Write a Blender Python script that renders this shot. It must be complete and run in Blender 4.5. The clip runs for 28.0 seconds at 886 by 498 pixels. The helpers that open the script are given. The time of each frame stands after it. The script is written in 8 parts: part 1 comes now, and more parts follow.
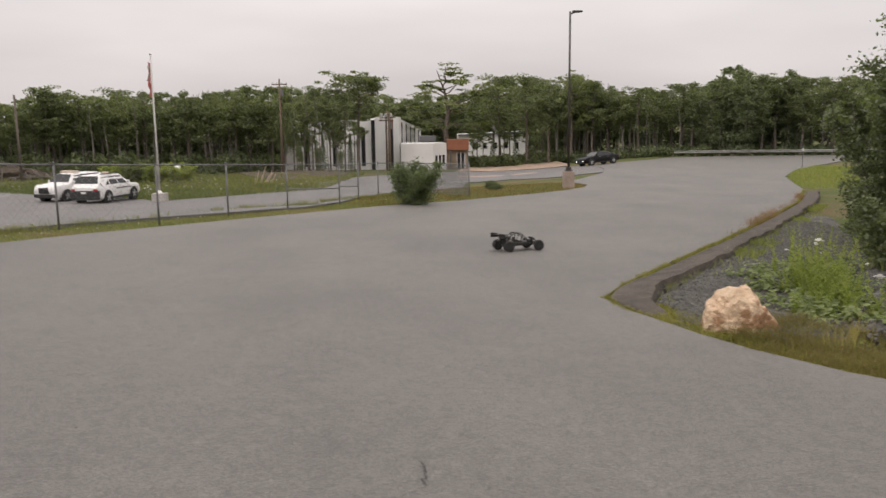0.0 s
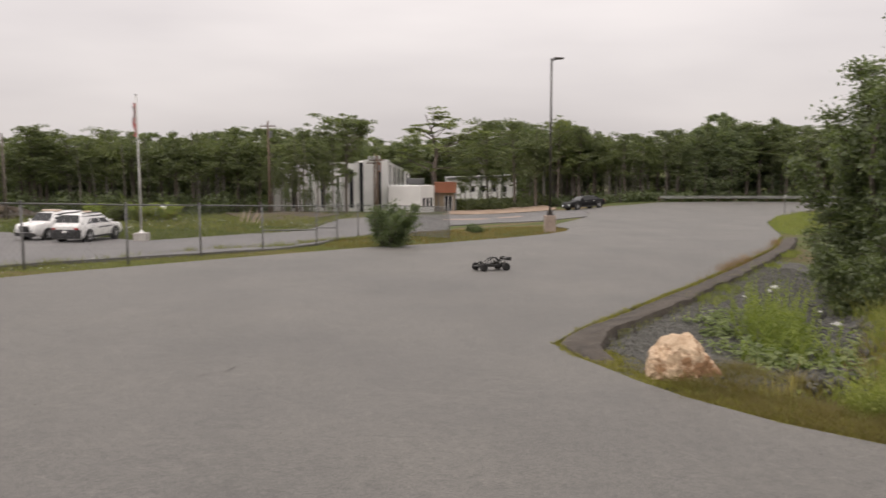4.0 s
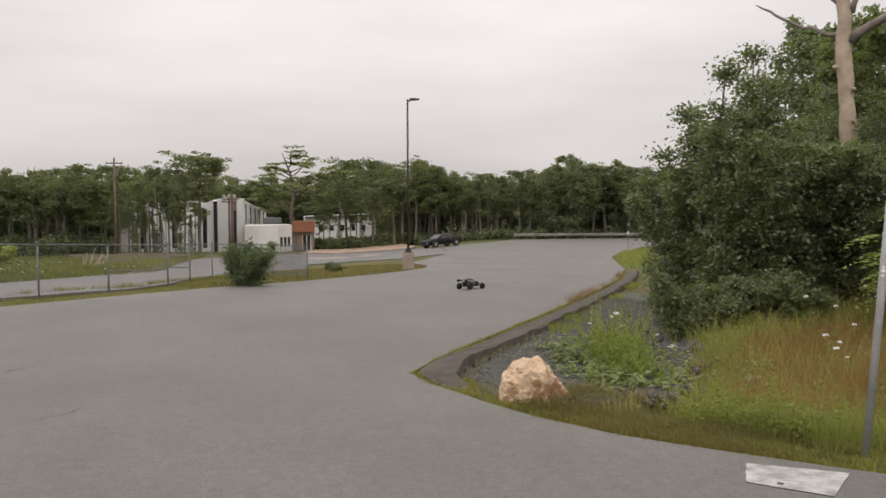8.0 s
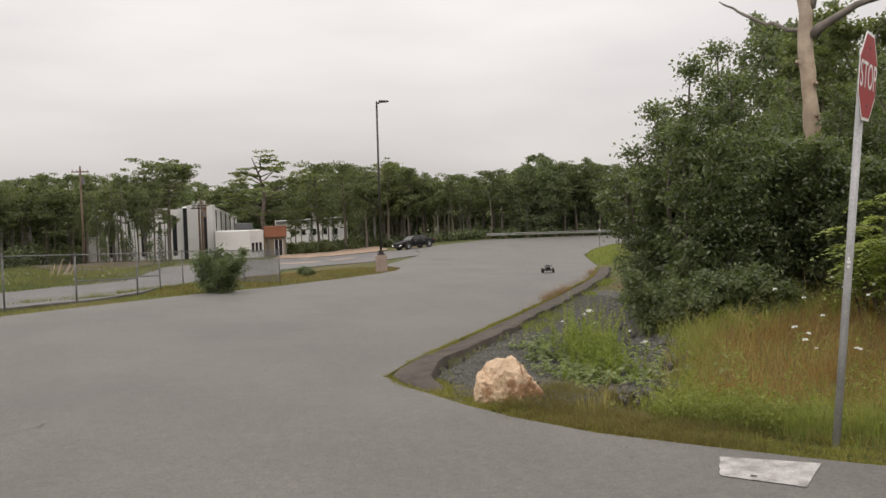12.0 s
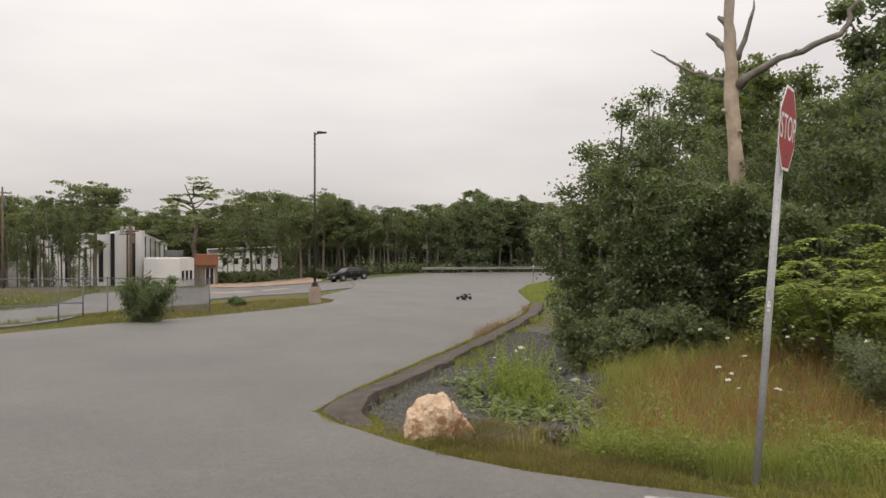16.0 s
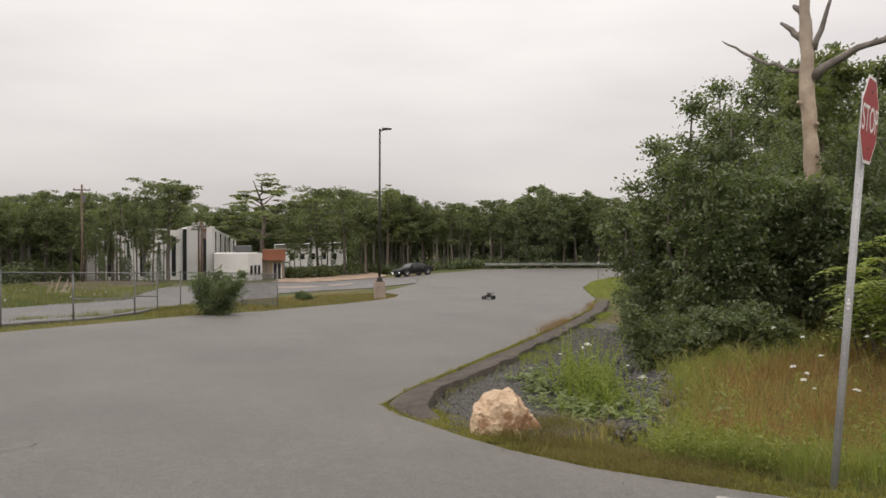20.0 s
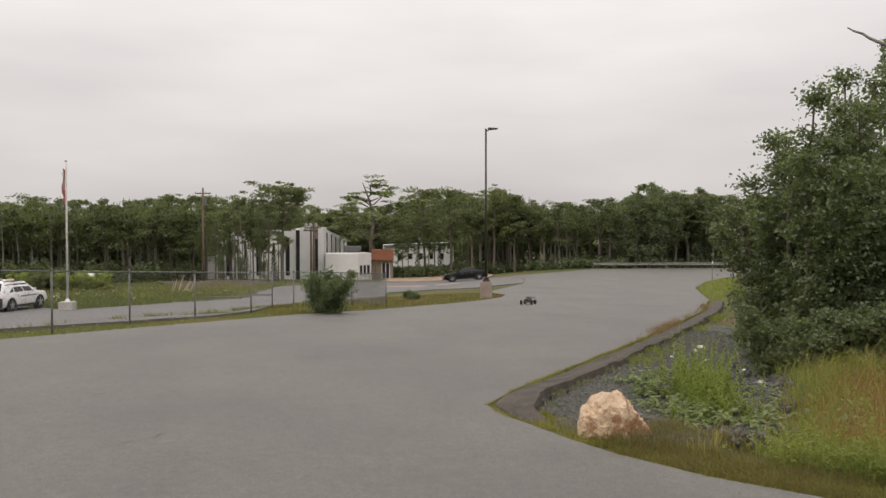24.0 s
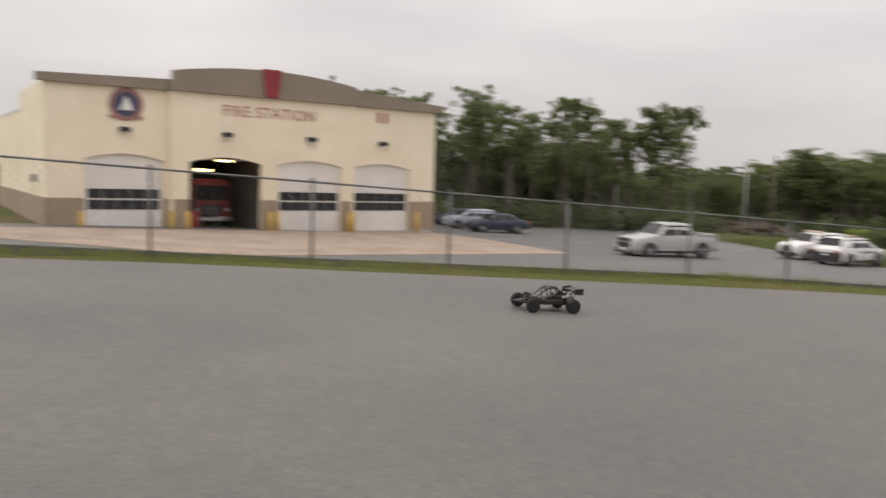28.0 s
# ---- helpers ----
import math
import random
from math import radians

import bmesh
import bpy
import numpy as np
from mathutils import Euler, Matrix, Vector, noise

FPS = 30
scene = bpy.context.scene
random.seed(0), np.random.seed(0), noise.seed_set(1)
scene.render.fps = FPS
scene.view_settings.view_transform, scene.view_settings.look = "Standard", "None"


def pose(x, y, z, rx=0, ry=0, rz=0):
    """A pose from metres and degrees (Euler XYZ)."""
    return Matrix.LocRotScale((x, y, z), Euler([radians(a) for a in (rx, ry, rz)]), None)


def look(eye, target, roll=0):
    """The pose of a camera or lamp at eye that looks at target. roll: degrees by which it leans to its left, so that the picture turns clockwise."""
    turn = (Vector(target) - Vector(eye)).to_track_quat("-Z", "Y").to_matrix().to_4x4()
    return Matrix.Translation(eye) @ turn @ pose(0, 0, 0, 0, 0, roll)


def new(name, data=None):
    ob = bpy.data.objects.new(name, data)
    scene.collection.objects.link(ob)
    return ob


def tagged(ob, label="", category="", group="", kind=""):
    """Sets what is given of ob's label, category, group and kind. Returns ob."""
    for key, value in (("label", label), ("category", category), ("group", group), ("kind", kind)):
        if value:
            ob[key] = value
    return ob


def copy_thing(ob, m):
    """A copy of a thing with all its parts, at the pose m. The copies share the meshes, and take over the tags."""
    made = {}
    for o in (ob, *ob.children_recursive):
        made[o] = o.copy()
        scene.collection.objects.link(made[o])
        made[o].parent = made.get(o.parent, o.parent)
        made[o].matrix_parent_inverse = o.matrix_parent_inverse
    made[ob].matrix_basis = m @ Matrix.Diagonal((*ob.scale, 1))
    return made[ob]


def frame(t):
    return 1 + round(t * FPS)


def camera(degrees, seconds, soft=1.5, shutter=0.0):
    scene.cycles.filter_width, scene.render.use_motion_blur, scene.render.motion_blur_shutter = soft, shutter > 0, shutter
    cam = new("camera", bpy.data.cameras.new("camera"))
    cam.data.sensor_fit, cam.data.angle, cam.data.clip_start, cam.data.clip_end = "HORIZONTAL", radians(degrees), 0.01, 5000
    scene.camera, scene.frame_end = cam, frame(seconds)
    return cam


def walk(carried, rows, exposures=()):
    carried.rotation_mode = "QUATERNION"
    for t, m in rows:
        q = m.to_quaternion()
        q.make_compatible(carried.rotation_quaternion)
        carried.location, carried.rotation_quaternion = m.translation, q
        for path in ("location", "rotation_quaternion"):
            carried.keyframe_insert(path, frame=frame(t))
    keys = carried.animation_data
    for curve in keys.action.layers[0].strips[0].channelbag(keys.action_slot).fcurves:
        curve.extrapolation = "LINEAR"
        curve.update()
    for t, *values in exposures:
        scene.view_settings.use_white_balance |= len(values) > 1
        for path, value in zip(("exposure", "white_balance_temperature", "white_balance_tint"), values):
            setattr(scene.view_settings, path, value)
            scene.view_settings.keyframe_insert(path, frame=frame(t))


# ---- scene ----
# The camera is held by hand almost in one place and turns after the buggy
cam = camera(57.8, 28.0, soft=1.5, shutter=0.3)
PATH = [
    (0, (-0.527, 0.060, 1.653), (-0.5530, 19.8006, -1.4746), -0.794),
    (0.5, (-0.248, 0.08, 1.670), (0.6130, 19.7215, -1.6701), 0.091),
    (1, (-0.161, 0.11, 1.665), (1.6365, 19.7454, -1.1582), -2.441),
    (1.5, (-0.119, 0.13, 1.651), (2.6374, 19.6271, -1.1533), -1.843),
    (2, (-0.052, 0.15, 1.662), (3.1305, 19.6116, -0.7685), -2.390),
    (2.5, (-0.013, 0.16, 1.670), (3.7306, 19.5484, -0.4131), -1.854),
    (3, (-0.004, 0.17, 1.661), (3.6727, 19.5652, -0.4507), -0.868),
    (3.5, (-0.009, 0.15, 1.667), (2.4056, 19.7404, -0.4738), -0.759),
    (4, (-0.052, 0.12, 1.659), (0.1706, 19.8968, -0.4168), -0.142),
    (4.5, (-0.097, 0.09, 1.648), (-3.3432, 19.6557, -0.1317), -0.285),
    (5, (-0.100, 0.06, 1.640), (-5.1237, 19.2863, -0.0336), 0.100),
    (5.5, (-0.100, 0.04, 1.620), (-5.7946, 19.1120, -0.0188), 0.000),
    (6, (-0.080, 0.035, 1.610), (-4.9689, 19.3409, -0.0636), 0.200),
    (6.5, (-0.049, 0.037, 1.585), (-2.7005, 19.7827, -0.1674), 0.846),
    (7, (-0.025, 0.004, 1.607), (0.5057, 19.9461, 0.1817), -1.455),
    (7.5, (-0.053, 0.003, 1.588), (2.4667, 19.7997, 0.2626), -0.238),
    (8, (-0.036, -0.032, 1.588), (3.6632, 19.5907, 0.4643), -0.166),
    (8.5, (-0.017, -0.018, 1.576), (4.2368, 19.4887, 0.4059), -0.502),
    (9, (-0.017, -0.021, 1.589), (4.0804, 19.5281, 0.5608), -0.726),
    (9.5, (-0.022, -0.015, 1.583), (3.9626, 19.5628, 0.6625), -0.535),
    (10, (-0.019, -0.011, 1.590), (3.9314, 19.5726, 0.6450), -0.585),
    (10.5, (-0.029, -0.016, 1.588), (4.1504, 19.5213, 0.6733), -0.521),
    (11, (-0.008, -0.011, 1.590), (4.5063, 19.4496, 0.6386), -0.728),
    (11.5, (-0.013, -0.011, 1.585), (4.5358, 19.4363, 0.5270), -0.982),
    (12, (-0.009, -0.007, 1.591), (4.3443, 19.4822, 0.4893), -1.470),
    (12.5, (-0.010, -0.024, 1.590), (4.3042, 19.4821, 0.6295), -1.410),
    (13, (-0.001, -0.020, 1.595), (5.4883, 19.1944, 0.7742), -0.776),
    (13.5, (0.003, -0.037, 1.602), (5.4123, 19.2079, 0.9976), -0.879),
    (15.5, (0.010, -0.002, 1.605), (5.8809, 19.1150, 1.3627), -0.114),
    (16, (0.006, -0.006, 1.608), (5.9266, 19.0950, 1.3169), 0.127),
    (16.5, (-0.002, 0.006, 1.603), (5.8726, 19.1194, 1.1820), 0.205),
    (17, (-0.001, -0.000, 1.602), (5.6588, 19.1783, 1.2226), 0.259),
    (17.5, (0.007, 0.005, 1.599), (5.6026, 19.2033, 1.2648), 0.139),
    (18, (0.002, 0.004, 1.602), (5.6318, 19.1924, 1.2766), 0.041),
    (18.5, (0.000, 0.008, 1.597), (5.3849, 19.2675, 1.2955), 0.192),
    (19, (-0.022, -0.006, 1.599), (4.8876, 19.3798, 1.2974), 0.532),
    (19.5, (-0.014, 0.002, 1.595), (4.6531, 19.4457, 1.2082), 0.418),
    (20, (-0.029, -0.013, 1.603), (4.3687, 19.4935, 1.2032), 0.183),
    (20.5, (-0.021, -0.007, 1.588), (3.8253, 19.6143, 1.1360), 0.257),
    (22.5, (0.002, -0.006, 1.609), (3.8211, 19.6242, 1.3617), 0.062),
    (23, (-0.001, -0.003, 1.606), (2.9800, 19.7714, 1.3049), 0.337),
    (23.5, (-0.020, 0.011, 1.601), (1.7868, 19.9270, 1.3200), 0.011),
    (24, (-0.013, 0.018, 1.602), (1.7669, 19.9342, 1.1956), -0.124),
    (24.5, (-0.016, 0.010, 1.596), (1.6699, 19.9334, 1.1223), 0.039),
    (25, (-0.035, 0.015, 1.598), (0.6896, 19.9931, 0.9888), 0.332),
    (25.5, (-0.062, 0.025, 1.591), (-0.5749, 20.0017, 0.7807), 0.685),
    (26, (-0.067, 0.026, 1.590), (-1.2963, 19.9621, 0.5639), 0.880),
    (26.5, (-0.086, 0.024, 1.585), (-2.5090, 19.8506, 0.5598), 1.019),
    (27, (-0.137, 0.041, 1.583), (-5.2471, 19.3483, 0.5335), 1.120),
    (27.3, (-0.137, -0.001, 1.600), (-7.6861, 18.4644, 0.1701), 1.386),
    (27.5, (-0.125, 0.001, 1.598), (-9.6185, 17.5150, -0.1723), 1.731),
    (27.6, (-0.138, -0.002, 1.600), (-10.7436, 16.8457, -0.3152), 1.880),
    (27.8, (-0.143, -0.001, 1.600), (-13.0553, 15.1392, -0.4085), 1.830),
    (28, (-0.144, 0.002, 1.600), (-15.4136, 12.7930, -0.1973), 1.872),
]
walk(cam, [(t, look(eye, target, roll)) for t, eye, target, roll in PATH], exposures=[
    (0.0, 0.04, 6560, 13), (3.0, 0.03, 6600, 12.5), (4.5, 0.04, 6560, 13), (6.5, 0.2, 6530, 12), (7.0, 0.18, 6530, 12), (8.0, 0.01, 6530, 11), (12.0, 0.02, 6540, 10), (17.0, 0.06, 6580, 10.5), (20.0, 0.02, 6560, 10.5),
    (23.0, -0.03, 6540, 10), (24.5, -0.07, 6530, 10), (26.5, -0.04, 6500, 10), (27.0, 0.0, 6500, 10), (27.4, -0.24, 6500, 11), (27.6, -0.40, 6540, 12), (27.8, -0.26, 6500, 12), (28.0, -0.04, 6500, 11)])

# ---- light: an overcast sky, brighter overhead than at the horizon ----
SUN_EL, SUN_AZ = radians(48), radians(215)
world = bpy.data.worlds.new("overcast_sky")
scene.world = world
world.use_nodes = True
wt = world.node_tree
wt.nodes.clear()
w_out = wt.nodes.new("ShaderNodeOutputWorld")
w_bg = wt.nodes.new("ShaderNodeBackground")
w_sky = wt.nodes.new("ShaderNodeTexSky")
w_sky.sky_type, w_sky.sun_disc = "NISHITA", False
w_sky.sun_elevation, w_sky.sun_rotation = SUN_EL, SUN_AZ
w_sky.air_density, w_sky.dust_density = 1.0, 4.0
w_co = wt.nodes.new("ShaderNodeTexCoord")
w_sep = wt.nodes.new("ShaderNodeSeparateXYZ")
wt.links.new(w_co.outputs["Generated"], w_sep.inputs[0])
# cloud sheet: stretched sideways towards the horizon
w_map = wt.nodes.new("ShaderNodeMapping")
w_map.inputs["Scale"].default_value = (1.0, 1.0, 4.5)
wt.links.new(w_co.outputs["Generated"], w_map.inputs[0])
w_noise = wt.nodes.new("ShaderNodeTexNoise")
w_noise.inputs["Scale"].default_value = 2.2
w_noise.inputs["Detail"].default_value = 4.0
w_noise.inputs["Roughness"].default_value = 0.45
wt.links.new(w_map.outputs[0], w_noise.inputs["Vector"])
w_ramp = wt.nodes.new("ShaderNodeValToRGB")
w_ramp.color_ramp.elements[0].position, w_ramp.color_ramp.elements[0].color = 0.30, (0.82, 0.775, 0.765, 1)
w_ramp.color_ramp.elements[1].position, w_ramp.color_ramp.elements[1].color = 0.68, (1.03, 0.975, 0.945, 1)
wt.links.new(w_noise.outputs["Fac"], w_ramp.inputs[0])
w_up = wt.nodes.new("ShaderNodeMapRange")
w_up.inputs["From Min"].default_value, w_up.inputs["From Max"].default_value = 0.0, 1.0
w_up.inputs["To Min"].default_value, w_up.inputs["To Max"].default_value = 0.68, 2.05
wt.links.new(w_sep.outputs["Z"], w_up.inputs["Value"])
w_mul = wt.nodes.new("ShaderNodeVectorMath")
w_mul.operation = "MULTIPLY"
wt.links.new(w_ramp.outputs[0], w_mul.inputs[0])
wt.links.new(w_up.outputs[0], w_mul.inputs[1])
w_scl = wt.nodes.new("ShaderNodeVectorMath")
w_scl.operation = "SCALE"
w_scl.inputs["Scale"].default_value = 0.1
wt.links.new(w_sky.outputs[0], w_scl.inputs[0])
w_mix = wt.nodes.new("ShaderNodeMix")
w_mix.data_type = "RGBA"
w_mix.inputs[0].default_value = 0.93
wt.links.new(w_scl.outputs[0], w_mix.inputs[6])
wt.links.new(w_mul.outputs[0], w_mix.inputs[7])
wt.links.new(w_mix.outputs[2], w_bg.inputs["Color"])
w_bg.inputs["Strength"].default_value = 1.0
wt.links.new(w_bg.outputs[0], w_out.inputs["Surface"])

sun_data = bpy.data.lights.new("sun", "SUN")
sun_data.energy, sun_data.angle, sun_data.color = 0.7, radians(28), (1.0, 0.96, 0.90)
sun = new("sun", sun_data)
sun.matrix_world = look((40 * math.sin(SUN_AZ) * math.cos(SUN_EL), 40 * math.cos(SUN_AZ) * math.cos(SUN_EL), 40 * math.sin(SUN_EL)), (0, 0, 0))
scene.view_settings.exposure = 0.0

# ---- materials ----
def shader(name):
    m = bpy.data.materials.new(name)
    m.use_nodes = True
    nt = m.node_tree
    return m, nt, nt.nodes["Principled BSDF"]


def noise_node(nt, co, scale, detail=4.0, rough=0.55):
    n = nt.nodes.new("ShaderNodeTexNoise")
    n.inputs["Scale"].default_value = scale
    n.inputs["Detail"].default_value = detail
    n.inputs["Roughness"].default_value = rough
    nt.links.new(co, n.inputs["Vector"])
    return n.outputs["Fac"]


def ramp_node(nt, fac, stops):
    r = nt.nodes.new("ShaderNodeValToRGB")
    el = r.color_ramp.elements
    while len(el) < len(stops):
        el.new(0.5)
    for e, (p, c) in zip(el, stops):
        e.position, e.color = p, (*c, 1)
    nt.links.new(fac, r.inputs[0])
    return r.outputs[0]


def mix_node(nt, fac, a, b, mode="MIX"):
    n = nt.nodes.new("ShaderNodeMix")
    n.data_type, n.blend_type = "RGBA", mode
    for i, v in ((0, fac), (6, a), (7, b)):
        if isinstance(v, (int, float)):
            n.inputs[i].default_value = v
        elif isinstance(v, tuple):
            n.inputs[i].default_value = (*v, 1)
        else:
            nt.links.new(v, n.inputs[i])
    return n.outputs[2]


def bump_node(nt, bsdf, height, strength, distance):
    b = nt.nodes.new("ShaderNodeBump")
    b.inputs["Strength"].default_value, b.inputs["Distance"].default_value = strength, distance
    nt.links.new(height, b.inputs["Height"])
    nt.links.new(b.outputs[0], bsdf.inputs["Normal"])


def surf(name, dark, light, scale=2.0, fine=40.0, rough=0.7, metal=0.0, bump=0.0, dist=0.01, fine_amount=0.25, coat=0.0, spec=0.5):
    """A surface with broad mottling from dark to light, fine grain and fine relief."""
    m, nt, bs = shader(name)
    co = nt.nodes.new("ShaderNodeTexCoord").outputs["Object"]
    broad = noise_node(nt, co, scale)
    grain = noise_node(nt, co, fine, 3.0, 0.7)
    col = ramp_node(nt, broad, [(0.3, dark), (0.7, light)])
    g = ramp_node(nt, grain, [(0.25, (1 - fine_amount,) * 3), (0.75, (1 + fine_amount,) * 3)])
    nt.links.new(mix_node(nt, 1.0, col, g, "MULTIPLY"), bs.inputs["Base Color"])
    bs.inputs["Roughness"].default_value, bs.inputs["Metallic"].default_value = rough, metal
    bs.inputs["Specular IOR Level"].default_value = spec
    bs.inputs["Coat Weight"].default_value = coat
    bs.inputs["Coat Roughness"].default_value = 0.08
    if bump:
        bump_node(nt, bs, grain, bump, dist)
    return m


def leaf_mat(name, dark, light, brown=None, gloss=0.45, spec=0.22):
    """Leaves: tone by leaf and by broad patches, some light coming through."""
    m, nt, bs = shader(name)
    rnd = nt.nodes.new("ShaderNodeNewGeometry").outputs["Random Per Island"]
    co = nt.nodes.new("ShaderNodeTexCoord").outputs["Object"]
    tone = nt.nodes.new("ShaderNodeMath")
    tone.operation = "MULTIPLY_ADD"
    tone.inputs[1].default_value = 0.5
    nt.links.new(rnd, tone.inputs[0])
    half = nt.nodes.new("ShaderNodeMath")
    half.operation = "MULTIPLY"
    half.inputs[1].default_value = 0.6
    nt.links.new(noise_node(nt, co, 0.7, 2.0), half.inputs[0])
    nt.links.new(half.outputs[0], tone.inputs[2])
    stops = [(0.15, dark), (0.75, light)]
    if brown:
        stops = [(0.12, dark), (0.70, light), (0.93, brown)]
    col = ramp_node(nt, tone.outputs[0], stops)
    nt.links.new(col, bs.inputs["Base Color"])
    bs.inputs["Roughness"].default_value = gloss
    bs.inputs["Specular IOR Level"].default_value = spec
    tr = nt.nodes.new("ShaderNodeBsdfTranslucent")
    nt.links.new(mix_node(nt, 1.0, col, (1.2, 1.35, 0.6), "MULTIPLY"), tr.inputs["Color"])
    mx = nt.nodes.new("ShaderNodeMixShader")
    mx.inputs[0].default_value = 0.46
    nt.links.new(bs.outputs[0], mx.inputs[1])
    nt.links.new(tr.outputs[0], mx.inputs[2])
    nt.links.new(mx.outputs[0], nt.nodes["Material Output"].inputs["Surface"])
    return m


def asphalt_mat(name, dark, light):
    m, nt, bs = shader(name)
    co = nt.nodes.new("ShaderNodeTexCoord").outputs["Object"]
    stretch = nt.nodes.new("ShaderNodeMapping")
    stretch.inputs["Rotation"].default_value = (0, 0, radians(-28))
    stretch.inputs["Scale"].default_value = (0.9, 0.22, 1)
    nt.links.new(co, stretch.inputs[0])
    lanes = ramp_node(nt, noise_node(nt, stretch.outputs[0], 0.55, 5.0, 0.6), [(0.3, dark), (0.72, light)])
    patch = ramp_node(nt, noise_node(nt, co, 0.35, 6.0, 0.62), [(0.32, (0.86, 0.86, 0.87)), (0.7, (1.1, 1.09, 1.07))])
    grit = noise_node(nt, co, 130.0, 2.0, 0.8)
    grain = ramp_node(nt, grit, [(0.3, (0.50, 0.50, 0.50)), (0.5, (1.0, 1.0, 1.0)), (0.72, (1.75, 1.72, 1.68))])
    mid = ramp_node(nt, noise_node(nt, co, 9.0, 5.0, 0.7), [(0.35, (0.86, 0.86, 0.86)), (0.68, (1.11, 1.11, 1.10))])
    clods = ramp_node(nt, noise_node(nt, co, 42.0, 3.0, 0.75), [(0.36, (0.70, 0.70, 0.70)), (0.47, (1.0, 1.0, 1.0)), (0.56, (1.0, 1.0, 1.0)), (0.68, (1.34, 1.33, 1.30))])
    c = mix_node(nt, 1.0, lanes, patch, "MULTIPLY")
    c = mix_node(nt, 1.0, c, clods, "MULTIPLY")
    c = mix_node(nt, 1.0, c, grain, "MULTIPLY")
    c = mix_node(nt, 1.0, c, mid, "MULTIPLY")
    nt.links.new(c, bs.inputs["Base Color"])
    bs.inputs["Roughness"].default_value = 0.64
    bs.inputs["Specular IOR Level"].default_value = 0.55
    bump_node(nt, bs, grit, 0.6, 0.006)
    return m


def ground_mat(name):
    """Turf with bare brown patches."""
    m, nt, bs = shader(name)
    co = nt.nodes.new("ShaderNodeTexCoord").outputs["Object"]
    turf = ramp_node(nt, noise_node(nt, co, 6.0, 5.0, 0.7), [(0.3, (0.045, 0.065, 0.02)), (0.7, (0.11, 0.13, 0.04))])
    soil = ramp_node(nt, noise_node(nt, co, 14.0, 5.0, 0.7), [(0.3, (0.09, 0.065, 0.035)), (0.7, (0.2, 0.15, 0.08))])
    where = ramp_node(nt, noise_node(nt, co, 0.16, 5.0, 0.65), [(0.48, (0, 0, 0)), (0.62, (1, 1, 1))])
    nt.links.new(mix_node(nt, where, turf, soil), bs.inputs["Base Color"])
    bs.inputs["Roughness"].default_value = 0.95
    bs.inputs["Specular IOR Level"].default_value = 0.15
    bump_node(nt, bs, noise_node(nt, co, 25.0, 4.0, 0.7), 0.8, 0.03)
    return m


def glow_mat(name, color, strength):
    m, nt, bs = shader(name)
    bs.inputs["Base Color"].default_value = (*color, 1)
    bs.inputs["Emission Color"].default_value = (*color, 1)
    bs.inputs["Emission Strength"].default_value = strength
    return m


def rock_mat(name, dark, light, stain):
    m, nt, bs = shader(name)
    co = nt.nodes.new("ShaderNodeTexCoord").outputs["Object"]
    base = ramp_node(nt, noise_node(nt, co, 3.2, 6.0, 0.65), [(0.3, dark), (0.66, light)])
    rust = ramp_node(nt, noise_node(nt, co, 3.4, 7.0, 0.72), [(0.47, (0, 0, 0)), (0.56, (1, 1, 1))])
    grit = noise_node(nt, co, 60.0, 4.0, 0.8)
    c = mix_node(nt, rust, base, stain)
    c = mix_node(nt, 1.0, c, ramp_node(nt, grit, [(0.3, (0.78, 0.78, 0.78)), (0.7, (1.15, 1.15, 1.15))]), "MULTIPLY")
    nt.links.new(c, bs.inputs["Base Color"])
    bs.inputs["Roughness"].default_value = 0.85
    bump_node(nt, bs, noise_node(nt, co, 14.0, 8.0, 0.75), 0.7, 0.03)
    return m


def glass_mat(name, tint, rough=0.05, spec=0.45):
    m, nt, bs = shader(name)
    bs.inputs["Base Color"].default_value = (*tint, 1)
    bs.inputs["Roughness"].default_value = rough
    bs.inputs["Specular IOR Level"].default_value = spec
    return m


M_ASPHALT = asphalt_mat("weathered_asphalt", (0.108, 0.104, 0.094), (0.136, 0.130, 0.118))
M_ASPHALT_LOW = asphalt_mat("station_asphalt", (0.108, 0.104, 0.101), (0.142, 0.137, 0.132))
M_CURB = surf("old_asphalt_curb", (0.044, 0.036, 0.028), (0.098, 0.081, 0.064), 3.0, 45.0, 0.9, bump=0.9, dist=0.016, fine_amount=0.45)
M_CRACK = surf("crack", (0.04, 0.039, 0.036), (0.075, 0.072, 0.066), 4, 40, 0.95)
M_GROUND = ground_mat("turf_and_soil")
M_GRAVEL = surf("grey_gravel", (0.058, 0.056, 0.048), (0.12, 0.116, 0.102), 5.0, 70.0, 0.9, bump=1.0, dist=0.02, fine_amount=0.45)
M_STONE = surf("gravel_stone", (0.072, 0.070, 0.060), (0.19, 0.185, 0.163), 9.0, 60.0, 0.85)
M_GRIT = surf("pale_grit", (0.10, 0.095, 0.085), (0.30, 0.29, 0.265), 14.0, 60.0, 0.85)
M_SLATE = surf("dark_slate", (0.034, 0.033, 0.030), (0.105, 0.10, 0.09), 5.0, 40.0, 0.6, bump=0.4)
M_SAND = surf("orange_sand", (0.21, 0.145, 0.10), (0.40, 0.30, 0.22), 0.5, 9.0, 0.95, bump=0.6, dist=0.05)
M_BOULDER = rock_mat("tan_granite", (0.42, 0.29, 0.18), (0.78, 0.61, 0.43), (0.27, 0.15, 0.075))
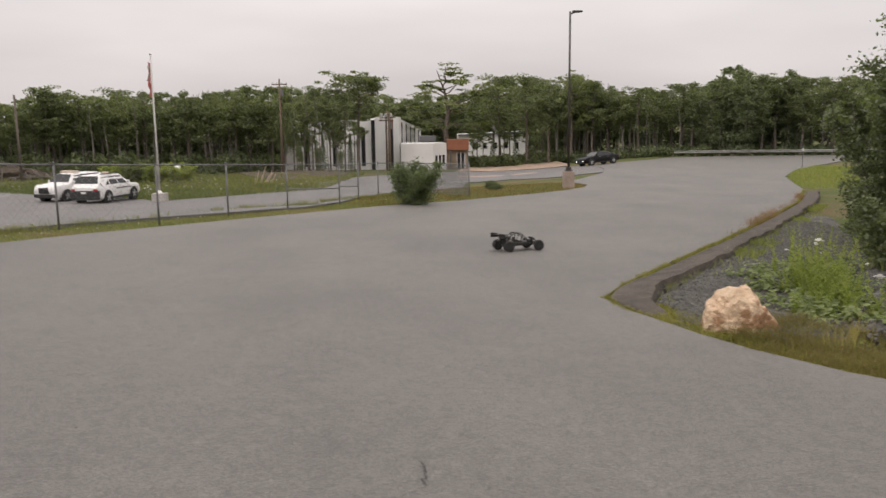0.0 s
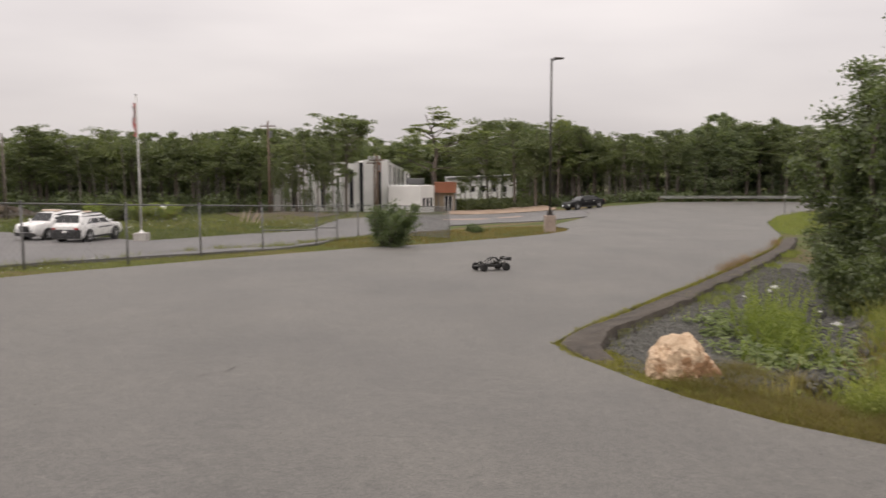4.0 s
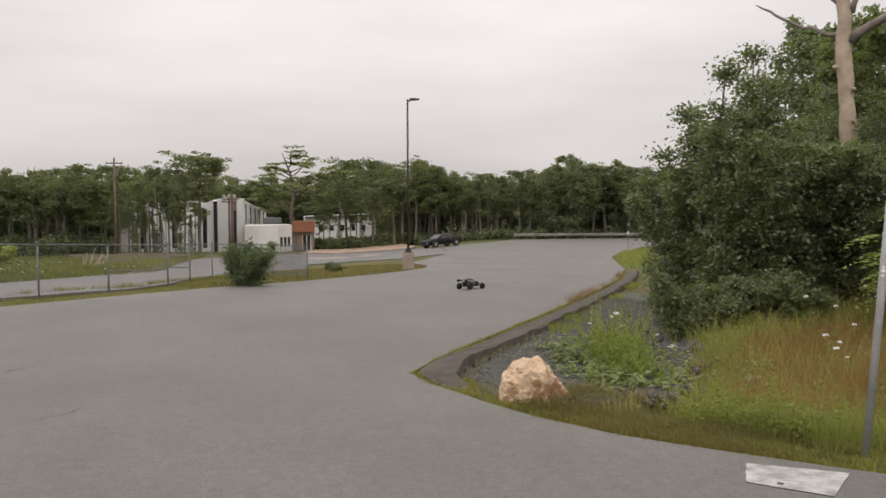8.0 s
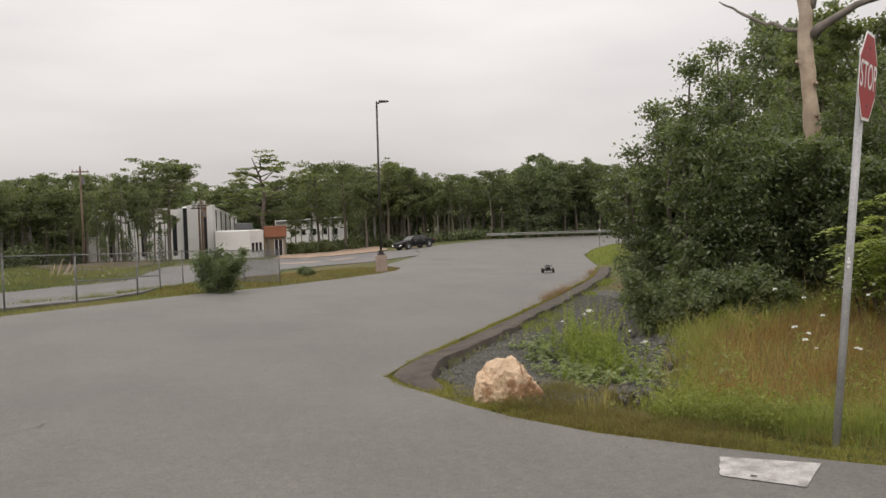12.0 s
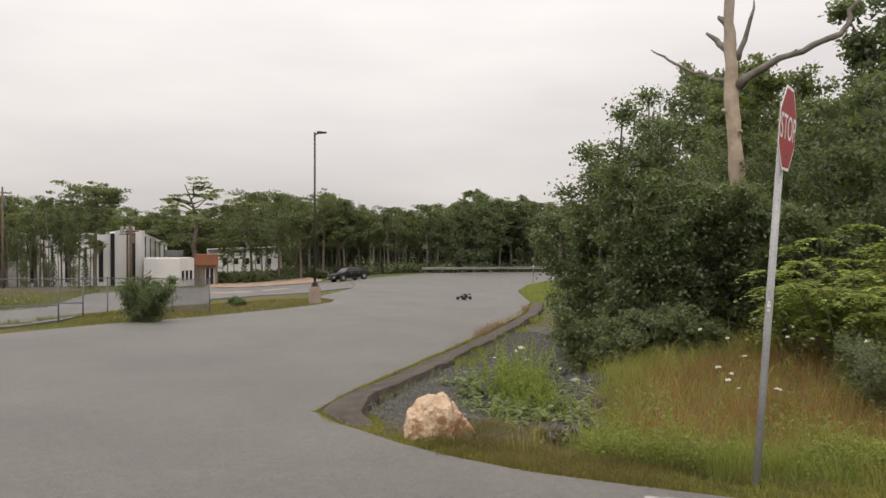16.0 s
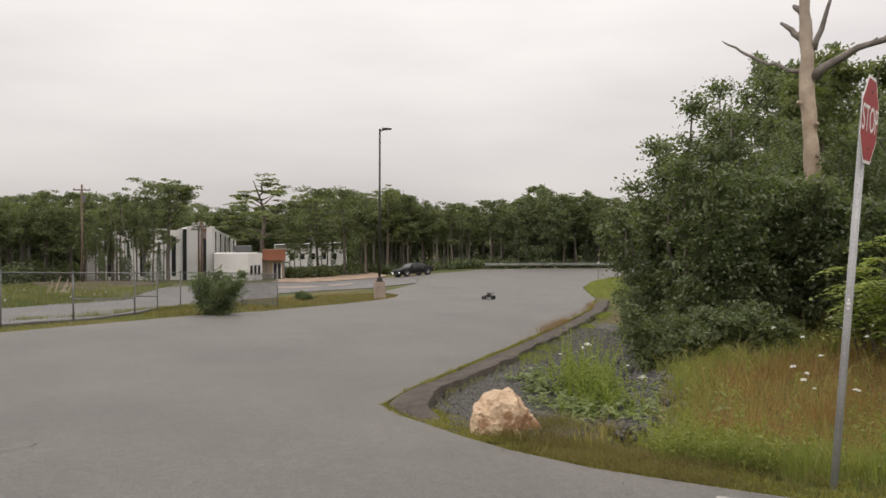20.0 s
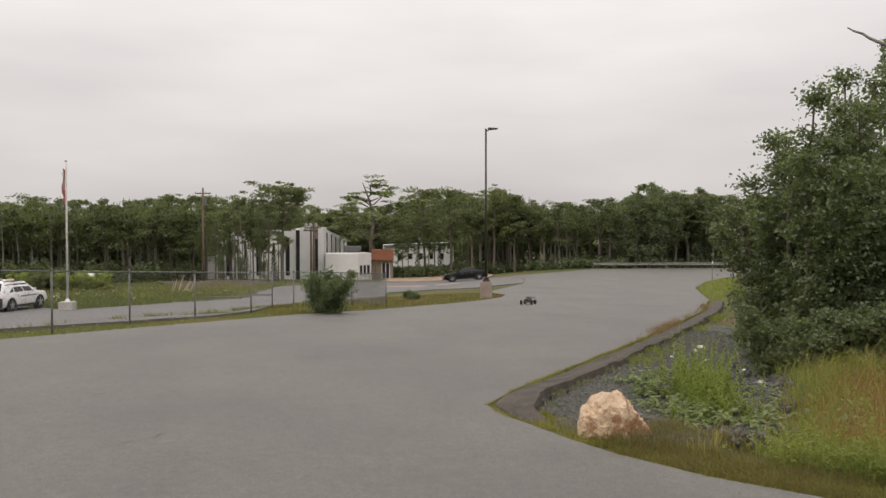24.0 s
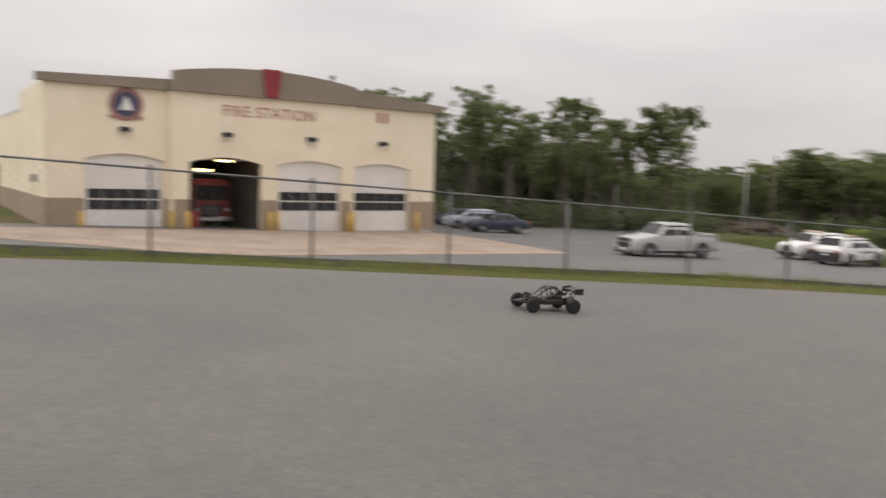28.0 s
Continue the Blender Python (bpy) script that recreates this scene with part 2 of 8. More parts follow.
M_PAINT_LINE = surf("worn_white_paint", (0.20, 0.19, 0.18), (0.46, 0.45, 0.43), 7.0, 90.0, 0.8, fine_amount=0.45)
M_CONCRETE = surf("concrete", (0.33, 0.31, 0.285), (0.46, 0.435, 0.40), 1.5, 30.0, 0.9, bump=0.3)
M_CONCRETE_PINK = surf("weathered_concrete_base", (0.26, 0.20, 0.165), (0.36, 0.285, 0.24), 2.5, 30.0, 0.9, bump=0.3)
M_APRON = surf("apron_concrete", (0.265, 0.20, 0.152), (0.375, 0.295, 0.23), 0.5, 20.0, 0.9)
M_GALV = surf("galvanised_steel", (0.105, 0.105, 0.102), (0.185, 0.185, 0.18), 4.0, 60.0, 0.6, metal=0.25, fine_amount=0.15)
M_RAIL = surf("pale_galvanised_rail", (0.36, 0.36, 0.34), (0.50, 0.50, 0.475), 2.0, 40.0, 0.6, fine_amount=0.14)
M_WIRE = surf("chain_link_wire", (0.13, 0.13, 0.13), (0.22, 0.22, 0.22), 8.0, 60.0, 0.55, metal=0.5)
M_POLE_DARK = surf("bronze_pole", (0.035, 0.03, 0.026), (0.06, 0.052, 0.045), 2.0, 40.0, 0.5, metal=0.3)
M_RED = surf("sign_red", (0.26, 0.012, 0.014), (0.33, 0.018, 0.019), 3.0, 30.0, 0.6, fine_amount=0.1)
M_SIGN_WHITE = surf("sign_white", (0.66, 0.65, 0.63), (0.78, 0.77, 0.75), 5.0, 30.0, 0.45, fine_amount=0.06)
M_CREAM = surf("cream_stucco", (0.77, 0.675, 0.51), (0.88, 0.785, 0.615), 0.35, 25.0, 0.9, bump=0.25, fine_amount=0.08)
M_TAN_BLOCK = surf("tan_block", (0.29, 0.225, 0.155), (0.37, 0.29, 0.205), 0.8, 12.0, 0.9, bump=0.4)
M_PARAPET = surf("taupe_metal_fascia", (0.22, 0.185, 0.14), (0.27, 0.225, 0.175), 0.5, 20.0, 0.6, fine_amount=0.08)
M_KEYSTONE = surf("dark_red_keystone", (0.22, 0.020, 0.026), (0.28, 0.028, 0.036), 1.0, 20.0, 0.5)
M_LETTER = surf("red_brown_letters", (0.28, 0.10, 0.075), (0.36, 0.14, 0.105), 3.0, 20.0, 0.6)
M_DOOR = surf("white_overhead_door", (0.66, 0.63, 0.59), (0.76, 0.73, 0.69), 0.6, 20.0, 0.5, fine_amount=0.05)
M_WINDOW = glass_mat("dark_window", (0.03, 0.03, 0.035))
M_YELLOW = surf("bollard_yellow", (0.50, 0.32, 0.06), (0.62, 0.42, 0.10), 2.0, 20.0, 0.6)
M_INTERIOR = surf("bay_interior", (0.10, 0.088, 0.078), (0.17, 0.15, 0.135), 1.0, 10.0, 0.9)
M_BAY_LAMP = glow_mat("warm_bay_lamp", (1.0, 0.78, 0.35), 5.0)
M_EMBLEM = surf("faded_emblem_ring", (0.26, 0.13, 0.11), (0.36, 0.20, 0.17), 6.0, 30.0, 0.7)
M_NAVY_SIGN = surf("emblem_navy", (0.045, 0.05, 0.09), (0.06, 0.068, 0.12), 3.0, 20.0, 0.5)
M_TYRE = surf("tyre_rubber", (0.012, 0.012, 0.012), (0.025, 0.024, 0.023), 6.0, 60.0, 0.85)
M_RIM = surf("alloy_rim", (0.30, 0.30, 0.30), (0.44, 0.44, 0.44), 6.0, 40.0, 0.4, metal=0.25)
M_CAR_GLASS = glass_mat("car_glass", (0.012, 0.013, 0.014), 0.06, 0.42)
M_CHROME = surf("chrome", (0.5, 0.5, 0.5), (0.7, 0.7, 0.7), 4.0, 30.0, 0.2, metal=1.0)
M_PLASTIC = surf("black_plastic", (0.014, 0.014, 0.015), (0.028, 0.028, 0.029), 5.0, 60.0, 0.6)
M_LAMP_GLASS = surf("headlight", (0.45, 0.46, 0.47), (0.7, 0.7, 0.7), 10.0, 40.0, 0.15)
M_TAIL = surf("tail_light", (0.25, 0.01, 0.01), (0.40, 0.02, 0.02), 8.0, 40.0, 0.25)
M_HEADLIGHT_ON = glow_mat("headlight_on", (1.0, 0.95, 0.85), 6.0)
M_AMBER = surf("amber_light_bar", (0.55, 0.42, 0.32), (0.68, 0.54, 0.43), 6.0, 30.0, 0.3)


def car_paint(name, c):
    return surf(name, tuple(v * 0.94 for v in c), c, 1.2, 80.0, 0.38, 0.0, fine_amount=0.03, coat=0.35)


M_SILVER = car_paint("silver_paint", (0.43, 0.425, 0.42))
M_CAR_WHITE = car_paint("white_car_paint", (0.76, 0.75, 0.73))
M_NAVY = car_paint("navy_car_paint", (0.018, 0.022, 0.055))
M_BLACK_PAINT = surf("black_car_paint", (0.004, 0.004, 0.004), (0.007, 0.007, 0.007), 2.0, 60.0, 0.4, fine_amount=0.05, spec=0.22)
M_SILVER_BLUE = car_paint("silver_blue_paint", (0.36, 0.40, 0.46))
M_FIRE_RED = car_paint("fire_engine_red", (0.22, 0.018, 0.015))
M_BARK = surf("grey_bark", (0.085, 0.068, 0.055), (0.19, 0.16, 0.135), 5.0, 40.0, 0.95, bump=0.6, dist=0.02)
M_STEM = surf("grey_stem_bark", (0.085, 0.073, 0.062), (0.20, 0.18, 0.155), 0.4, 20.0, 0.95)
M_BARK_BIRCH = surf("pale_bark", (0.20, 0.18, 0.16), (0.36, 0.33, 0.30), 5.0, 40.0, 0.9)
M_DEAD_WOOD = surf("bare_weathered_wood", (0.30, 0.225, 0.165), (0.50, 0.41, 0.32), 3.0, 50.0, 0.9, bump=0.6, dist=0.02, fine_amount=0.3)
def dead_trunk_mat(name):
    """Bark gone from the lower trunk, grey bark left above, with a ragged border."""
    m, nt, bs = shader(name)
    co = nt.nodes.new("ShaderNodeTexCoord").outputs["Object"]
    sep = nt.nodes.new("ShaderNodeSeparateXYZ")
    nt.links.new(co, sep.inputs[0])
    wood = ramp_node(nt, noise_node(nt, co, 3.0, 5.0, 0.65), [(0.3, (0.34, 0.255, 0.185)), (0.7, (0.58, 0.47, 0.36))])
    bark = ramp_node(nt, noise_node(nt, co, 4.0, 5.0, 0.65), [(0.3, (0.20, 0.17, 0.145)), (0.7, (0.36, 0.315, 0.275))])
    add = nt.nodes.new("ShaderNodeMath")
    add.operation = "MULTIPLY_ADD"
    add.inputs[1].default_value = 2.4
    nt.links.new(noise_node(nt, co, 1.6, 4.0, 0.6), add.inputs[0])
    nt.links.new(sep.outputs["Z"], add.inputs[2])
    level = nt.nodes.new("ShaderNodeMapRange")
    level.inputs["From Min"].default_value, level.inputs["From Max"].default_value = 5.8, 9.4
    nt.links.new(add.outputs[0], level.inputs["Value"])
    nt.links.new(mix_node(nt, level.outputs[0], wood, bark), bs.inputs["Base Color"])
    bs.inputs["Roughness"].default_value = 0.9
    bump_node(nt, bs, noise_node(nt, co, 22.0, 5.0, 0.7), 0.7, 0.03)
    return m


M_DEAD_TRUNK = dead_trunk_mat("dead_trunk")
M_DEAD_GREY = surf("grey_dead_limb", (0.13, 0.112, 0.098), (0.25, 0.22, 0.195), 4.0, 50.0, 0.95, bump=0.6, dist=0.02)
M_POLE_WOOD = surf("utility_pole_wood", (0.10, 0.07, 0.05), (0.19, 0.135, 0.10), 2.0, 40.0, 0.9)
M_LEAF_FAR = leaf_mat("forest_leaves", (0.083, 0.100, 0.058), (0.176, 0.196, 0.106))
M_LEAF_FAR_B = leaf_mat("yellow_green_leaves", (0.092, 0.112, 0.056), (0.198, 0.217, 0.108))
M_LEAF_DEEP = leaf_mat("shaded_wood_leaves", (0.092, 0.116, 0.074), (0.196, 0.222, 0.130))
M_LEAF_DARK = leaf_mat("dark_conifer_needles", (0.066, 0.088, 0.062), (0.138, 0.166, 0.106))
M_LEAF_NEAR = leaf_mat("alder_leaves", (0.062, 0.084, 0.044), (0.178, 0.206, 0.108), gloss=0.36, spec=0.45)
M_LEAF_WILLOW = leaf_mat("grey_willow_leaves", (0.085, 0.105, 0.055), (0.18, 0.205, 0.115))
M_LEAF_SUMAC = leaf_mat("bright_leaflets", (0.14, 0.185, 0.055), (0.36, 0.40, 0.14), (0.40, 0.25, 0.11))
M_LEAF_BUSH = leaf_mat("bush_leaves", (0.066, 0.090, 0.048), (0.155, 0.188, 0.100))
M_LEAF_BROAD = leaf_mat("broad_weed_leaves", (0.075, 0.105, 0.038), (0.27, 0.31, 0.14))
M_GRASS = leaf_mat("green_grass", (0.115, 0.138, 0.036), (0.29, 0.31, 0.10), gloss=0.6)
M_GRASS_DRY = leaf_mat("dry_rust_grass", (0.14, 0.078, 0.038), (0.35, 0.21, 0.102), gloss=0.7)
M_GRASS_STRAW = leaf_mat("straw_grass", (0.20, 0.16, 0.06), (0.40, 0.33, 0.14), gloss=0.7)
M_MOSS = leaf_mat("yellow_green_moss", (0.135, 0.13, 0.036), (0.29, 0.265, 0.085), gloss=0.8)
M_VERGE = leaf_mat("dull_verge_grass", (0.115, 0.125, 0.045), (0.255, 0.25, 0.11), gloss=0.8)
M_WEED = leaf_mat("lush_weed_leaves", (0.125, 0.148, 0.038), (0.29, 0.305, 0.095), gloss=0.6)
M_RUST = leaf_mat("rust_plume_grass", (0.15, 0.088, 0.055), (0.30, 0.19, 0.125), gloss=0.8)
M_ISLAND = leaf_mat("brown_turf", (0.105, 0.085, 0.034), (0.215, 0.175, 0.075), gloss=0.8)
M_LAWN = leaf_mat("rough_lawn", (0.070, 0.088, 0.035), (0.155, 0.17, 0.078), gloss=0.7)
M_SOIL = surf("brown_soil", (0.045, 0.034, 0.024), (0.105, 0.080, 0.056), 1.2, 14.0, 0.95, bump=0.7, dist=0.05)
M_REED = leaf_mat("bright_green_stems", (0.108, 0.145, 0.032), (0.27, 0.305, 0.085), gloss=0.6)
M_FLOWER = surf("white_flowers", (0.66, 0.66, 0.60), (0.80, 0.80, 0.75), 10.0, 40.0, 0.8)
M_BLACK_FRAME = surf("buggy_black", (0.010, 0.010, 0.010), (0.022, 0.021, 0.02), 12.0, 60.0, 0.5)
# silver of the fittings; along the roof edge it paints the cage's glints
M_BUGGY_SILVER = surf("buggy_silver", (0.16, 0.16, 0.15), (0.34, 0.33, 0.31), 12.0, 60.0, 0.35, metal=0.5)
M_BUGGY_CAMO = surf("buggy_dull_panels", (0.008, 0.008, 0.006), (0.040, 0.036, 0.024), 9.0, 60.0, 0.5, fine_amount=0.3)
M_ORANGE = surf("orange_wall_panel", (0.21, 0.075, 0.038), (0.28, 0.105, 0.055), 0.6, 12.0, 0.6)
M_BUILDING_WHITE = surf("white_wall_panel", (0.62, 0.61, 0.60), (0.74, 0.73, 0.71), 0.3, 12.0, 0.7, fine_amount=0.06)
M_GREY_METAL = surf("grey_roof_metal", (0.15, 0.15, 0.155), (0.21, 0.21, 0.215), 0.7, 20.0, 0.5, metal=0.4)

M_GALV_SIGN = surf("dull_sign_post_steel", (0.30, 0.30, 0.30), (0.42, 0.42, 0.42), 3.0, 50.0, 0.5, metal=0.2, fine_amount=0.2)
M_FLAG_POLE = surf("weathered_pole_white", (0.42, 0.41, 0.38), (0.54, 0.53, 0.50), 1.0, 30.0, 0.5, fine_amount=0.08)
M_FLAG_RED = surf("faded_flag_red", (0.52, 0.16, 0.15), (0.66, 0.27, 0.25), 4.0, 30.0, 0.9)
# ---- building helpers ----
def mesh_from(name, verts, faces, mats):
    me = bpy.data.meshes.new(name)
    me.from_pydata([tuple(v) for v in verts], [], [tuple(f) for f in faces])
    for m in mats if isinstance(mats, (list, tuple)) else [mats]:
        me.materials.append(m)
    me.update()
    return me


def part(name, bm, material, parent=None, label="", smooth=False):
    """One bmesh as one mesh object, under its thing."""
    me = bpy.data.meshes.new(name)
    if smooth:
        for f in bm.faces:
            f.smooth = True
    bm.to_mesh(me)
    bm.free()
    for m in material if isinstance(material, (list, tuple)) else [material]:
        me.materials.append(m)
    ob = new(name, me)
    if parent is not None:
        ob.parent = parent
    if label:
        ob["label"] = label
    return ob


def empty(name, m=None):
    ob = new(name)
    ob.empty_display_size = 0.2
    if m is not None:
        ob.matrix_basis = m
    return ob


def add_box(bm, lo, hi, bevel=0.0, m=None):
    c = [(a + b) / 2 for a, b in zip(lo, hi)]
    s = [max(1e-4, b - a) for a, b in zip(lo, hi)]
    mat = Matrix.Translation(c) @ Matrix.Diagonal((*s, 1))
    r = bmesh.ops.create_cube(bm, size=1, matrix=(m @ mat) if m is not None else mat)
    if bevel:
        ed = list({e for v in r["verts"] for e in v.link_edges})
        bmesh.ops.bevel(bm, geom=ed, offset=bevel, segments=2, affect="EDGES", profile=0.6)


def box(lo, hi, bevel=0.0):
    bm = bmesh.new()
    add_box(bm, lo, hi, bevel)
    return bm


def add_tube(bm, pts, radii, sides=8, cap=True):
    """A round bar along points; radii one value or one a point."""
    pts = [Vector(p) for p in pts]
    if isinstance(radii, (int, float)):
        radii = [radii] * len(pts)
    rings = []
    for i, p in enumerate(pts):
        a, b = pts[max(0, i - 1)], pts[min(len(pts) - 1, i + 1)]
        d = (b - a).normalized()
        u = d.orthogonal().normalized() if i == 0 else (u - d * u.dot(d)).normalized()
        v = d.cross(u)
        rings.append([bm.verts.new(p + (u * math.cos(k * 2 * math.pi / sides) + v * math.sin(k * 2 * math.pi / sides)) * radii[i]) for k in range(sides)])
    for r, s in zip(rings, rings[1:]):
        for k in range(sides):
            bm.faces.new((r[k], r[(k + 1) % sides], s[(k + 1) % sides], s[k]))
    if cap:
        bm.faces.new(rings[0][::-1])
        bm.faces.new(rings[-1])


def tube(pts, radii, sides=8):
    bm = bmesh.new()
    add_tube(bm, pts, radii, sides)
    return bm


def add_prism(bm, outline, y0, y1):
    """A closed outline in x, z drawn out from y0 to y1."""
    a = [bm.verts.new((x, y0, z)) for x, z in outline]
    b = [bm.verts.new((x, y1, z)) for x, z in outline]
    bm.faces.new(a)
    bm.faces.new(b[::-1])
    n = len(a)
    for i in range(n):
        bm.faces.new((a[i], b[i], b[(i + 1) % n], a[(i + 1) % n]))


def prism(outline, y0, y1, bevel=0.0):
    bm = bmesh.new()
    add_prism(bm, outline, y0, y1)
    bmesh.ops.recalc_face_normals(bm, faces=bm.faces)
    if bevel:
        bmesh.ops.bevel(bm, geom=list(bm.edges), offset=bevel, segments=2, affect="EDGES", profile=0.6, clamp_overlap=True)
    return bm


def quad_cloud(rng, centres, normals_up, size, aspect=1.5):
    """Loose leaves: a quad a centre, turned at random; normals_up 0..1 lays them flatter."""
    n = len(centres)
    nrm = rng.normal(size=(n, 3))
    nrm[:, 2] = np.abs(nrm[:, 2]) + normals_up * 2
    nrm /= np.linalg.norm(nrm, axis=1)[:, None]
    t = np.cross(nrm, rng.normal(size=(n, 3)))
    t /= np.linalg.norm(t, axis=1)[:, None]
    b = np.cross(nrm, t)
    s = size * rng.uniform(0.6, 1.35, (n, 1))
    v = np.empty((n, 4, 3))
    v[:, 0] = centres - t * s * aspect * 0.5
    v[:, 1] = centres + b * s * 0.5 - t * s * 0.1
    v[:, 2] = centres + t * s * aspect * 0.5
    v[:, 3] = centres - b * s * 0.5 + t * s * 0.1
    return v.reshape(-1, 3)


def tri_cloud(rng, centres, normals_up, size, aspect=1.5):
    """Loose pointed leaves, three corners each, for foliage seen from afar."""
    n = len(centres)
    nrm = rng.normal(size=(n, 3))
    nrm[:, 2] = np.abs(nrm[:, 2]) + normals_up * 2
    nrm /= np.linalg.norm(nrm, axis=1)[:, None]
    t = np.cross(nrm, rng.normal(size=(n, 3)))
    t /= np.linalg.norm(t, axis=1)[:, None]
    b = np.cross(nrm, t)
    s = size * rng.uniform(0.6, 1.35, (n, 1))
    v = np.empty((n, 3, 3))
    v[:, 0] = centres - t * s * aspect * 0.35 + b * s * 0.55
    v[:, 1] = centres - t * s * aspect * 0.35 - b * s * 0.55
    v[:, 2] = centres + t * s * aspect * 0.65
    return v.reshape(-1, 3)


def cloud_mesh(name, v, k, mat):
    f = np.arange(len(v)).reshape(-1, k)
    me = bpy.data.meshes.new(name)
    me.from_pydata(v.tolist(), [], f.tolist())
    me.materials.append(mat)
    me.update()
    return me


# ---- the lie of the land ----
FENCE = [(-18.0, -12.0), (-14.6, 0.0), (-12.3, 7.4), (-10.2, 15.5), (-8.2, 21.6), (-4.7, 31.2), (-2.2, 37.0), (0.8, 43.0)]
BREAK = FENCE + [(7.0, 49.0), (13, 62), (22, 85), (34, 120), (60, 200)]
EDGE = [(60, -20), (26, -7.5), (14, -1.5), (8.5, 1.6), (5.5, 3.45), (3.95, 4.35), (3.55, 4.75), (3.1, 5.23), (2.52, 5.9), (2.07, 6.7), (1.82, 7.33),
        (1.62, 8.0), (1.46, 8.5), (1.33, 9.3), (1.83, 10.37), (3.02, 12.44), (4.97, 15.74), (7.91, 20.94), (11.91, 28.14), (16.12, 37.17), (19.0, 45.0),
        (22, 53), (27.4, 64), (34, 74), (52, 96), (90, 130)]
LEFT = [(-17.0, -14.0), (-12.6, 2.0), (-12.0, 4.6), (-11.1, 7.1), (-9.6, 11.5), (-7.85, 16.4), (-5.08, 22.5), (-2.38, 28.0), (0.6, 32.3), (3.5, 36.1), (5.5, 39.2),
        (6.9, 42.2), (7.6, 45.2), (7.2, 48.6)]


def sstep(a, b, v):
    u = min(1.0, max(0.0, (v - a) / (b - a)))
    return u * u * (3 - 2 * u)


def left_of(line, x, y):
    """Distance from a line, positive to its left."""
    best, sign = 1e9, 1
    for (x0, y0), (x1, y1) in zip(line, line[1:]):
        dx, dy = x1 - x0, y1 - y0
        u = min(1, max(0, ((x - x0) * dx + (y - y0) * dy) / (dx * dx + dy * dy)))
        d = math.hypot(x - x0 - u * dx, y - y0 - u * dy)
        if d < best - 1e-9:
            best, sign = d, 1 if dx * (y - y0) - dy * (x - x0) > 0 else -1
    return best * sign


def lot_z(x, y):
    z = -0.047 * y + 0.012 * 6 * math.log1p(math.exp(min(40.0, (y - 32) / 6))) + 0.018 * 5 * math.log1p(math.exp(min(40.0, (y - 62) / 5)))
    return z - 0.03 * min(0.0, x)


def low_z(x, y):
    return -1.53 - 0.006 * x - 0.029 * y


def ground_z(x, y):
    """The upper lot, the station's yard below the fence, and the bank past the kerb."""
    far = math.hypot(x, y)
    k = min(1.0, 240.0 / max(far, 1))
    x, y = x * k, y * k
    w = sstep(0.3, 5 + max(0, y - 38) * 0.28, left_of(BREAK, x, y))
    z = lot_z(x, y) * (1 - w) + low_z(x, y) * w
    r = -left_of(EDGE, x, y)
    if r > 0:
        z += 0.085 * max(0.0, min(r, 45) - 3.0) - 0.20 * math.exp(-((r - 2.4) / 0.9) ** 2) * sstep(7.0, 9.0, y) * (1 - sstep(26, 34, y))
    return z


def on_ground(x, y, lift=0.0, rx=0, ry=0, rz=0):
    return pose(x, y, ground_z(x, y) + lift, rx, ry, rz)


def sheet(name, outline, lift, cell, mat, label="", category="", skirt=0.0):
    """A paved surface of any outline that follows the ground."""
    bm = bmesh.new()
    bm.faces.new([bm.verts.new((x, y, 0)) for x, y in outline])
    bmesh.ops.recalc_face_normals(bm, faces=bm.faces)
    if next(iter(bm.faces)).normal.z < 0:
        bmesh.ops.reverse_faces(bm, faces=list(bm.faces))
    for axis in (0, 1):
        lo, hi = min(p[axis] for p in outline), max(p[axis] for p in outline)
        v = math.floor(lo / cell) * cell + cell
        while v < hi:
            co, no = [0, 0, 0], [0, 0, 0]
            co[axis], no[axis] = v, 1
            bmesh.ops.bisect_plane(bm, geom=list(bm.verts) + list(bm.edges) + list(bm.faces), plane_co=co, plane_no=no)
            v += cell
    for vtx in bm.verts:
        vtx.co.z = ground_z(vtx.co.x, vtx.co.y) + lift
    if skirt:
        rim = [e for e in bm.edges if e.is_boundary]
        down = bmesh.ops.extrude_edge_only(bm, edges=rim)
        for g in down["geom"]:
            if isinstance(g, bmesh.types.BMVert):
                g.co.z -= skirt
    ob = part(name, bm, mat)
    return tagged(ob, label, category, kind="structure")


# the ground: one sheet, fine near the camera, out to the horizon
def axis_steps():
    near = list(np.arange(-30, 60, 1.5))
    far = [-3000, -1500, -700, -350, -240, -180, -140, -110, -90, -75, -62, -52, -44, -37]
    out = [60, 63, 67, 72, 78, 85, 93, 102, 112, 124, 138, 155, 180, 215, 260, 350, 700, 1500, 3000]
    return far + near + out


def build_ground():
    xs, ys = axis_steps(), axis_steps()
    verts = [(x, y, ground_z(x, y) - 0.06 + 0.05 * noise.noise((x * 0.5, y * 0.5, 0))) for y in ys for x in xs]
    n = len(xs)
    faces = [(j * n + i, j * n + i + 1, (j + 1) * n + i + 1, (j + 1) * n + i) for j in range(len(ys) - 1) for i in range(n - 1)]
    me = mesh_from("ground", verts, faces, M_GROUND)
    for p in me.polygons:
        p.use_smooth = True
    tagged(new("ground", me), "rough turf and brown soil falling away from the lot", "ground", kind="structure")


build_ground()

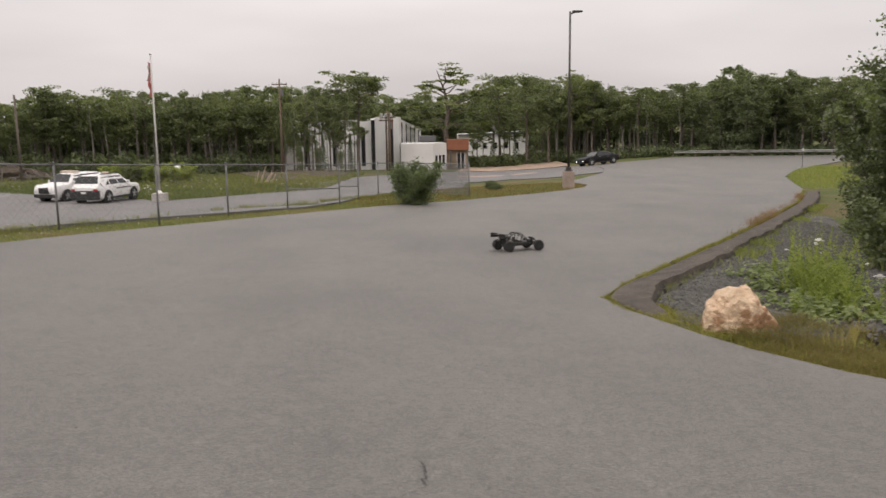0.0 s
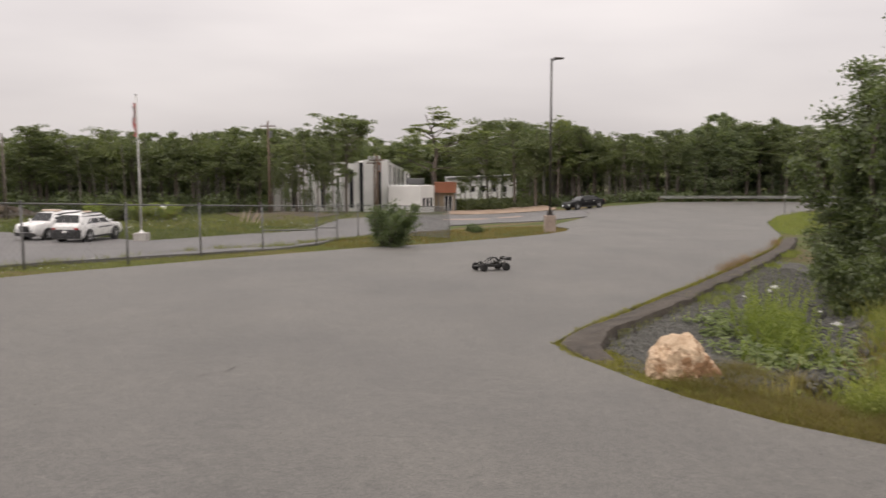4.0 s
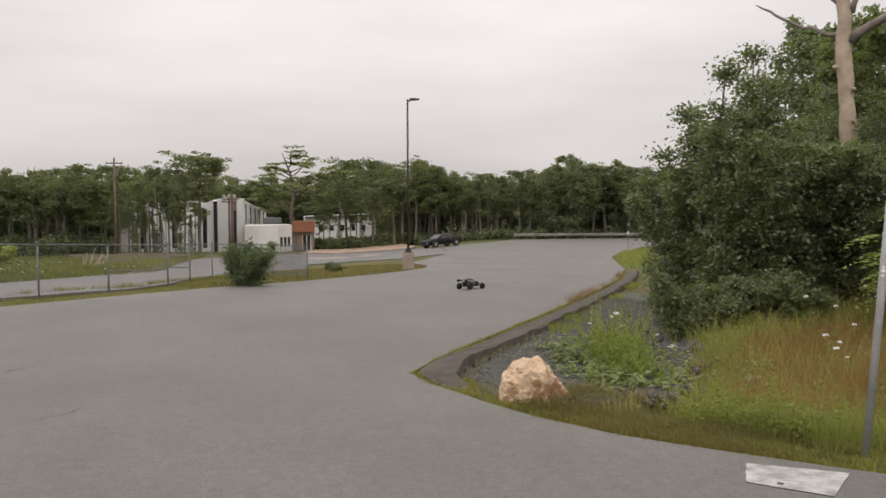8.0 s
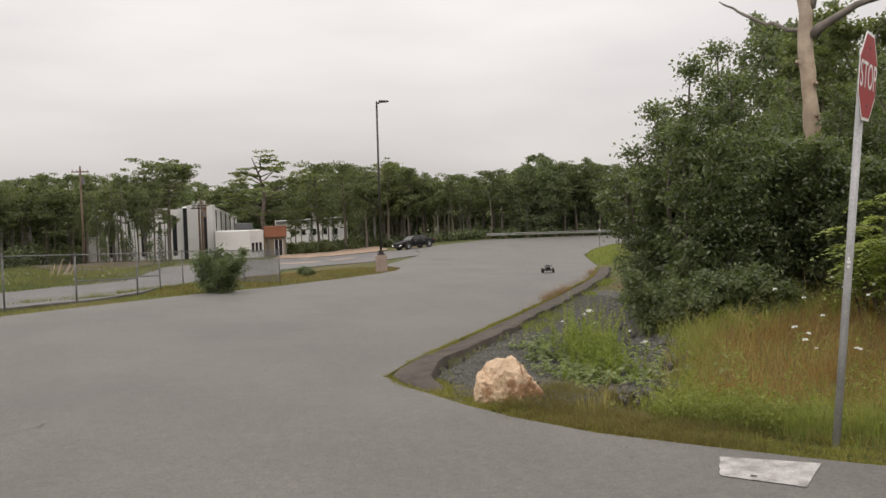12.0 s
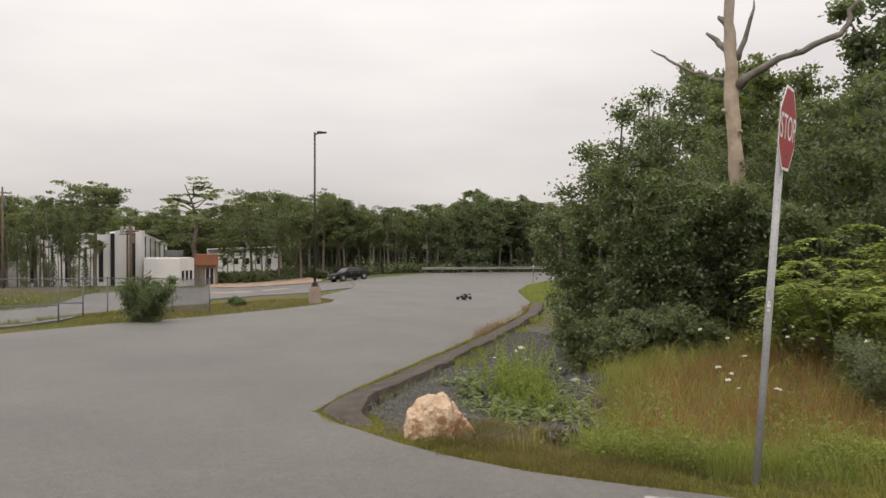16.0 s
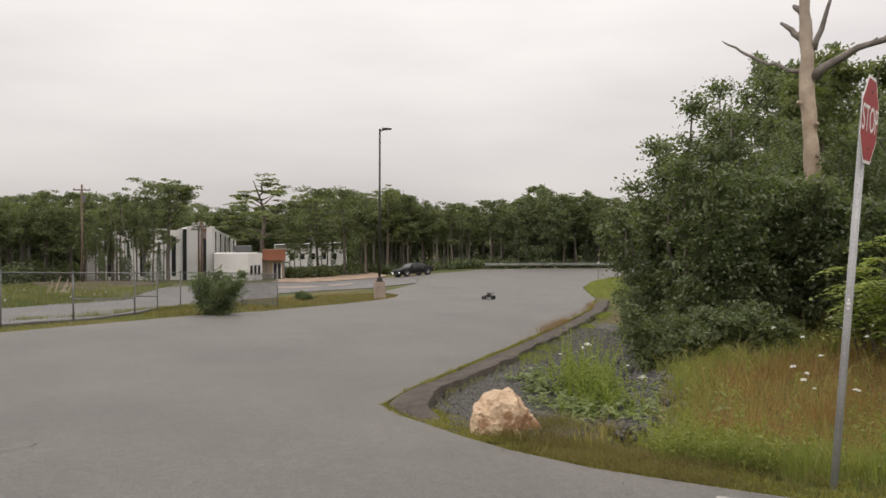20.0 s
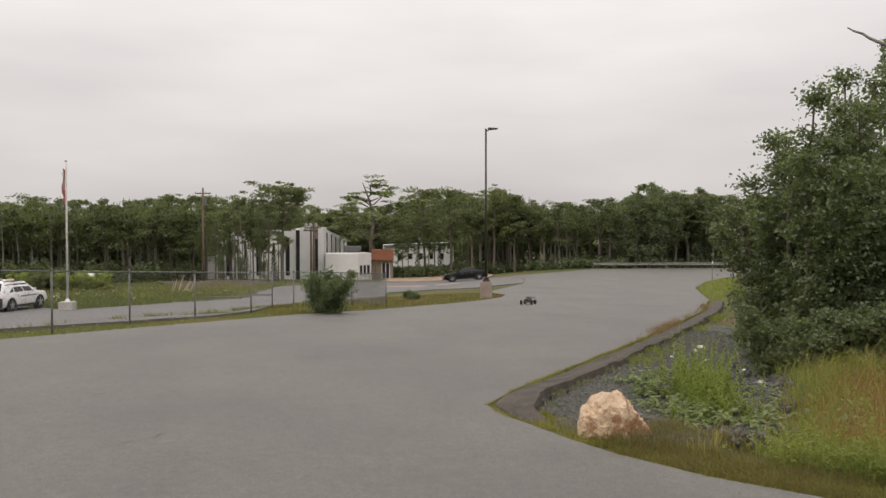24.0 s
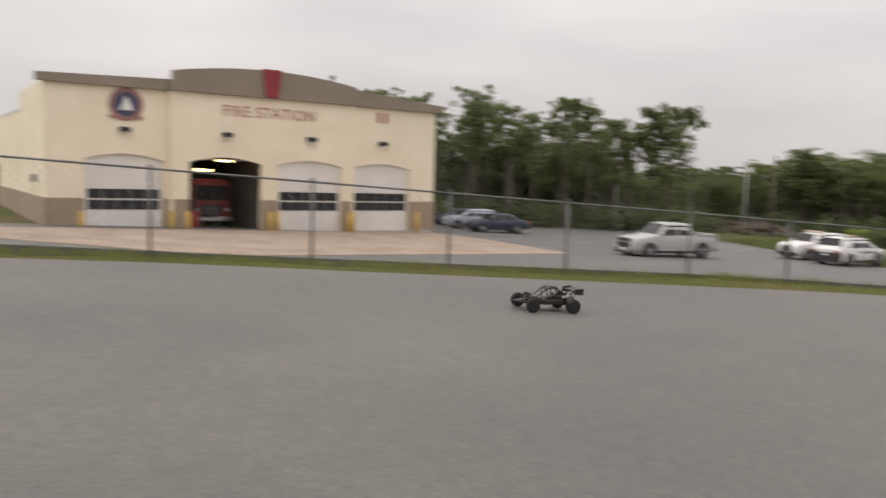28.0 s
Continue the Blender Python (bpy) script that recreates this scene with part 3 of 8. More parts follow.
lot_outline = LEFT + [(8.0, 52), (10.0, 58), (12.6, 66), (14.5, 75), (15.5, 83), (14.8, 91), (20, 93), (24, 96), (29, 104), (40, 106), (55, 103)] + \
    [p for p in reversed(EDGE[:-2])] + [(60, -45), (-22, -45), (-20, -24)]
sheet("road", lot_outline, 0.02, 3.0, M_ASPHALT, "weathered grey asphalt lot with fine cracks", "road", skirt=0.25)
YARD_SIDE = [(-18.6, -12.0), (-15.0, 0.2), (-12.7, 7.6), (-10.5, 15.3), (-9.3, 18.4), (-8.1, 20.8), (-6.9, 22.9), (-5.2, 26.0), (-4.3, 29.2), (-4.1, 32.7), (-2.8, 37.6), (-0.6, 43.4)]
yard = YARD_SIDE + [(0.5, 55), (1.4, 69), (5.4, 70.5), (8.6, 64.5), (12.7, 66.5),
        (14.4, 75), (15.4, 83), (14.7, 91.5), (13.2, 95.4), (8.6, 96.4), (2.5, 97.0), (-4.0, 95.5), (-9.3, 83), (-13.2, 73), (-10.6, 66), (-11.5, 60.5), (-14.0, 53.2),
        (-17.4, 47.6), (-20.5, 51), (-28.3, 55.2), (-39, 64.5), (-55, 76), (-67, 71), (-70, 50), (-47, 35.5), (-44, 34), (-46, 8), (-50, -20), (-24, -22)]
sheet("yard", yard, 0.025, 4.0, M_ASPHALT_LOW, "grey asphalt yard and driveway below the fence", "road", skirt=0.2)
sheet("back_road", [(-120, 92), (-64, 86), (-49, 83), (-45, 86), (-62, 91), (-118, 99)], 0.05, 6.0, M_ASPHALT_LOW, "pale grey road running behind the yard", "road", skirt=0.2)
sheet("walkway", [(0.8, 80.2), (5.0, 79.6), (8.9, 80.6), (9.0, 83.6), (5.0, 82.8), (0.9, 83.2)], 0.045, 3.0, M_CONCRETE_PINK, "pale concrete walk crossing the driveway", "pavement", skirt=0.1)
apron = [(-43.0, 6.5), (-36.5, 7.0), (-29.0, 13.0), (-28.4, 32.5), (-39.0, 35.0), (-42.4, 34.6)]
sheet("apron", apron, 0.05, 4.0, M_APRON, "pinkish concrete apron in front of the bay doors", "pavement", skirt=0.2)
sheet("sand_strip", [(1.0, 96.6), (5, 96.5), (8.8, 95.9), (13.0, 94.9), (14.6, 96.5), (15.8, 104), (15.5, 116), (9, 123), (3, 120)], 0.08, 3.0, M_SAND, "bare orange sand bank beside the driveway", "ground")
for v in bpy.data.objects["sand_strip"].data.vertices:
    v.co.z += 0.035 * max(0.0, v.co.y - 113.5 + 0.9 * max(0.0, v.co.x - 8.0))
sheet("gravel_bed", [(1.62, 8.35), (1.75, 9.1), (2.2, 10.0), (3.5, 12.1), (5.5, 15.6), (8.2, 20.3), (9.6, 22.6), (10.2, 22.0), (8.9, 17.4), (7.0, 13.2), (5.7, 10.6), (4.75, 8.9),
                     (4.15, 7.6), (3.5, 7.0), (2.6, 7.05), (1.9, 7.6)], 0.004, 0.4, M_GRAVEL, "grey crushed gravel beside the kerb", "gravel")
bed = bmesh.new()
bed.from_mesh(bpy.data.objects["gravel_bed"].data)
for v in bed.verts:
    v.co.z += 0.018 * noise.noise((v.co.x * 2.2, v.co.y * 2.2, 1)) - (0.10 if v.is_boundary else 0.0)
bed.to_mesh(bpy.data.objects["gravel_bed"].data)
bed.free()


def build_curb():
    """The old rolled asphalt kerb that follows the lot's edge round the corner."""
    line = [(1.66, 8.05), (1.56, 8.4), (1.45, 8.85), (1.40, 9.25), (1.55, 9.75), (1.9, 10.5), (2.35, 11.3), (3.05, 12.5), (4.0, 14.1), (5.0, 15.75), (6.4, 18.2), (7.95, 20.9),
            (9.6, 23.9), (11.9, 28.1), (13.5, 31.5), (15.0, 34.6)]
    profile = [(0.0, -0.05), (0.02, 0.012), (0.10, 0.045), (0.28, 0.07), (0.44, 0.095), (0.515, 0.09), (0.535, 0.02), (0.545, -0.14)]
    rows, n = [], len(line)
    fine = []
    for (x0, y0), (x1, y1) in zip(line, line[1:]):
        steps = max(2, int(math.hypot(x1 - x0, y1 - y0) / 0.3))
        fine += [(x0 + (x1 - x0) * k / steps, y0 + (y1 - y0) * k / steps) for k in range(steps)]
    rng = random.Random(4)
    bm = bmesh.new()
    for i, (x, y) in enumerate(fine):
        a, b = fine[max(0, i - 3)], fine[min(len(fine) - 1, i + 3)]
        d = Vector((b[0] - a[0], b[1] - a[1])).normalized()
        nx, ny = d.y, -d.x
        wide = 0.45 + 0.55 * sstep(1, 8, i)
        x, y = x + nx * 0.12 * sstep(9.6, 11.5, y), y + ny * 0.12 * sstep(9.6, 11.5, y)
        wide *= 1 + 0.06 * math.sin(i * 0.4) + 0.05 * math.sin(i * 1.3)
        h = sstep(-1, 8, i)
        rows.append([bm.verts.new((x + nx * u * wide, y + ny * u * wide, ground_z(x + nx * u * wide * 0.3, y + ny * u * wide * 0.3) + 0.02 - 0.06 * (1 - sstep(0, 3, i)) + v * h + rng.uniform(-0.012, 0.012)))
                     for u, v in profile])
    for r, s in zip(rows, rows[1:]):
        for k in range(len(profile) - 1):
            bm.faces.new((r[k], r[k + 1], s[k + 1], s[k]))
    bmesh.ops.recalc_face_normals(bm, faces=bm.faces)
    ob = part("kerb", bm, M_CURB)
    tagged(ob, "crumbling dark asphalt kerb round the corner of the lot", "kerb", kind="structure")


build_curb()


def build_cracks():
    rng = random.Random(7)
    lines = [[(-4.0, 8.7), (-3.57, 9.54), (-3.16, 10.37), (-2.62, 11.4), (-2.04, 12.4), (-1.0, 14.4), (-0.12, 16.1), (0.7, 18.6)], [(-2.40, 7.05), (-2.19, 7.31), (-2.02, 7.58), (-1.93, 7.95)],
             [(-0.80, 3.62), (-0.68, 3.77), (-0.61, 3.81)], [(-0.67, 3.78), (-0.66, 3.88), (-0.63, 4.01), (-0.66, 4.23)], [(-3.38, 5.6), (-3.27, 5.74), (-3.10, 5.80)], [(1.18, 7.46), (1.49, 7.62), (1.61, 7.79)]]
    for pts in lines:
        bm = bmesh.new()
        fine = []
        for (x0, y0), (x1, y1) in zip(pts, pts[1:]):
            n = max(3, int(math.hypot(x1 - x0, y1 - y0) / 0.12))
            fine += [(x0 + (x1 - x0) * k / n + rng.uniform(-0.03, 0.03), y0 + (y1 - y0) * k / n + rng.uniform(-0.03, 0.03)) for k in range(n)]
        last = None
        for i, (x, y) in enumerate(fine):
            w = rng.uniform(0.0025, 0.008) * min(1, i / 3 + 0.2, (len(fine) - i) / 3)
            z = lot_z(x, y) + 0.025
            pair = (bm.verts.new((x - w, y, z)), bm.verts.new((x + w, y + w, z)))
            if last:
                bm.faces.new((last[0], last[1], pair[1], pair[0]))
            last = pair
        bmesh.ops.recalc_face_normals(bm, faces=bm.faces)
        tagged(part("crack", bm, M_CRACK), "thin dark crack in the asphalt", "crack", kind="structure")


build_cracks()


sheet("dirt_mound", [(-24, 92), (-19.5, 82), (-15.6, 72.5), (-13.9, 75), (-11.8, 84), (-10.6, 91), (-16, 96)], 0.05, 2.0, M_SOIL, "low brown mound of bare soil behind the lawn", "ground")
for v in bpy.data.objects["dirt_mound"].data.vertices:
    v.co.z += 0.018 * max(0.0, v.co.y - 76) * (0.7 + 0.6 * noise.noise((v.co.x * 0.4, v.co.y * 0.4, 3)))
BAR = [(3.03, 4.94), (3.55, 4.57), (3.14, 4.17), (2.79, 4.55)]  # its four corners


def build_stop_bar():
    """What is left of the painted stop line: a worn block by the edge."""
    bm = bmesh.new()
    rng = random.Random(3)
    nx, ny = 14, 9
    grid = {}
    for i in range(nx + 1):
        for j in range(ny + 1):
            u, v = i / nx, j / ny
            x = BAR[0][0] * (1 - u) * (1 - v) + BAR[1][0] * u * (1 - v) + BAR[2][0] * u * v + BAR[3][0] * (1 - u) * v + (rng.uniform(-0.006, 0.006) if i in (0, nx) else 0)
            y = BAR[0][1] * (1 - u) * (1 - v) + BAR[1][1] * u * (1 - v) + BAR[2][1] * u * v + BAR[3][1] * (1 - u) * v + (rng.uniform(-0.005, 0.005) if j in (0, ny) else 0)
            grid[i, j] = bm.verts.new((x, y, lot_z(x, y) + 0.026))
    for i in range(nx):
        for j in range(ny):
            if j == 7 and i < 11 and rng.random() < 0.35:
                continue
            bm.faces.new((grid[i, j], grid[i, j + 1], grid[i + 1, j + 1], grid[i + 1, j]))
    bmesh.ops.recalc_face_normals(bm, faces=bm.faces)
    for f in bm.faces:
        if f.normal.z < 0:
            f.normal_flip()
    tagged(part("stop_line", bm, M_PAINT_LINE), "worn white paint block of a stop line", "road marking", kind="structure")


build_stop_bar()
for k in range(6):
    x0, y0 = -29.2 - 1.9 * k, 50.1 + 1.1 * k
    sheet("parking_line", [(x0, y0), (x0 + 0.14, y0), (x0 - 1.2, y0 + 5.2), (x0 - 1.34, y0 + 5.2)], 0.034, 3.0, M_PAINT_LINE, "faded white parking line on the yard", "road marking")

# ---- the chain-link fence ----
FENCE_END = [(-10.2, 15.5), (-9.0, 17.6), (-7.5, 19.6), (-6.6, 22.6), (-5.5, 25.6), (-4.25, 28.8), (-3.95, 32.4), (-3.4, 35.5), (-2.4, 38.0), (-0.9, 36.8), (0.62, 35.3)]


def fence_path(step, first=0.0):
    """Points along the fence at even steps."""
    pts, left = [], first
    line = FENCE[:4] + (FENCE_END[1:] if step < 1 else [])
    for (x0, y0), (x1, y1) in zip(line, line[1:]):
        d = math.hypot(x1 - x0, y1 - y0)
        while left < d:
            pts.append((x0 + (x1 - x0) * left / d, y0 + (y1 - y0) * left / d))
            left += step
        left -= d
    return pts


def build_fence():
    fence = empty("chain_link_fence")
    tagged(fence, "galvanised chain-link fence along the grass strip", "fence")
    H = 1.40
    # posts stand closer together along the near stretch
    posts = [p for p in fence_path(2.66, 1.42) if p[1] < 13.2] + FENCE_END
    for x, y in posts:
        z = ground_z(x, y)
        bm = tube([(x, y, z - 0.3), (x, y, z + H + 0.02)], 0.026, 8)
        add_tube(bm, [(x, y, z + H + 0.02), (x, y, z + H + 0.05), (x, y, z + H + 0.075)], [0.033, 0.029, 0.012], 8)
        part("post", bm, M_GALV, fence, smooth=True)
    for (x0, y0), (x1, y1) in zip(posts, posts[1:]):
        part("top_rail", tube([(x0, y0, ground_z(x0, y0) + H), (x1, y1, ground_z(x1, y1) + H)], 0.019, 6), M_GALV, fence, smooth=True)
        part("tension_wire", tube([(x0, y0, ground_z(x0, y0) + 0.05), (x1, y1, ground_z(x1, y1) + 0.05)], 0.006, 4), M_GALV, fence)
    # a braced bay near the bush
    k = len(posts) - len(FENCE_END) + 4
    a, b, c = posts[k], posts[k + 1], posts[k + 2]
    part("mid_rail", tube([(a[0], a[1], ground_z(*a) + 0.62), (b[0], b[1], ground_z(*b) + 0.55)], 0.021, 6), M_GALV, fence)
    part("mid_rail", tube([(b[0], b[1], ground_z(*b) + 0.62), (c[0], c[1], ground_z(*c) + 0.5)], 0.021, 6), M_GALV, fence)
    # the woven wire: each strand runs up in a zigzag and hooks into the next
    verts, faces = [], []

    def strand(p, q, r):
        p, q = Vector(p), Vector(q)
        d = (q - p).normalized()
        u = d.orthogonal().normalized() * r
        v = d.cross(u)
        k = len(verts)
        for c in (p, q):
            for a in (0, 2.0944, 4.1888):
                verts.append(c + u * math.cos(a) + v * math.sin(a))
        faces.extend([(k, k + 1, k + 4, k + 3), (k + 1, k + 2, k + 5, k + 4), (k + 2, k, k + 3, k + 5)])

    def weave(fine, rows, r):
        rise = (H - 0.07) / rows
        for i, ((x0, y0, z0), (x1, y1, z1)) in enumerate(zip(fine, fine[1:])):
            for k in range(rows):
                a, b = ((x0, y0, z0), (x1, y1, z1)) if k % 2 == i % 2 else ((x1, y1, z1), (x0, y0, z0))
                strand((a[0], a[1], a[2] + 0.05 + rise * k), (b[0], b[1], b[2] + 0.05 + rise * (k + 1)), r)

    last = lambda x, y: y > 34 and x > -2.5
    coarse = [(x, y, ground_z(x, y)) for x, y in fence_path(0.085)]
    weave([p for p in coarse if not last(p[0], p[1])], 16, 0.0019)
    # the last bays: closer, thickened wire gives the haze of mesh seen aslant
    weave([(x, y, ground_z(x, y)) for x, y in fence_path(0.05) if last(x, y)], 28, 0.0105)
    ob = new("wire_mesh", mesh_from("wire_mesh", verts, faces, M_WIRE))
    ob.parent = fence


build_fence()


# ---- the fire station ----
ST_AZ = radians(6.04)
ST_FLOOR = -2.1
# local frame: x along the front to the far corner, y inwards, z up from the floor
ST_M = Matrix.Translation((-44.5, 16.7, ST_FLOOR)) @ Matrix.Rotation(math.pi / 2 - ST_AZ, 4, "Z")


def wall_with_holes(x0, x1, y0, y1, z0, z1, holes):
    """A wall between x0 and x1 with arched door openings (a, b, spring, rise), drawn out of one outline."""
    line = [(x0, z1), (x0, z0)]
    for a, b, spring, rise in sorted(holes):
        line += [(a, z0), (a, spring)]
        line += [(a + (b - a) * i / 12, spring + rise * (1 - (i / 6 - 1) ** 2)) for i in range(1, 12)]
        line += [(b, spring), (b, z0)]
    bm = prism(line + [(x1, z0), (x1, z1)], y0, y1)
    bmesh.ops.triangulate(bm, faces=[f for f in bm.faces if len(f.verts) > 4])
    return bm


def text_part(name, body, size, material, parent, m, depth=0.02, spacing=1.0):
    cu = bpy.data.curves.new(name, "FONT")
    cu.body, cu.size, cu.extrude, cu.align_x, cu.align_y = body, size, depth, "CENTER", "CENTER"
    cu.resolution_u = 3
    cu.space_character = spacing
    ob = bpy.data.objects.new(name, cu)
    scene.collection.objects.link(ob)
    me = bpy.data.meshes.new_from_object(ob.evaluated_get(bpy.context.evaluated_depsgraph_get()))
    bpy.data.objects.remove(ob)
    bpy.data.curves.remove(cu)
    me.materials.clear()
    me.materials.append(material)
    o = new(name, me)
    o.parent = parent
    o.matrix_basis = m
    return o


def build_station():
    st = empty("fire_station", ST_M)
    tagged(st, "cream fire station with four bay doors, one open", "building")
    doors = [(-4.05, 0.0), (1.34, 5.54), (6.58, 10.74), (11.79, 15.98)]
    T = 0.35
    # side bays and the middle that stands forward
    for name, a, b, y, hs in (("wall", -5.95, 0.47, 0.0, doors[:1]), ("wall", 0.47, 11.5, -0.45, doors[1:3]), ("wall", 11.5, 17.95, 0.0, doors[3:])):
        part("front_wall", wall_with_holes(a, b, y, y + T, 0.0, 7.95, [(p, q, 4.05, 0.32) for p, q in hs]), M_CREAM, st, "cream stucco wall")
    # jambs that close the step between the bays
    for x in (0.47, 11.5):
        part("return_wall", box((x - 0.17, -0.447, 0), (x + 0.17, 0.3, 7.9)), M_CREAM, st)
    part("side_wall", box((17.6, T + 0.002, 0), (17.95, 24, 7.95)), M_CREAM, st)
    left = bmesh.new()
    add_box(left, (-5.95, T + 0.002, 0), (-5.6, 24, 6.9))
    part("side_wall", left, M_CREAM, st)
    part("side_parapet", prism([(-5.97, 6.9), (-5.58, 6.9), (-5.58, 8.0), (-5.97, 8.0)], T, 10, 0.0), M_CREAM, st)
    part("back_wall", box((-5.95, 24.002, 0), (17.95, 24.3, 7.2)), M_CREAM, st)
    part("roof", box((-5.6, T + 0.003, 7.0), (17.6, 24, 7.2)), M_GREY_METAL, st)
    part("floor_slab", box((-5.6, -0.4, -0.35), (17.6, 23.9, 0.04)), M_CONCRETE, st)
    part("foundation", box((-6.1, -0.5, -1.2), (18.05, 24.4, -0.36)), M_CONCRETE, st)
    # block base between the doors
    spans = [(-5.97, -4.05, 0.0), (0.0, 0.46, 0.0), (0.45, 1.34, -0.45), (5.54, 6.58, -0.45), (10.74, 11.52, -0.45), (11.53, 11.79, 0.0), (15.98, 17.97, 0.0)]
    for a, b, y in spans:
        part("block_base", box((a + 0.003, y - 0.06, -0.05), (b - 0.003, y - 0.003, 1.96), 0.012), M_TAN_BLOCK, st, "tan split-face block")
    part("block_base", box((-6.01, -0.06, -0.05), (-5.953, 24, 1.96)), M_TAN_BLOCK, st)
    part("block_base", box((17.953, -0.06, -0.05), (18.01, 24, 1.96)), M_TAN_BLOCK, st)

    # bowed fascia along the top, three lengths
    def fascia(a, b, y, top):
        outline = [(a, 7.93), (b, 7.93)]
        n = 12
        for i in range(n + 1):
            x = b + (a - b) * i / n
            outline.append((x, top(x)))
        return prism(outline, y - 0.22, y + 0.25, 0.0)

    part("fascia", fascia(-6.35, 0.40, -0.02, lambda x: 8.34 + 0.030 * (x + 6.35)), M_PARAPET, st)
    part("fascia", fascia(0.36, 11.62, -0.48, lambda x: 9.50 - 0.0155 * (x - 6.0) ** 2), M_PARAPET, st)
    part("fascia", fascia(11.60, 18.5, -0.02, lambda x: 8.96 - 0.085 * (x - 11.6)), M_PARAPET, st)
    part("keystone", prism([(5.68, 7.95), (6.38, 7.95), (6.6, 9.56), (5.45, 9.56)], -0.86, -0.44, 0.02), M_KEYSTONE, st, "dark red tapered keystone")
    part("roof_vent", tube([(11.2, 2.0, 7.1), (11.2, 2.0, 9.75)], 0.09, 8), M_GREY_METAL, st)
    part("roof_vent", tube([(11.2, 2.0, 9.75), (11.2, 2.0, 9.95)], 0.17, 8), M_GREY_METAL, st)
    # doors: three shut, one up
    for i, (a, b) in enumerate(doors):
        y = -0.45 if i in (1, 2) else 0.0
        cx = (a + b) / 2
        if i != 1:
            leaf = part("bay_door", box((a + 0.02, y + 0.16, 0.05), (b - 0.02, y + 0.22, 4.36)), M_DOOR, st, "white sectional door")
            for z0, z1 in ((1.35, 1.86), (1.95, 2.46)):
                n = 5
                w = (b - a - 0.3) / n
                for k in range(n):
                    part("pane", box((a + 0.15 + k * w + 0.014, y + 0.135, z0), (a + 0.15 + (k + 1) * w - 0.014, y + 0.158, z1)), M_WINDOW, leaf)
            for z in (0.66, 1.30, 1.905, 2.52, 3.14, 3.76):
                part("section_joint", box((a + 0.03, y + 0.150, z - 0.012), (b - 0.03, y + 0.159, z + 0.012)), M_DOOR, leaf)
        else:
            part("raised_door", box((a + 0.02, y + 0.5, 4.25), (b - 0.02, y + 4.6, 4.31)), M_DOOR, st)
        lampy = y - 0.02
        wl = part("wall_lamp", box((cx - 0.28, lampy - 0.34, 5.55), (cx + 0.28, lampy, 5.80), 0.05), M_PLASTIC, st, "black wall pack lamp")
        part("lens", box((cx - 0.2, lampy - 0.30, 5.51), (cx + 0.2, lampy - 0.06, 5.545)), M_LAMP_GLASS, wl)
        for x in (a - 0.28, b + 0.28):
            bm = tube([(x, y - 0.75, -0.1), (x, y - 0.75, 1.25)], 0.12, 10)
            add_tube(bm, [(x, y - 0.75, 1.25), (x, y - 0.75, 1.31), (x, y - 0.75, 1.34)], [0.12, 0.08, 0.01], 10)
            tagged(part("bollard", bm, M_YELLOW, None, smooth=True), "yellow steel bollard beside a bay door", "bollard", "bollards").matrix_basis = ST_M
    # words and emblem
    face = Matrix.Rotation(math.pi / 2, 4, "X")
    text_part("lettering", "FIRE STATION", 0.90, M_LETTER, st, Matrix.Translation((6.05, -0.47, 7.02)) @ Matrix.Scale(0.92, 4, (1, 0, 0)) @ face, 0.02, 1.12)
    for xa in (13.46, 13.98):
        part("number_bar", box((xa, -0.05, 7.0), (xa + 0.26, -0.004, 7.64), 0.01), M_LETTER, st, "plain red-brown bar")
    emblem = part("emblem", tube([(-1.95, -0.004, 7.02), (-1.95, -0.05, 7.02)], 0.90, 28), M_EMBLEM, st, "round red and navy emblem")
    part("disc", tube([(-1.95, -0.051, 7.02), (-1.95, -0.07, 7.02)], 0.66, 28), M_NAVY_SIGN, emblem)
    part("shape", prism([(-2.28, 6.70), (-1.60, 6.70), (-1.72, 7.1), (-1.95, 7.45), (-2.15, 7.0)], -0.085, -0.071), M_SIGN_WHITE, emblem)
    part("base_bar", prism([(-2.75, 6.22), (-1.15, 6.22), (-1.05, 6.42), (-2.85, 6.42)], -0.062, -0.004), M_EMBLEM, emblem)
    # side wall box
    part("meter_box", box((-6.15, 3.0, 2.7), (-5.952, 3.7, 3.1)), M_GREY_METAL, st)
    # inside the open bay
    part("inner_wall", box((0.9, 0.2, 0.05), (0.98, 16, 6.9)), M_INTERIOR, st)
    part("inner_wall", box((5.95, 0.2, 0.05), (6.03, 16, 6.9)), M_INTERIOR, st)
    part("inner_wall", box((0.99, 15.9, 0.05), (5.94, 16, 6.9)), M_INTERIOR, st)
    part("inner_ceiling", box((0.9, 0.2, 6.7), (6.03, 16, 6.8)), M_INTERIOR, st)
    for x, y, z in ((3.15, 3.0, 3.62), (4.05, 1.7, 4.22)):
        bl = tube([(x - 0.5, y, z), (x + 0.5, y, z)], 0.07, 8)
        lamp_fix = part("bay_lamp", bl, M_BAY_LAMP, None)
        lamp_fix.matrix_basis = ST_M
        part("hanger", tube([(x, y, z + 0.06), (x, y, 6.7)], 0.012, 5), M_PLASTIC, lamp_fix)
        tagged(lamp_fix, "glowing warm tube lamp hanging in the open bay", "lamp", "bay lamps")
    # the engine parked inside
    eng = empty("fire_engine", ST_M @ Matrix.Translation((3.85, 3.2, 0.04)))
    tagged(eng, "red fire engine parked nose out in the dark bay", "fire engine")
    part("cab", box((-1.2, 0.2, 0.55), (1.2, 2.6, 2.85), 0.10), M_FIRE_RED, eng)
    part("body", box((-1.22, 2.65, 0.55), (1.22, 8.5, 3.0), 0.06), M_FIRE_RED, eng)
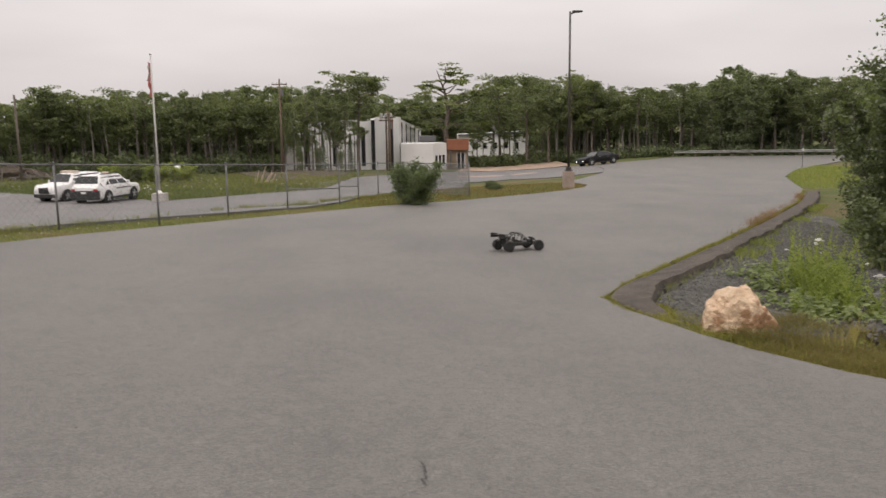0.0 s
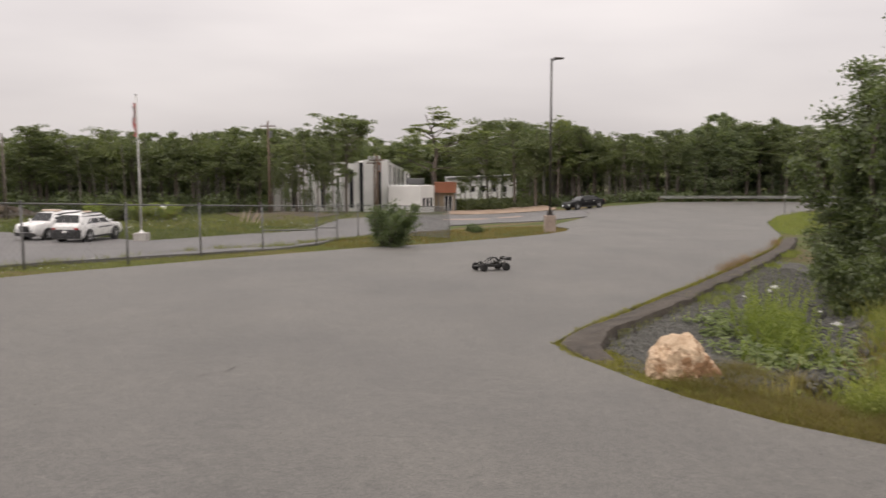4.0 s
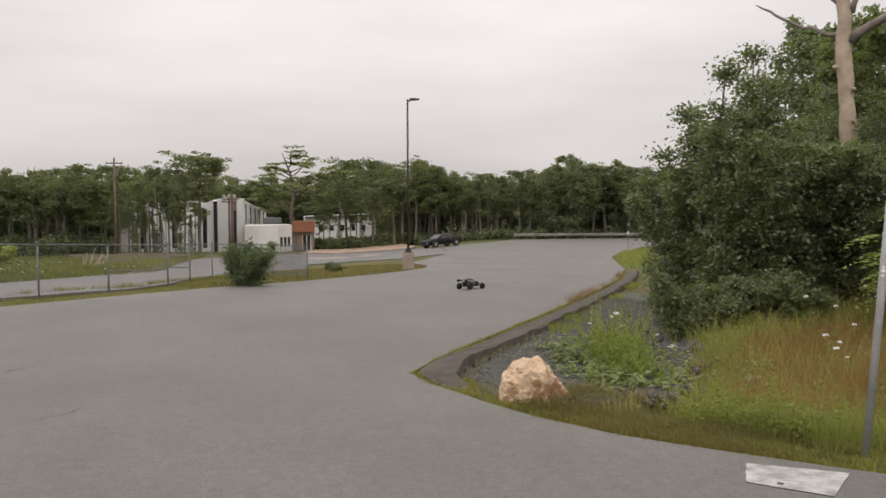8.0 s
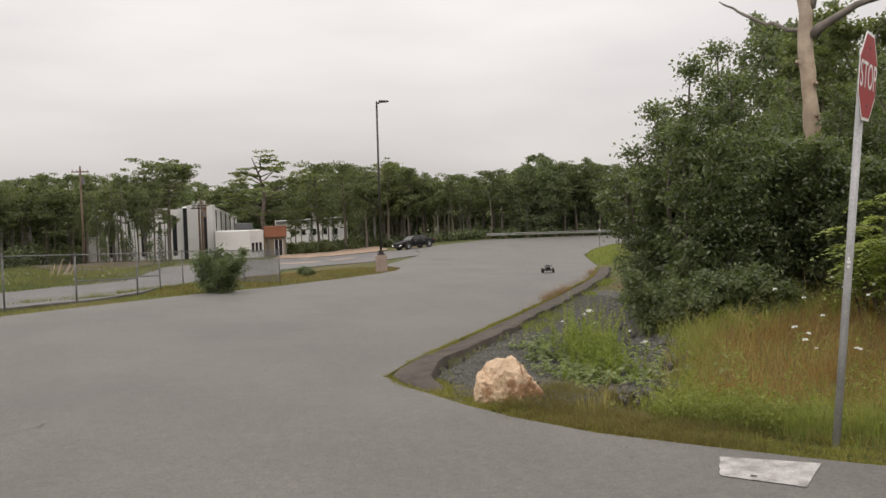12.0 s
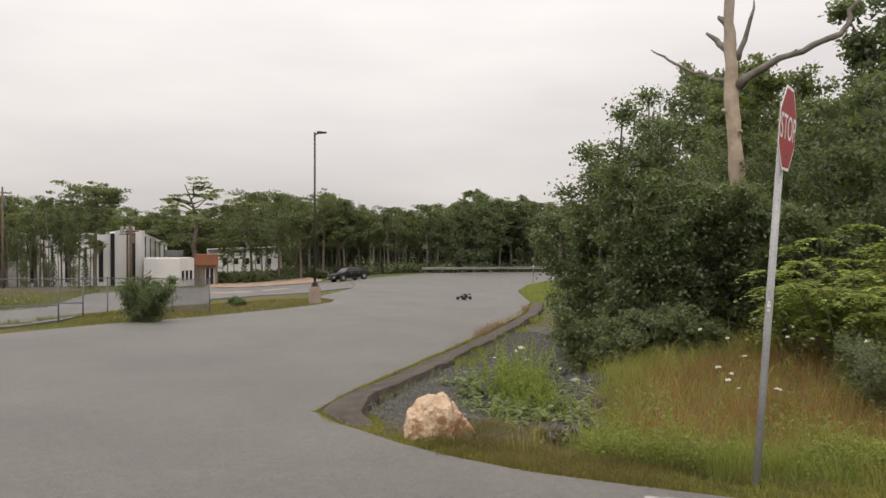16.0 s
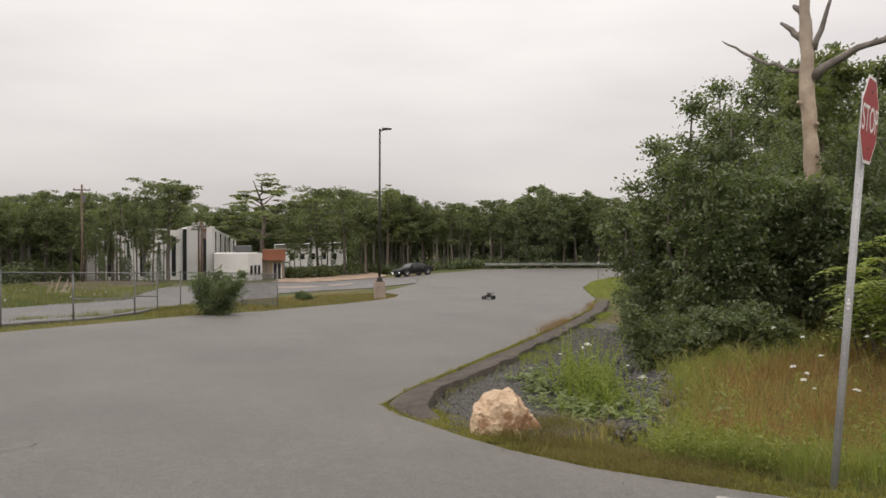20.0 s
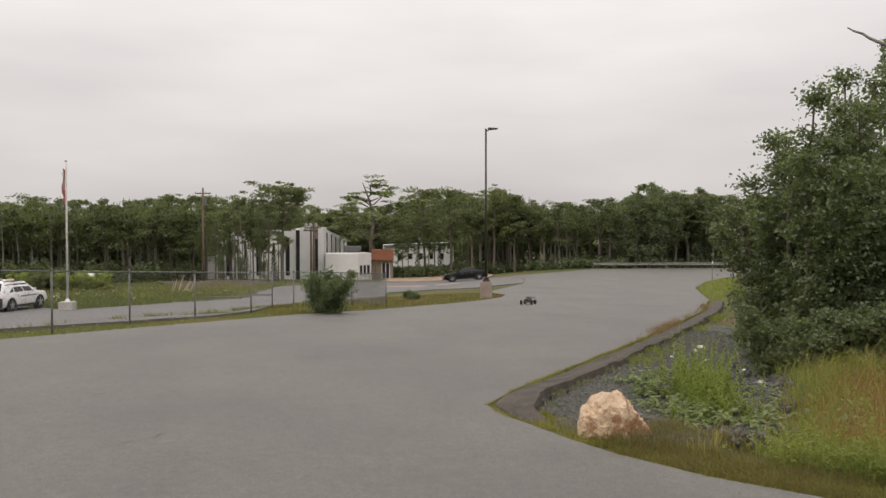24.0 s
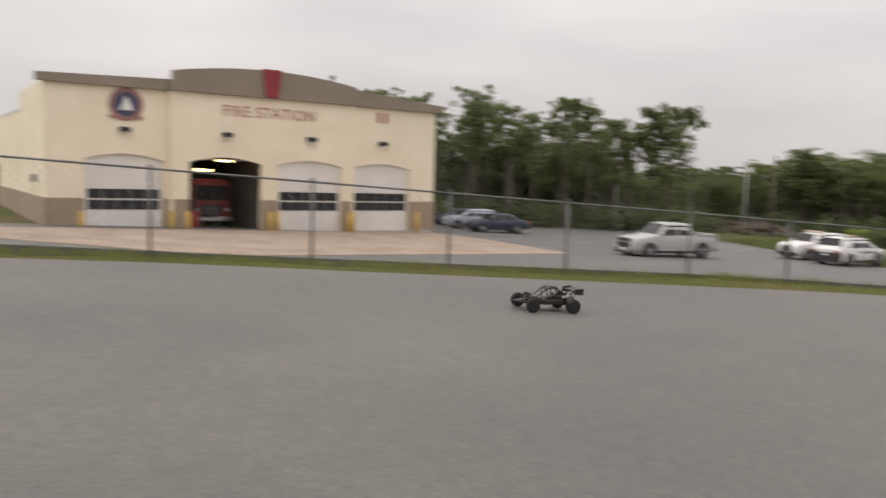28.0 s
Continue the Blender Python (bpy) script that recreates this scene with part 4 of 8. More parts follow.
    part("windscreen", box((-1.05, 0.15, 1.75), (1.05, 0.195, 2.65), 0.01), M_CAR_GLASS, eng)
    part("grille", box((-0.6, 0.12, 0.85), (0.6, 0.195, 1.45), 0.01), M_PLASTIC, eng)
    part("bumper", box((-1.25, -0.25, 0.45), (1.25, 0.15, 0.75), 0.05), M_CHROME, eng)
    part("light_bar", box((-1.0, 0.5, 2.86), (1.0, 0.9, 3.02), 0.03), M_TAIL, eng)
    for x in (-0.95, 0.95):
        part("headlight", tube([(x, 0.10, 1.15), (x, 0.195, 1.15)], 0.12, 10), M_LAMP_GLASS, eng)
    for x in (-1.0, 1.0):
        for y in (1.0, 6.3):
            part("wheel", tube([(x - 0.16, y, 0.48), (x + 0.16, y, 0.48)], 0.48, 16), M_TYRE, eng)
    # tubs and gear at the bay mouth
    bin_ob = tagged(part("red_bin", box((1.65, 0.55, 0.04), (2.2, 1.05, 1.25), 0.05), M_FIRE_RED), "red plastic gear bin standing in the bay mouth", "bin")
    bin_ob.matrix_basis = ST_M
    rack = empty("gear_rack", ST_M @ Matrix.Translation((2.85, 0.9, 0.04)))
    tagged(rack, "dark equipment cart with hanging gear in the bay", "cart")
    part("frame", box((-0.5, -0.2, 0.15), (0.5, 0.3, 0.3), 0.02), M_PLASTIC, rack)
    for x in (-0.45, 0.45):
        part("upright", tube([(x, 0, 0.05), (x, 0, 1.5)], 0.03, 6), M_GALV, rack)
    part("shelf", box((-0.5, -0.2, 0.8), (0.5, 0.3, 0.86), 0.01), M_GALV, rack)
    part("gear", box((-0.4, -0.22, 0.88), (0.42, 0.25, 1.45), 0.12), M_PLASTIC, rack)


build_station()


# ---- the white building behind the trees ----
def build_white_building():
    g = low_z(-4, 112)
    b = empty("white_building", pose(0, 0, g))
    tagged(b, "white modern building with sloping roof and dark strip windows", "building")
    top = 2.35 - g
    D = 112.0
    x = lambda az, d=D: d * math.tan(radians(az))
    # long wing that goes off to the side behind the trees
    part("wing_wall", box((x(-11.6), D, -0.6), (x(-5.05), D + 18, top - 0.3)), M_BUILDING_WHITE, b)
    for az in (-10.0, -8.0, -6.0):
        part("window_strip", box((x(az), D - 0.05, 0.5), (x(az) + 0.55, D - 0.005, top - 1.4)), M_WINDOW, b)
    # tower face, dark slot, and the side that slopes back
    part("tower_wall", box((x(-5.0), D - 0.6, -0.6), (x(-4.05), D + 10, top), 0.05), M_BUILDING_WHITE, b)
    part("slot_window", box((x(-4.04), D - 0.3, 0.2), (x(-3.74), D + 6, top - 1.6)), M_WINDOW, b)
    part("slot_panel", box((x(-4.04), D - 0.3, top - 1.595), (x(-3.74), D + 6, top + 0.1)), M_ORANGE, b, "rusty panel over the window slot")
    part("edge_window", box((x(-5.27), D - 0.35, -0.5), (x(-5.01), D - 0.005, top - 0.35)), M_WINDOW, b)
    part("slot_trim", box((x(-3.73), D - 0.5, -0.6), (x(-3.32), D + 6, top + 0.05)), M_BUILDING_WHITE, b)
    bm = bmesh.new()
    p = [(x(-3.30), D - 0.4), (x(-1.75, D + 14), D + 14), (x(-3.30) - 9, D + 16), (x(-4.0) - 1, D + 2)]
    h = [top - 0.15, 0.62 - g, 1.6 - g, top + 0.2]
    lo = [bm.verts.new((a, c, -0.6)) for a, c in p]
    hi = [bm.verts.new((a, c, k)) for (a, c), k in zip(p, h)]
    bm.faces.new(lo[::-1])
    bm.faces.new(hi)
    for i in range(4):
        j = (i + 1) % 4
        bm.faces.new((lo[i], lo[j], hi[j], hi[i]))
    bmesh.ops.recalc_face_normals(bm, faces=bm.faces)
    part("sloping_hall", bm, M_BUILDING_WHITE, b)
    for k in range(5):
        t = 0.10 + 0.19 * k
        xx, yy = p[0][0] + (p[1][0] - p[0][0]) * t, p[0][1] + (p[1][1] - p[0][1]) * t
        dx, dy = (p[1][0] - p[0][0]), (p[1][1] - p[0][1])
        L = math.hypot(dx, dy)
        nx, ny = dy / L, -dx / L
        hh = h[0] + (h[1] - h[0]) * t
        sl = box((-0.22, -0.06, hh - 3.6 + 1.4 * t), (0.22, -0.004, hh - 0.40))
        o = part("slot_window", sl, M_WINDOW, b)
        o.matrix_basis = Matrix.Translation((xx, yy, 0)) @ Matrix.Rotation(math.atan2(dy, dx), 4, "Z")
    # low front block with three windows
    low_top = -1.15 - g
    DL = 107.5
    low = part("low_block", box((x(-3.25, DL), DL, -0.6), (x(-0.95, DL), DL + 6, low_top), 0.04), M_BUILDING_WHITE, b)
    bm = bmesh.new()
    q = [(x(-0.955, DL), DL + 0.01), (x(0.0, DL + 2.4), DL + 2.4), (x(0.0, DL + 2.4) - 1, DL + 7), (x(-0.955, DL), DL + 5.9)]
    lo = [bm.verts.new((a, c, -0.6)) for a, c in q]
    hi = [bm.verts.new((a, c, low_top)) for a, c in q]
    bm.faces.new(lo[::-1])
    bm.faces.new(hi)
    for i in range(4):
        j = (i + 1) % 4
        bm.faces.new((lo[i], lo[j], hi[j], hi[i]))
    bmesh.ops.recalc_face_normals(bm, faces=bm.faces)
    part("low_block", bm, M_BUILDING_WHITE, b)
    ang = math.atan2(2.39, q[1][0] - q[0][0])
    for k in range(3):
        t = 0.14 + 0.27 * k
        o = part("window", box((0.0, -0.05, 0.75), (0.46, -0.004, 2.0)), M_WINDOW, b)
        o.matrix_basis = Matrix.Translation((q[0][0] + (q[1][0] - q[0][0]) * t, q[0][1] + 2.39 * t, 0)) @ Matrix.Rotation(ang, 4, "Z")
    part("roof_plant", box((x(-1.9, 116), 116, low_top), (x(-0.72, 116), 119, 1.6 - g - 1.9), 0.05), M_GREY_METAL, b)
    # entrance with the orange panel
    DE = 111.5
    part("orange_panel", box((x(0.03, DE), DE, 2.55), (x(1.58, DE), DE + 3.5, 4.0), 0.02), M_ORANGE, b, "rusty orange cladding panel")
    part("entrance_wall", box((x(0.03, DE), DE + 1.0, -0.6), (x(1.55, DE), DE + 3.4, 2.545)), M_TAN_BLOCK, b)
    door = part("glass_door", box((x(0.75, DE), DE + 0.90, 0.0), (x(1.3, DE), DE + 0.99, 2.1)), M_WINDOW, b)
    for a in (0.74, 1.02, 1.30):
        part("door_post", box((x(a, DE) - 0.05, DE + 0.84, 0.0), (x(a, DE) + 0.05, DE + 0.897, 2.2)), M_SIGN_WHITE, door)
    part("canopy_post", tube([(x(0.3, DE), DE + 0.1, -0.3), (x(0.3, DE), DE + 0.1, 2.55)], 0.09, 8), M_GREY_METAL, b)
    part("canopy_post", tube([(x(1.5, DE), DE + 0.1, -0.3), (x(1.5, DE), DE + 0.1, 2.55)], 0.09, 8), M_GREY_METAL, b)
    # rear hall
    DR = 140.0
    z1 = 1.6 - DR * math.tan(radians(0.78)) - g
    z0 = low_z(8, DR) - g - 1
    part("rear_hall", prism([(x(0.9, DR), z0), (x(5.85, DR), z0), (x(5.85, DR), z1 + 0.1), (x(0.9, DR), z1 - 0.3)], DR, DR + 15), M_BUILDING_WHITE, b)
    part("rear_fascia", prism([(x(0.9, DR), z1 - 0.55), (x(5.9, DR), z1 - 0.15), (x(5.9, DR), z1 + 0.2), (x(0.9, DR), z1 - 0.2)], DR - 0.4, DR - 0.02), M_GREY_METAL, b)
    for k in range(5):
        part("window", box((x(1.9 + 0.75 * k, DR), DR - 0.06, z1 - 2.7), (x(1.9 + 0.75 * k, DR) + 0.6, DR - 0.01, z1 - 1.7)), M_WINDOW, b)


build_white_building()

# ---- posts, poles and signs ----
def build_stop_sign():
    x, y = 4.055, 5.055
    s = empty("stop_sign", on_ground(x, y) @ pose(0, 0, 0, 0.8, 3.45, -39))
    tagged(s, "red octagonal stop sign on a leaning galvanised pole", "road sign")
    part("pole", tube([(0, 0, -0.3), (0, 0, 2.86)], 0.028, 12), M_GALV_SIGN, s, "scratched galvanised steel pole", smooth=True)
    for z, w in ((1.30, 0.007), (1.335, 0.012), (1.36, 0.006)):
        part("sticker", box((-w - 0.004, -0.0325, z), (w - 0.002, -0.0285, z + 0.02)), M_SIGN_WHITE, s)
    # the plate: its face looks across the side road
    turn = Matrix.Translation((0.006, 0.0, 2.655)) @ Matrix.Rotation(radians(78.6), 4, "Z")

    def octagon(r, y0, y1):
        pts = [(r / math.cos(math.pi / 8) * math.cos(math.pi / 8 + k * math.pi / 4), r / math.cos(math.pi / 8) * math.sin(math.pi / 8 + k * math.pi / 4)) for k in range(8)]
        return prism(pts, y0, y1)

    plate = part("plate", octagon(0.305, -0.032, -0.029), M_SIGN_WHITE, s, "white-bordered red octagonal plate")
    plate.matrix_basis = turn
    part("red_face", octagon(0.283, -0.0345, -0.0325), M_RED, plate)
    part("back", octagon(0.300, -0.0285, -0.0265), M_GALV, plate)
    text_part("lettering", "STOP", 0.262, M_SIGN_WHITE, plate, Matrix.Translation((0, -0.036, -0.004)) @ Matrix.Scale(0.92, 4, (1, 0, 0)) @ Matrix.Rotation(math.pi / 2, 4, "X"), 0.0008)
    for z in (-0.2, 0.2):
        part("bolt", tube([(0, -0.0345, z), (0, -0.040, z)], 0.010, 8), M_GALV, plate)


build_stop_sign()


def build_lamp_post():
    s = empty("street_lamp", on_ground(6.05, 42.24))
    tagged(s, "tall bronze parking lot lamp on a concrete block", "street lamp")
    part("concrete_base", box((-0.28, -0.28, -0.4), (0.28, 0.28, 0.86), 0.03), M_CONCRETE_PINK, s, "weathered pinkish concrete block")
    part("anchor_plate", box((-0.2, -0.2, 0.861), (0.2, 0.2, 0.90), 0.01), M_POLE_DARK, s)
    part("collar", box((-0.13, -0.13, 0.901), (0.13, 0.13, 1.08), 0.02), M_POLE_DARK, s)
    part("pole", tube([(0, 0, 0.9), (0, 0, 8.95)], [0.066, 0.050], 10), M_POLE_DARK, s, smooth=True)
    arm = part("arm", tube([(0, 0, 8.82), (0.2, 0, 8.90), (0.3, 0, 8.92)], 0.035, 8), M_POLE_DARK, s)
    part("lamp_head", prism([(0.12, 8.88), (0.62, 8.92), (0.62, 8.98), (0.12, 9.00)], -0.16, 0.16, 0.015), M_POLE_DARK, arm)
    for dx, dy in ((-0.16, -0.16), (0.16, -0.16), (-0.16, 0.16), (0.16, 0.16)):
        part("bolt", tube([(dx, dy, 0.90), (dx, dy, 0.96)], 0.015, 6), M_GALV, s)


build_lamp_post()


def build_flagpole():
    s = empty("flagpole", on_ground(-17.45, 47.9))
    tagged(s, "white flagpole with a limp red and white flag", "flagpole")
    part("concrete_base", box((-0.38, -0.38, -0.3), (0.38, 0.38, 0.50), 0.03), M_CONCRETE, s)
    part("pole", tube([(0, 0, 0.45), (0, 0, 8.55)], [0.062, 0.035], 10), M_FLAG_POLE, s, smooth=True)
    bm = bmesh.new()
    bmesh.ops.create_icosphere(bm, subdivisions=2, radius=0.07, matrix=Matrix.Translation((0, 0, 8.6)))
    part("finial", bm, M_CHROME, s, smooth=True)
    part("base_flare", tube([(0, 0, 0.5), (0, 0, 0.58), (0, 0, 0.66)], [0.16, 0.12, 0.07], 12), M_SIGN_WHITE, s)
    # the flag hangs in folds: red, white, red
    rng = random.Random(2)

    def fold(z0, z1, off, wid):
        bm = bmesh.new()
        rows = []
        n = 9
        for i in range(8):
            z = z0 + (z1 - z0) * i / 7
            w = wid * (0.75 + 0.25 * math.sin(i * 0.9 + off))
            rows.append([bm.verts.new((-0.03 - w * k / n, 0.05 * math.sin(k * 1.9 + i * 0.35 + off) * (k / n + 0.2), z + 0.12 * k / n)) for k in range(n + 1)])
        for r, q in zip(rows, rows[1:]):
            for k in range(n):
                bm.faces.new((r[k], r[k + 1], q[k + 1], q[k]))
        bmesh.ops.solidify(bm, geom=list(bm.faces), thickness=0.006)
        return bm

    cloth = part("flag", fold(6.55, 8.05, 0.0, 0.20), M_FLAG_RED, s, "limp flag in red and white folds", smooth=True)
    part("white_fold", fold(6.9, 7.85, 1.3, 0.25), M_SIGN_WHITE, cloth, smooth=True)
    part("red_fold", fold(6.1, 6.75, 2.1, 0.24), M_FLAG_RED, cloth, smooth=True)
    part("halyard", tube([(0.07, 0, 1.2), (0.05, 0, 8.5)], 0.006, 4), M_SIGN_WHITE, s)


build_flagpole()


def build_guardrail():
    s = empty("guardrail")
    tagged(s, "galvanised steel guardrail along the far edge of the lot", "guardrail")
    line = [(30.2, 107.4), (36, 107.2), (42, 106.2), (48, 105.0), (56, 102), (66, 97)]
    prof = [(0.00, -0.16), (0.06, -0.10), (0.01, -0.03), (0.01, 0.03), (0.06, 0.10), (0.00, 0.16)]
    for (x0, y0), (x1, y1) in zip(line, line[1:]):
        d = Vector((x1 - x0, y1 - y0)).normalized()
        nx, ny = d.y, -d.x
        bm = bmesh.new()
        ends = []
        for x, y in ((x0, y0), (x1, y1)):
            z = ground_z(x, y) + 0.58
            ends.append([bm.verts.new((x + nx * u * 1.3, y + ny * u * 1.3, z + v * 1.15)) for u, v in prof])
        for k in range(5):
            bm.faces.new((ends[0][k], ends[1][k], ends[1][k + 1], ends[0][k + 1]))
        bmesh.ops.solidify(bm, geom=list(bm.faces), thickness=0.01)
        part("rail", bm, M_RAIL, s)
        n = max(2, int(math.hypot(x1 - x0, y1 - y0) / 2.0))
        for k in range(n):
            x, y = x0 + (x1 - x0) * k / n, y0 + (y1 - y0) * k / n
            z = ground_z(x, y)
            part("post", box((x - 0.07, y + 0.05, z - 0.3), (x + 0.07, y + 0.2, z + 0.72)), M_POLE_WOOD, s)


build_guardrail()


def build_marker():
    s = empty("marker_post", on_ground(29.6, 67.6))
    tagged(s, "thin grey marker post at the far kerb", "post")
    part("stake", tube([(0, 0, -0.2), (0, 0, 1.75)], 0.03, 6), M_GALV, s)
    part("reflector", box((-0.05, -0.04, 1.45), (0.05, -0.031, 1.7)), M_SIGN_WHITE, s)


build_marker()


def build_utility_poles():
    def pole(x, y, h, label, mat, tall_arm=True, lamp=0.0, r=0.14):
        s = empty("utility_pole", on_ground(x, y))
        tagged(s, label, "utility pole")
        part("pole", tube([(0, 0, -0.5), (0, 0, h)], [r, r * 0.7], 8), mat, s, smooth=True)
        if tall_arm:
            part("crossarm", box((-0.9, -0.06, h - 0.7), (0.9, 0.06, h - 0.58)), M_POLE_WOOD, s)
            for k in (-0.8, -0.3, 0.3, 0.8):
                part("insulator", tube([(k, 0, h - 0.58), (k, 0, h - 0.42)], 0.04, 6), M_GALV, s)
            part("transformer", tube([(0.25, 0, h - 2.0), (0.25, 0, h - 1.2)], 0.17, 8), M_GREY_METAL, s)
        if lamp:
            arm = part("lamp_arm", tube([(0, 0, h - 1.0), (-lamp * 0.6, 0, h - 0.75), (-lamp, 0, h - 0.72)], 0.06, 6), mat, s)
            part("lamp_head", box((-lamp - 0.5, -0.14, h - 0.80), (-lamp + 0.1, 0.14, h - 0.66), 0.04), M_GALV, arm)
        return s

    pole(-19.36, 94.9, 11.0, "brown wooden utility pole among the trees", M_POLE_WOOD, True)
    pole(-7.35, 104.0, 7.4, "wooden utility pole in front of the white building", M_POLE_WOOD, True, r=0.2)
    p = pole(-7.75, 104.6, 7.7, "wooden utility pole with grey transformers before the white building", M_POLE_WOOD, False, r=0.15)
    for k in (-0.62, 0.0, 0.62):
        part("transformer", tube([(k, -0.3, 6.5), (k, -0.3, 6.55), (k, -0.3, 7.25), (k, -0.3, 7.35)], [0.15, 0.21, 0.21, 0.10], 10), M_RAIL, p)
    part("crossarm", box((-0.95, -0.2, 6.35), (0.95, -0.08, 6.48)), M_POLE_WOOD, p)
    pole(-42.2, 79.6, 8.4, "dark wooden utility pole by the road", M_BARK, False)
    pole(-46.45, 81.6, 7.3, "grey pole with a street light arm", M_RAIL, False, lamp=2.2, r=0.10)
    pole(-45.5, 58.0, 4.3, "grey pole behind the parked cars", M_GALV, False, r=0.06)
    pole(15.5, 113.0, 6.5, "grey pole with a lamp at the wood's edge", M_GALV, False, lamp=0.7, r=0.08)


build_utility_poles()


def rock_mesh(name, seed, rough, flat, mat, size=(1, 1, 1), sub=3):
    """A broken stone: a ball cut by planes and roughened."""
    rng = random.Random(seed)
    bm = bmesh.new()
    bmesh.ops.create_icosphere(bm, subdivisions=sub, radius=1.0)
    cuts = [(Vector((rng.gauss(0, 1), rng.gauss(0, 1), rng.gauss(0.2, 1))).normalized(), rng.uniform(0.55, 0.82)) for _ in range(flat)]
    for v in bm.verts:
        for n, d in cuts:
            k = v.co.dot(n) - d
            if k > 0:
                v.co -= n * k
        p = v.co
        v.co += p.normalized() * rough * (noise.noise(p * 2.3 + Vector((seed, 0, 0))) + 0.45 * noise.noise(p * 6 + Vector((0, seed, 0))))
        v.co = Vector((v.co.x * size[0], v.co.y * size[1], v.co.z * size[2]))
    me = bpy.data.meshes.new(name)
    bm.to_mesh(me)
    bm.free()
    me.materials.append(mat)
    return me


def build_boulder():
    """The pale tan boulder: a peaked block with a flat upper face and a broken front."""
    rng = random.Random(11)
    bm = bmesh.new()
    bmesh.ops.create_icosphere(bm, subdivisions=5, radius=1.0)
    planes = [((-0.25, -0.50, 0.83), 0.40), ((0.805, 0.05, 0.594), 0.337), ((-0.985, -0.05, 0.16), 0.315), ((-0.1, -0.98, 0.1), 0.25), ((0.60, -0.78, 0.15), 0.285), ((-0.72, -0.66, 0.1), 0.31),
              ((0.0, 0.5, 0.86), 0.42), ((0.05, 1.0, 0.1), 0.30), ((-0.7, 0.65, 0.2), 0.34), ((0.8, 0.5, 0.1), 0.37), ((0.92, -0.3, 0.1), 0.375), ((0.25, -0.45, 0.85), 0.41), ((-0.6, -0.2, 0.77), 0.345), ((-0.3, 0.2, 0.93), 0.44)]
    planes = [(Vector(n).normalized(), d) for n, d in planes]
    for v in bm.verts:
        u = v.co.normalized()
        r = 10.0
        for n, d in planes:
            c = u.dot(n)
            if c > 0.02:
                r = min(r, d / c)
        r = min(r, 0.72)
        p = u * r
        p += u * (0.018 * noise.noise(p * 5.0) + 0.014 * noise.noise(p * 12.0) + 0.010 * noise.noise(p * 28.0))
        if noise.noise(p * 5 + Vector((3, 1, 5))) > 0.16:
            p -= u * 0.028
        if abs(noise.noise(Vector((p.x * 2.5, p.y * 2.5, p.z * 7)) + Vector((9, 2, 1)))) < 0.05:
            p -= u * 0.022
        v.co = p
    ob = part("boulder", bm, M_BOULDER)
    ob.matrix_basis = pose(2.30, 7.62, ground_z(2.30, 7.62), 0, 0, -15) @ Matrix.Diagonal((1.0, 1.0, 0.92, 1))
    tagged(ob, "pale tan broken boulder beside the kerb corner", "rock")


build_boulder()


def build_debris():
    rng = random.Random(5)
    bm = bmesh.new()
    n = 6
    g = [[bm.verts.new((0.22 * (i / n - 0.5), 0.14 * (j / n - 0.5), 0.03 * math.sin(i * 1.7 + j) + 0.02 * rng.random() + 0.03)) for j in range(n + 1)] for i in range(n + 1)]
    for i in range(n):
        for j in range(n):
            bm.faces.new((g[i][j], g[i + 1][j], g[i + 1][j + 1], g[i][j + 1]))
    bmesh.ops.solidify(bm, geom=list(bm.faces), thickness=0.003)
    ob = part("crumpled_paper", bm, M_SIGN_WHITE)
    ob.matrix_basis = on_ground(5.62, 11.2, 0.05, 8, -6, 30) @ Matrix.Scale(0.75, 4)
    tagged(ob, "crumpled white litter lying on dark stones", "litter")


build_debris()


def build_brush_pile():
    rng = random.Random(8)
    bm = bmesh.new()
    for _ in range(260):
        a = rng.uniform(0, 6.28)
        r = 4.5 * rng.random() ** 0.6
        x, y = r * math.cos(a) * 1.5, r * math.sin(a) * 0.6
        z = 1.25 * (1 - (r / 4.6) ** 2) * rng.random() + 0.1
        d = Vector((rng.gauss(0, 1), rng.gauss(0, 0.6), rng.gauss(0.1, 0.35))).normalized() * rng.uniform(0.5, 1.5)
        add_tube(bm, [Vector((x, y, z)) - d * 0.5, Vector((x, y, z)) + d * 0.5], rng.uniform(0.03, 0.09), 4)
    heap = empty("brush_pile", on_ground(-49.5, 84.0) @ Matrix.Diagonal((1.2, 1.0, 1.45, 1)))
    tagged(heap, "heap of cut branches and soil beside the yard", "brush pile")
    part("brushwood", bm, M_DEAD_GREY, heap)["kind"] = "stuff"
    me = rock_mesh("soil", 21, 0.25, 2, M_SAND, (6.0, 2.6, 1.0), 4)
    me.materials.clear()
    me.materials.append(M_SOIL)
    ob = new("soil", me)
    ob.parent = heap
    # a pale tank half hidden by shrubs
    t = empty("white_tank", on_ground(-30.2, 90.5))
    tagged(t, "white rounded tank half hidden by shrubs", "tank")
    part("shell", tube([(-1.3, 0, 0.6), (-1.2, 0, 0.62), (1.2, 0, 0.62), (1.3, 0, 0.6)], [0.3, 0.62, 0.62, 0.3], 14), M_SIGN_WHITE, t, smooth=True)
    part("saddle", box((-0.9, -0.3, -0.1), (-0.6, 0.3, 0.2)), M_CONCRETE, t)
    part("saddle", box((0.6, -0.3, -0.1), (0.9, 0.3, 0.2)), M_CONCRETE, t)


build_brush_pile()

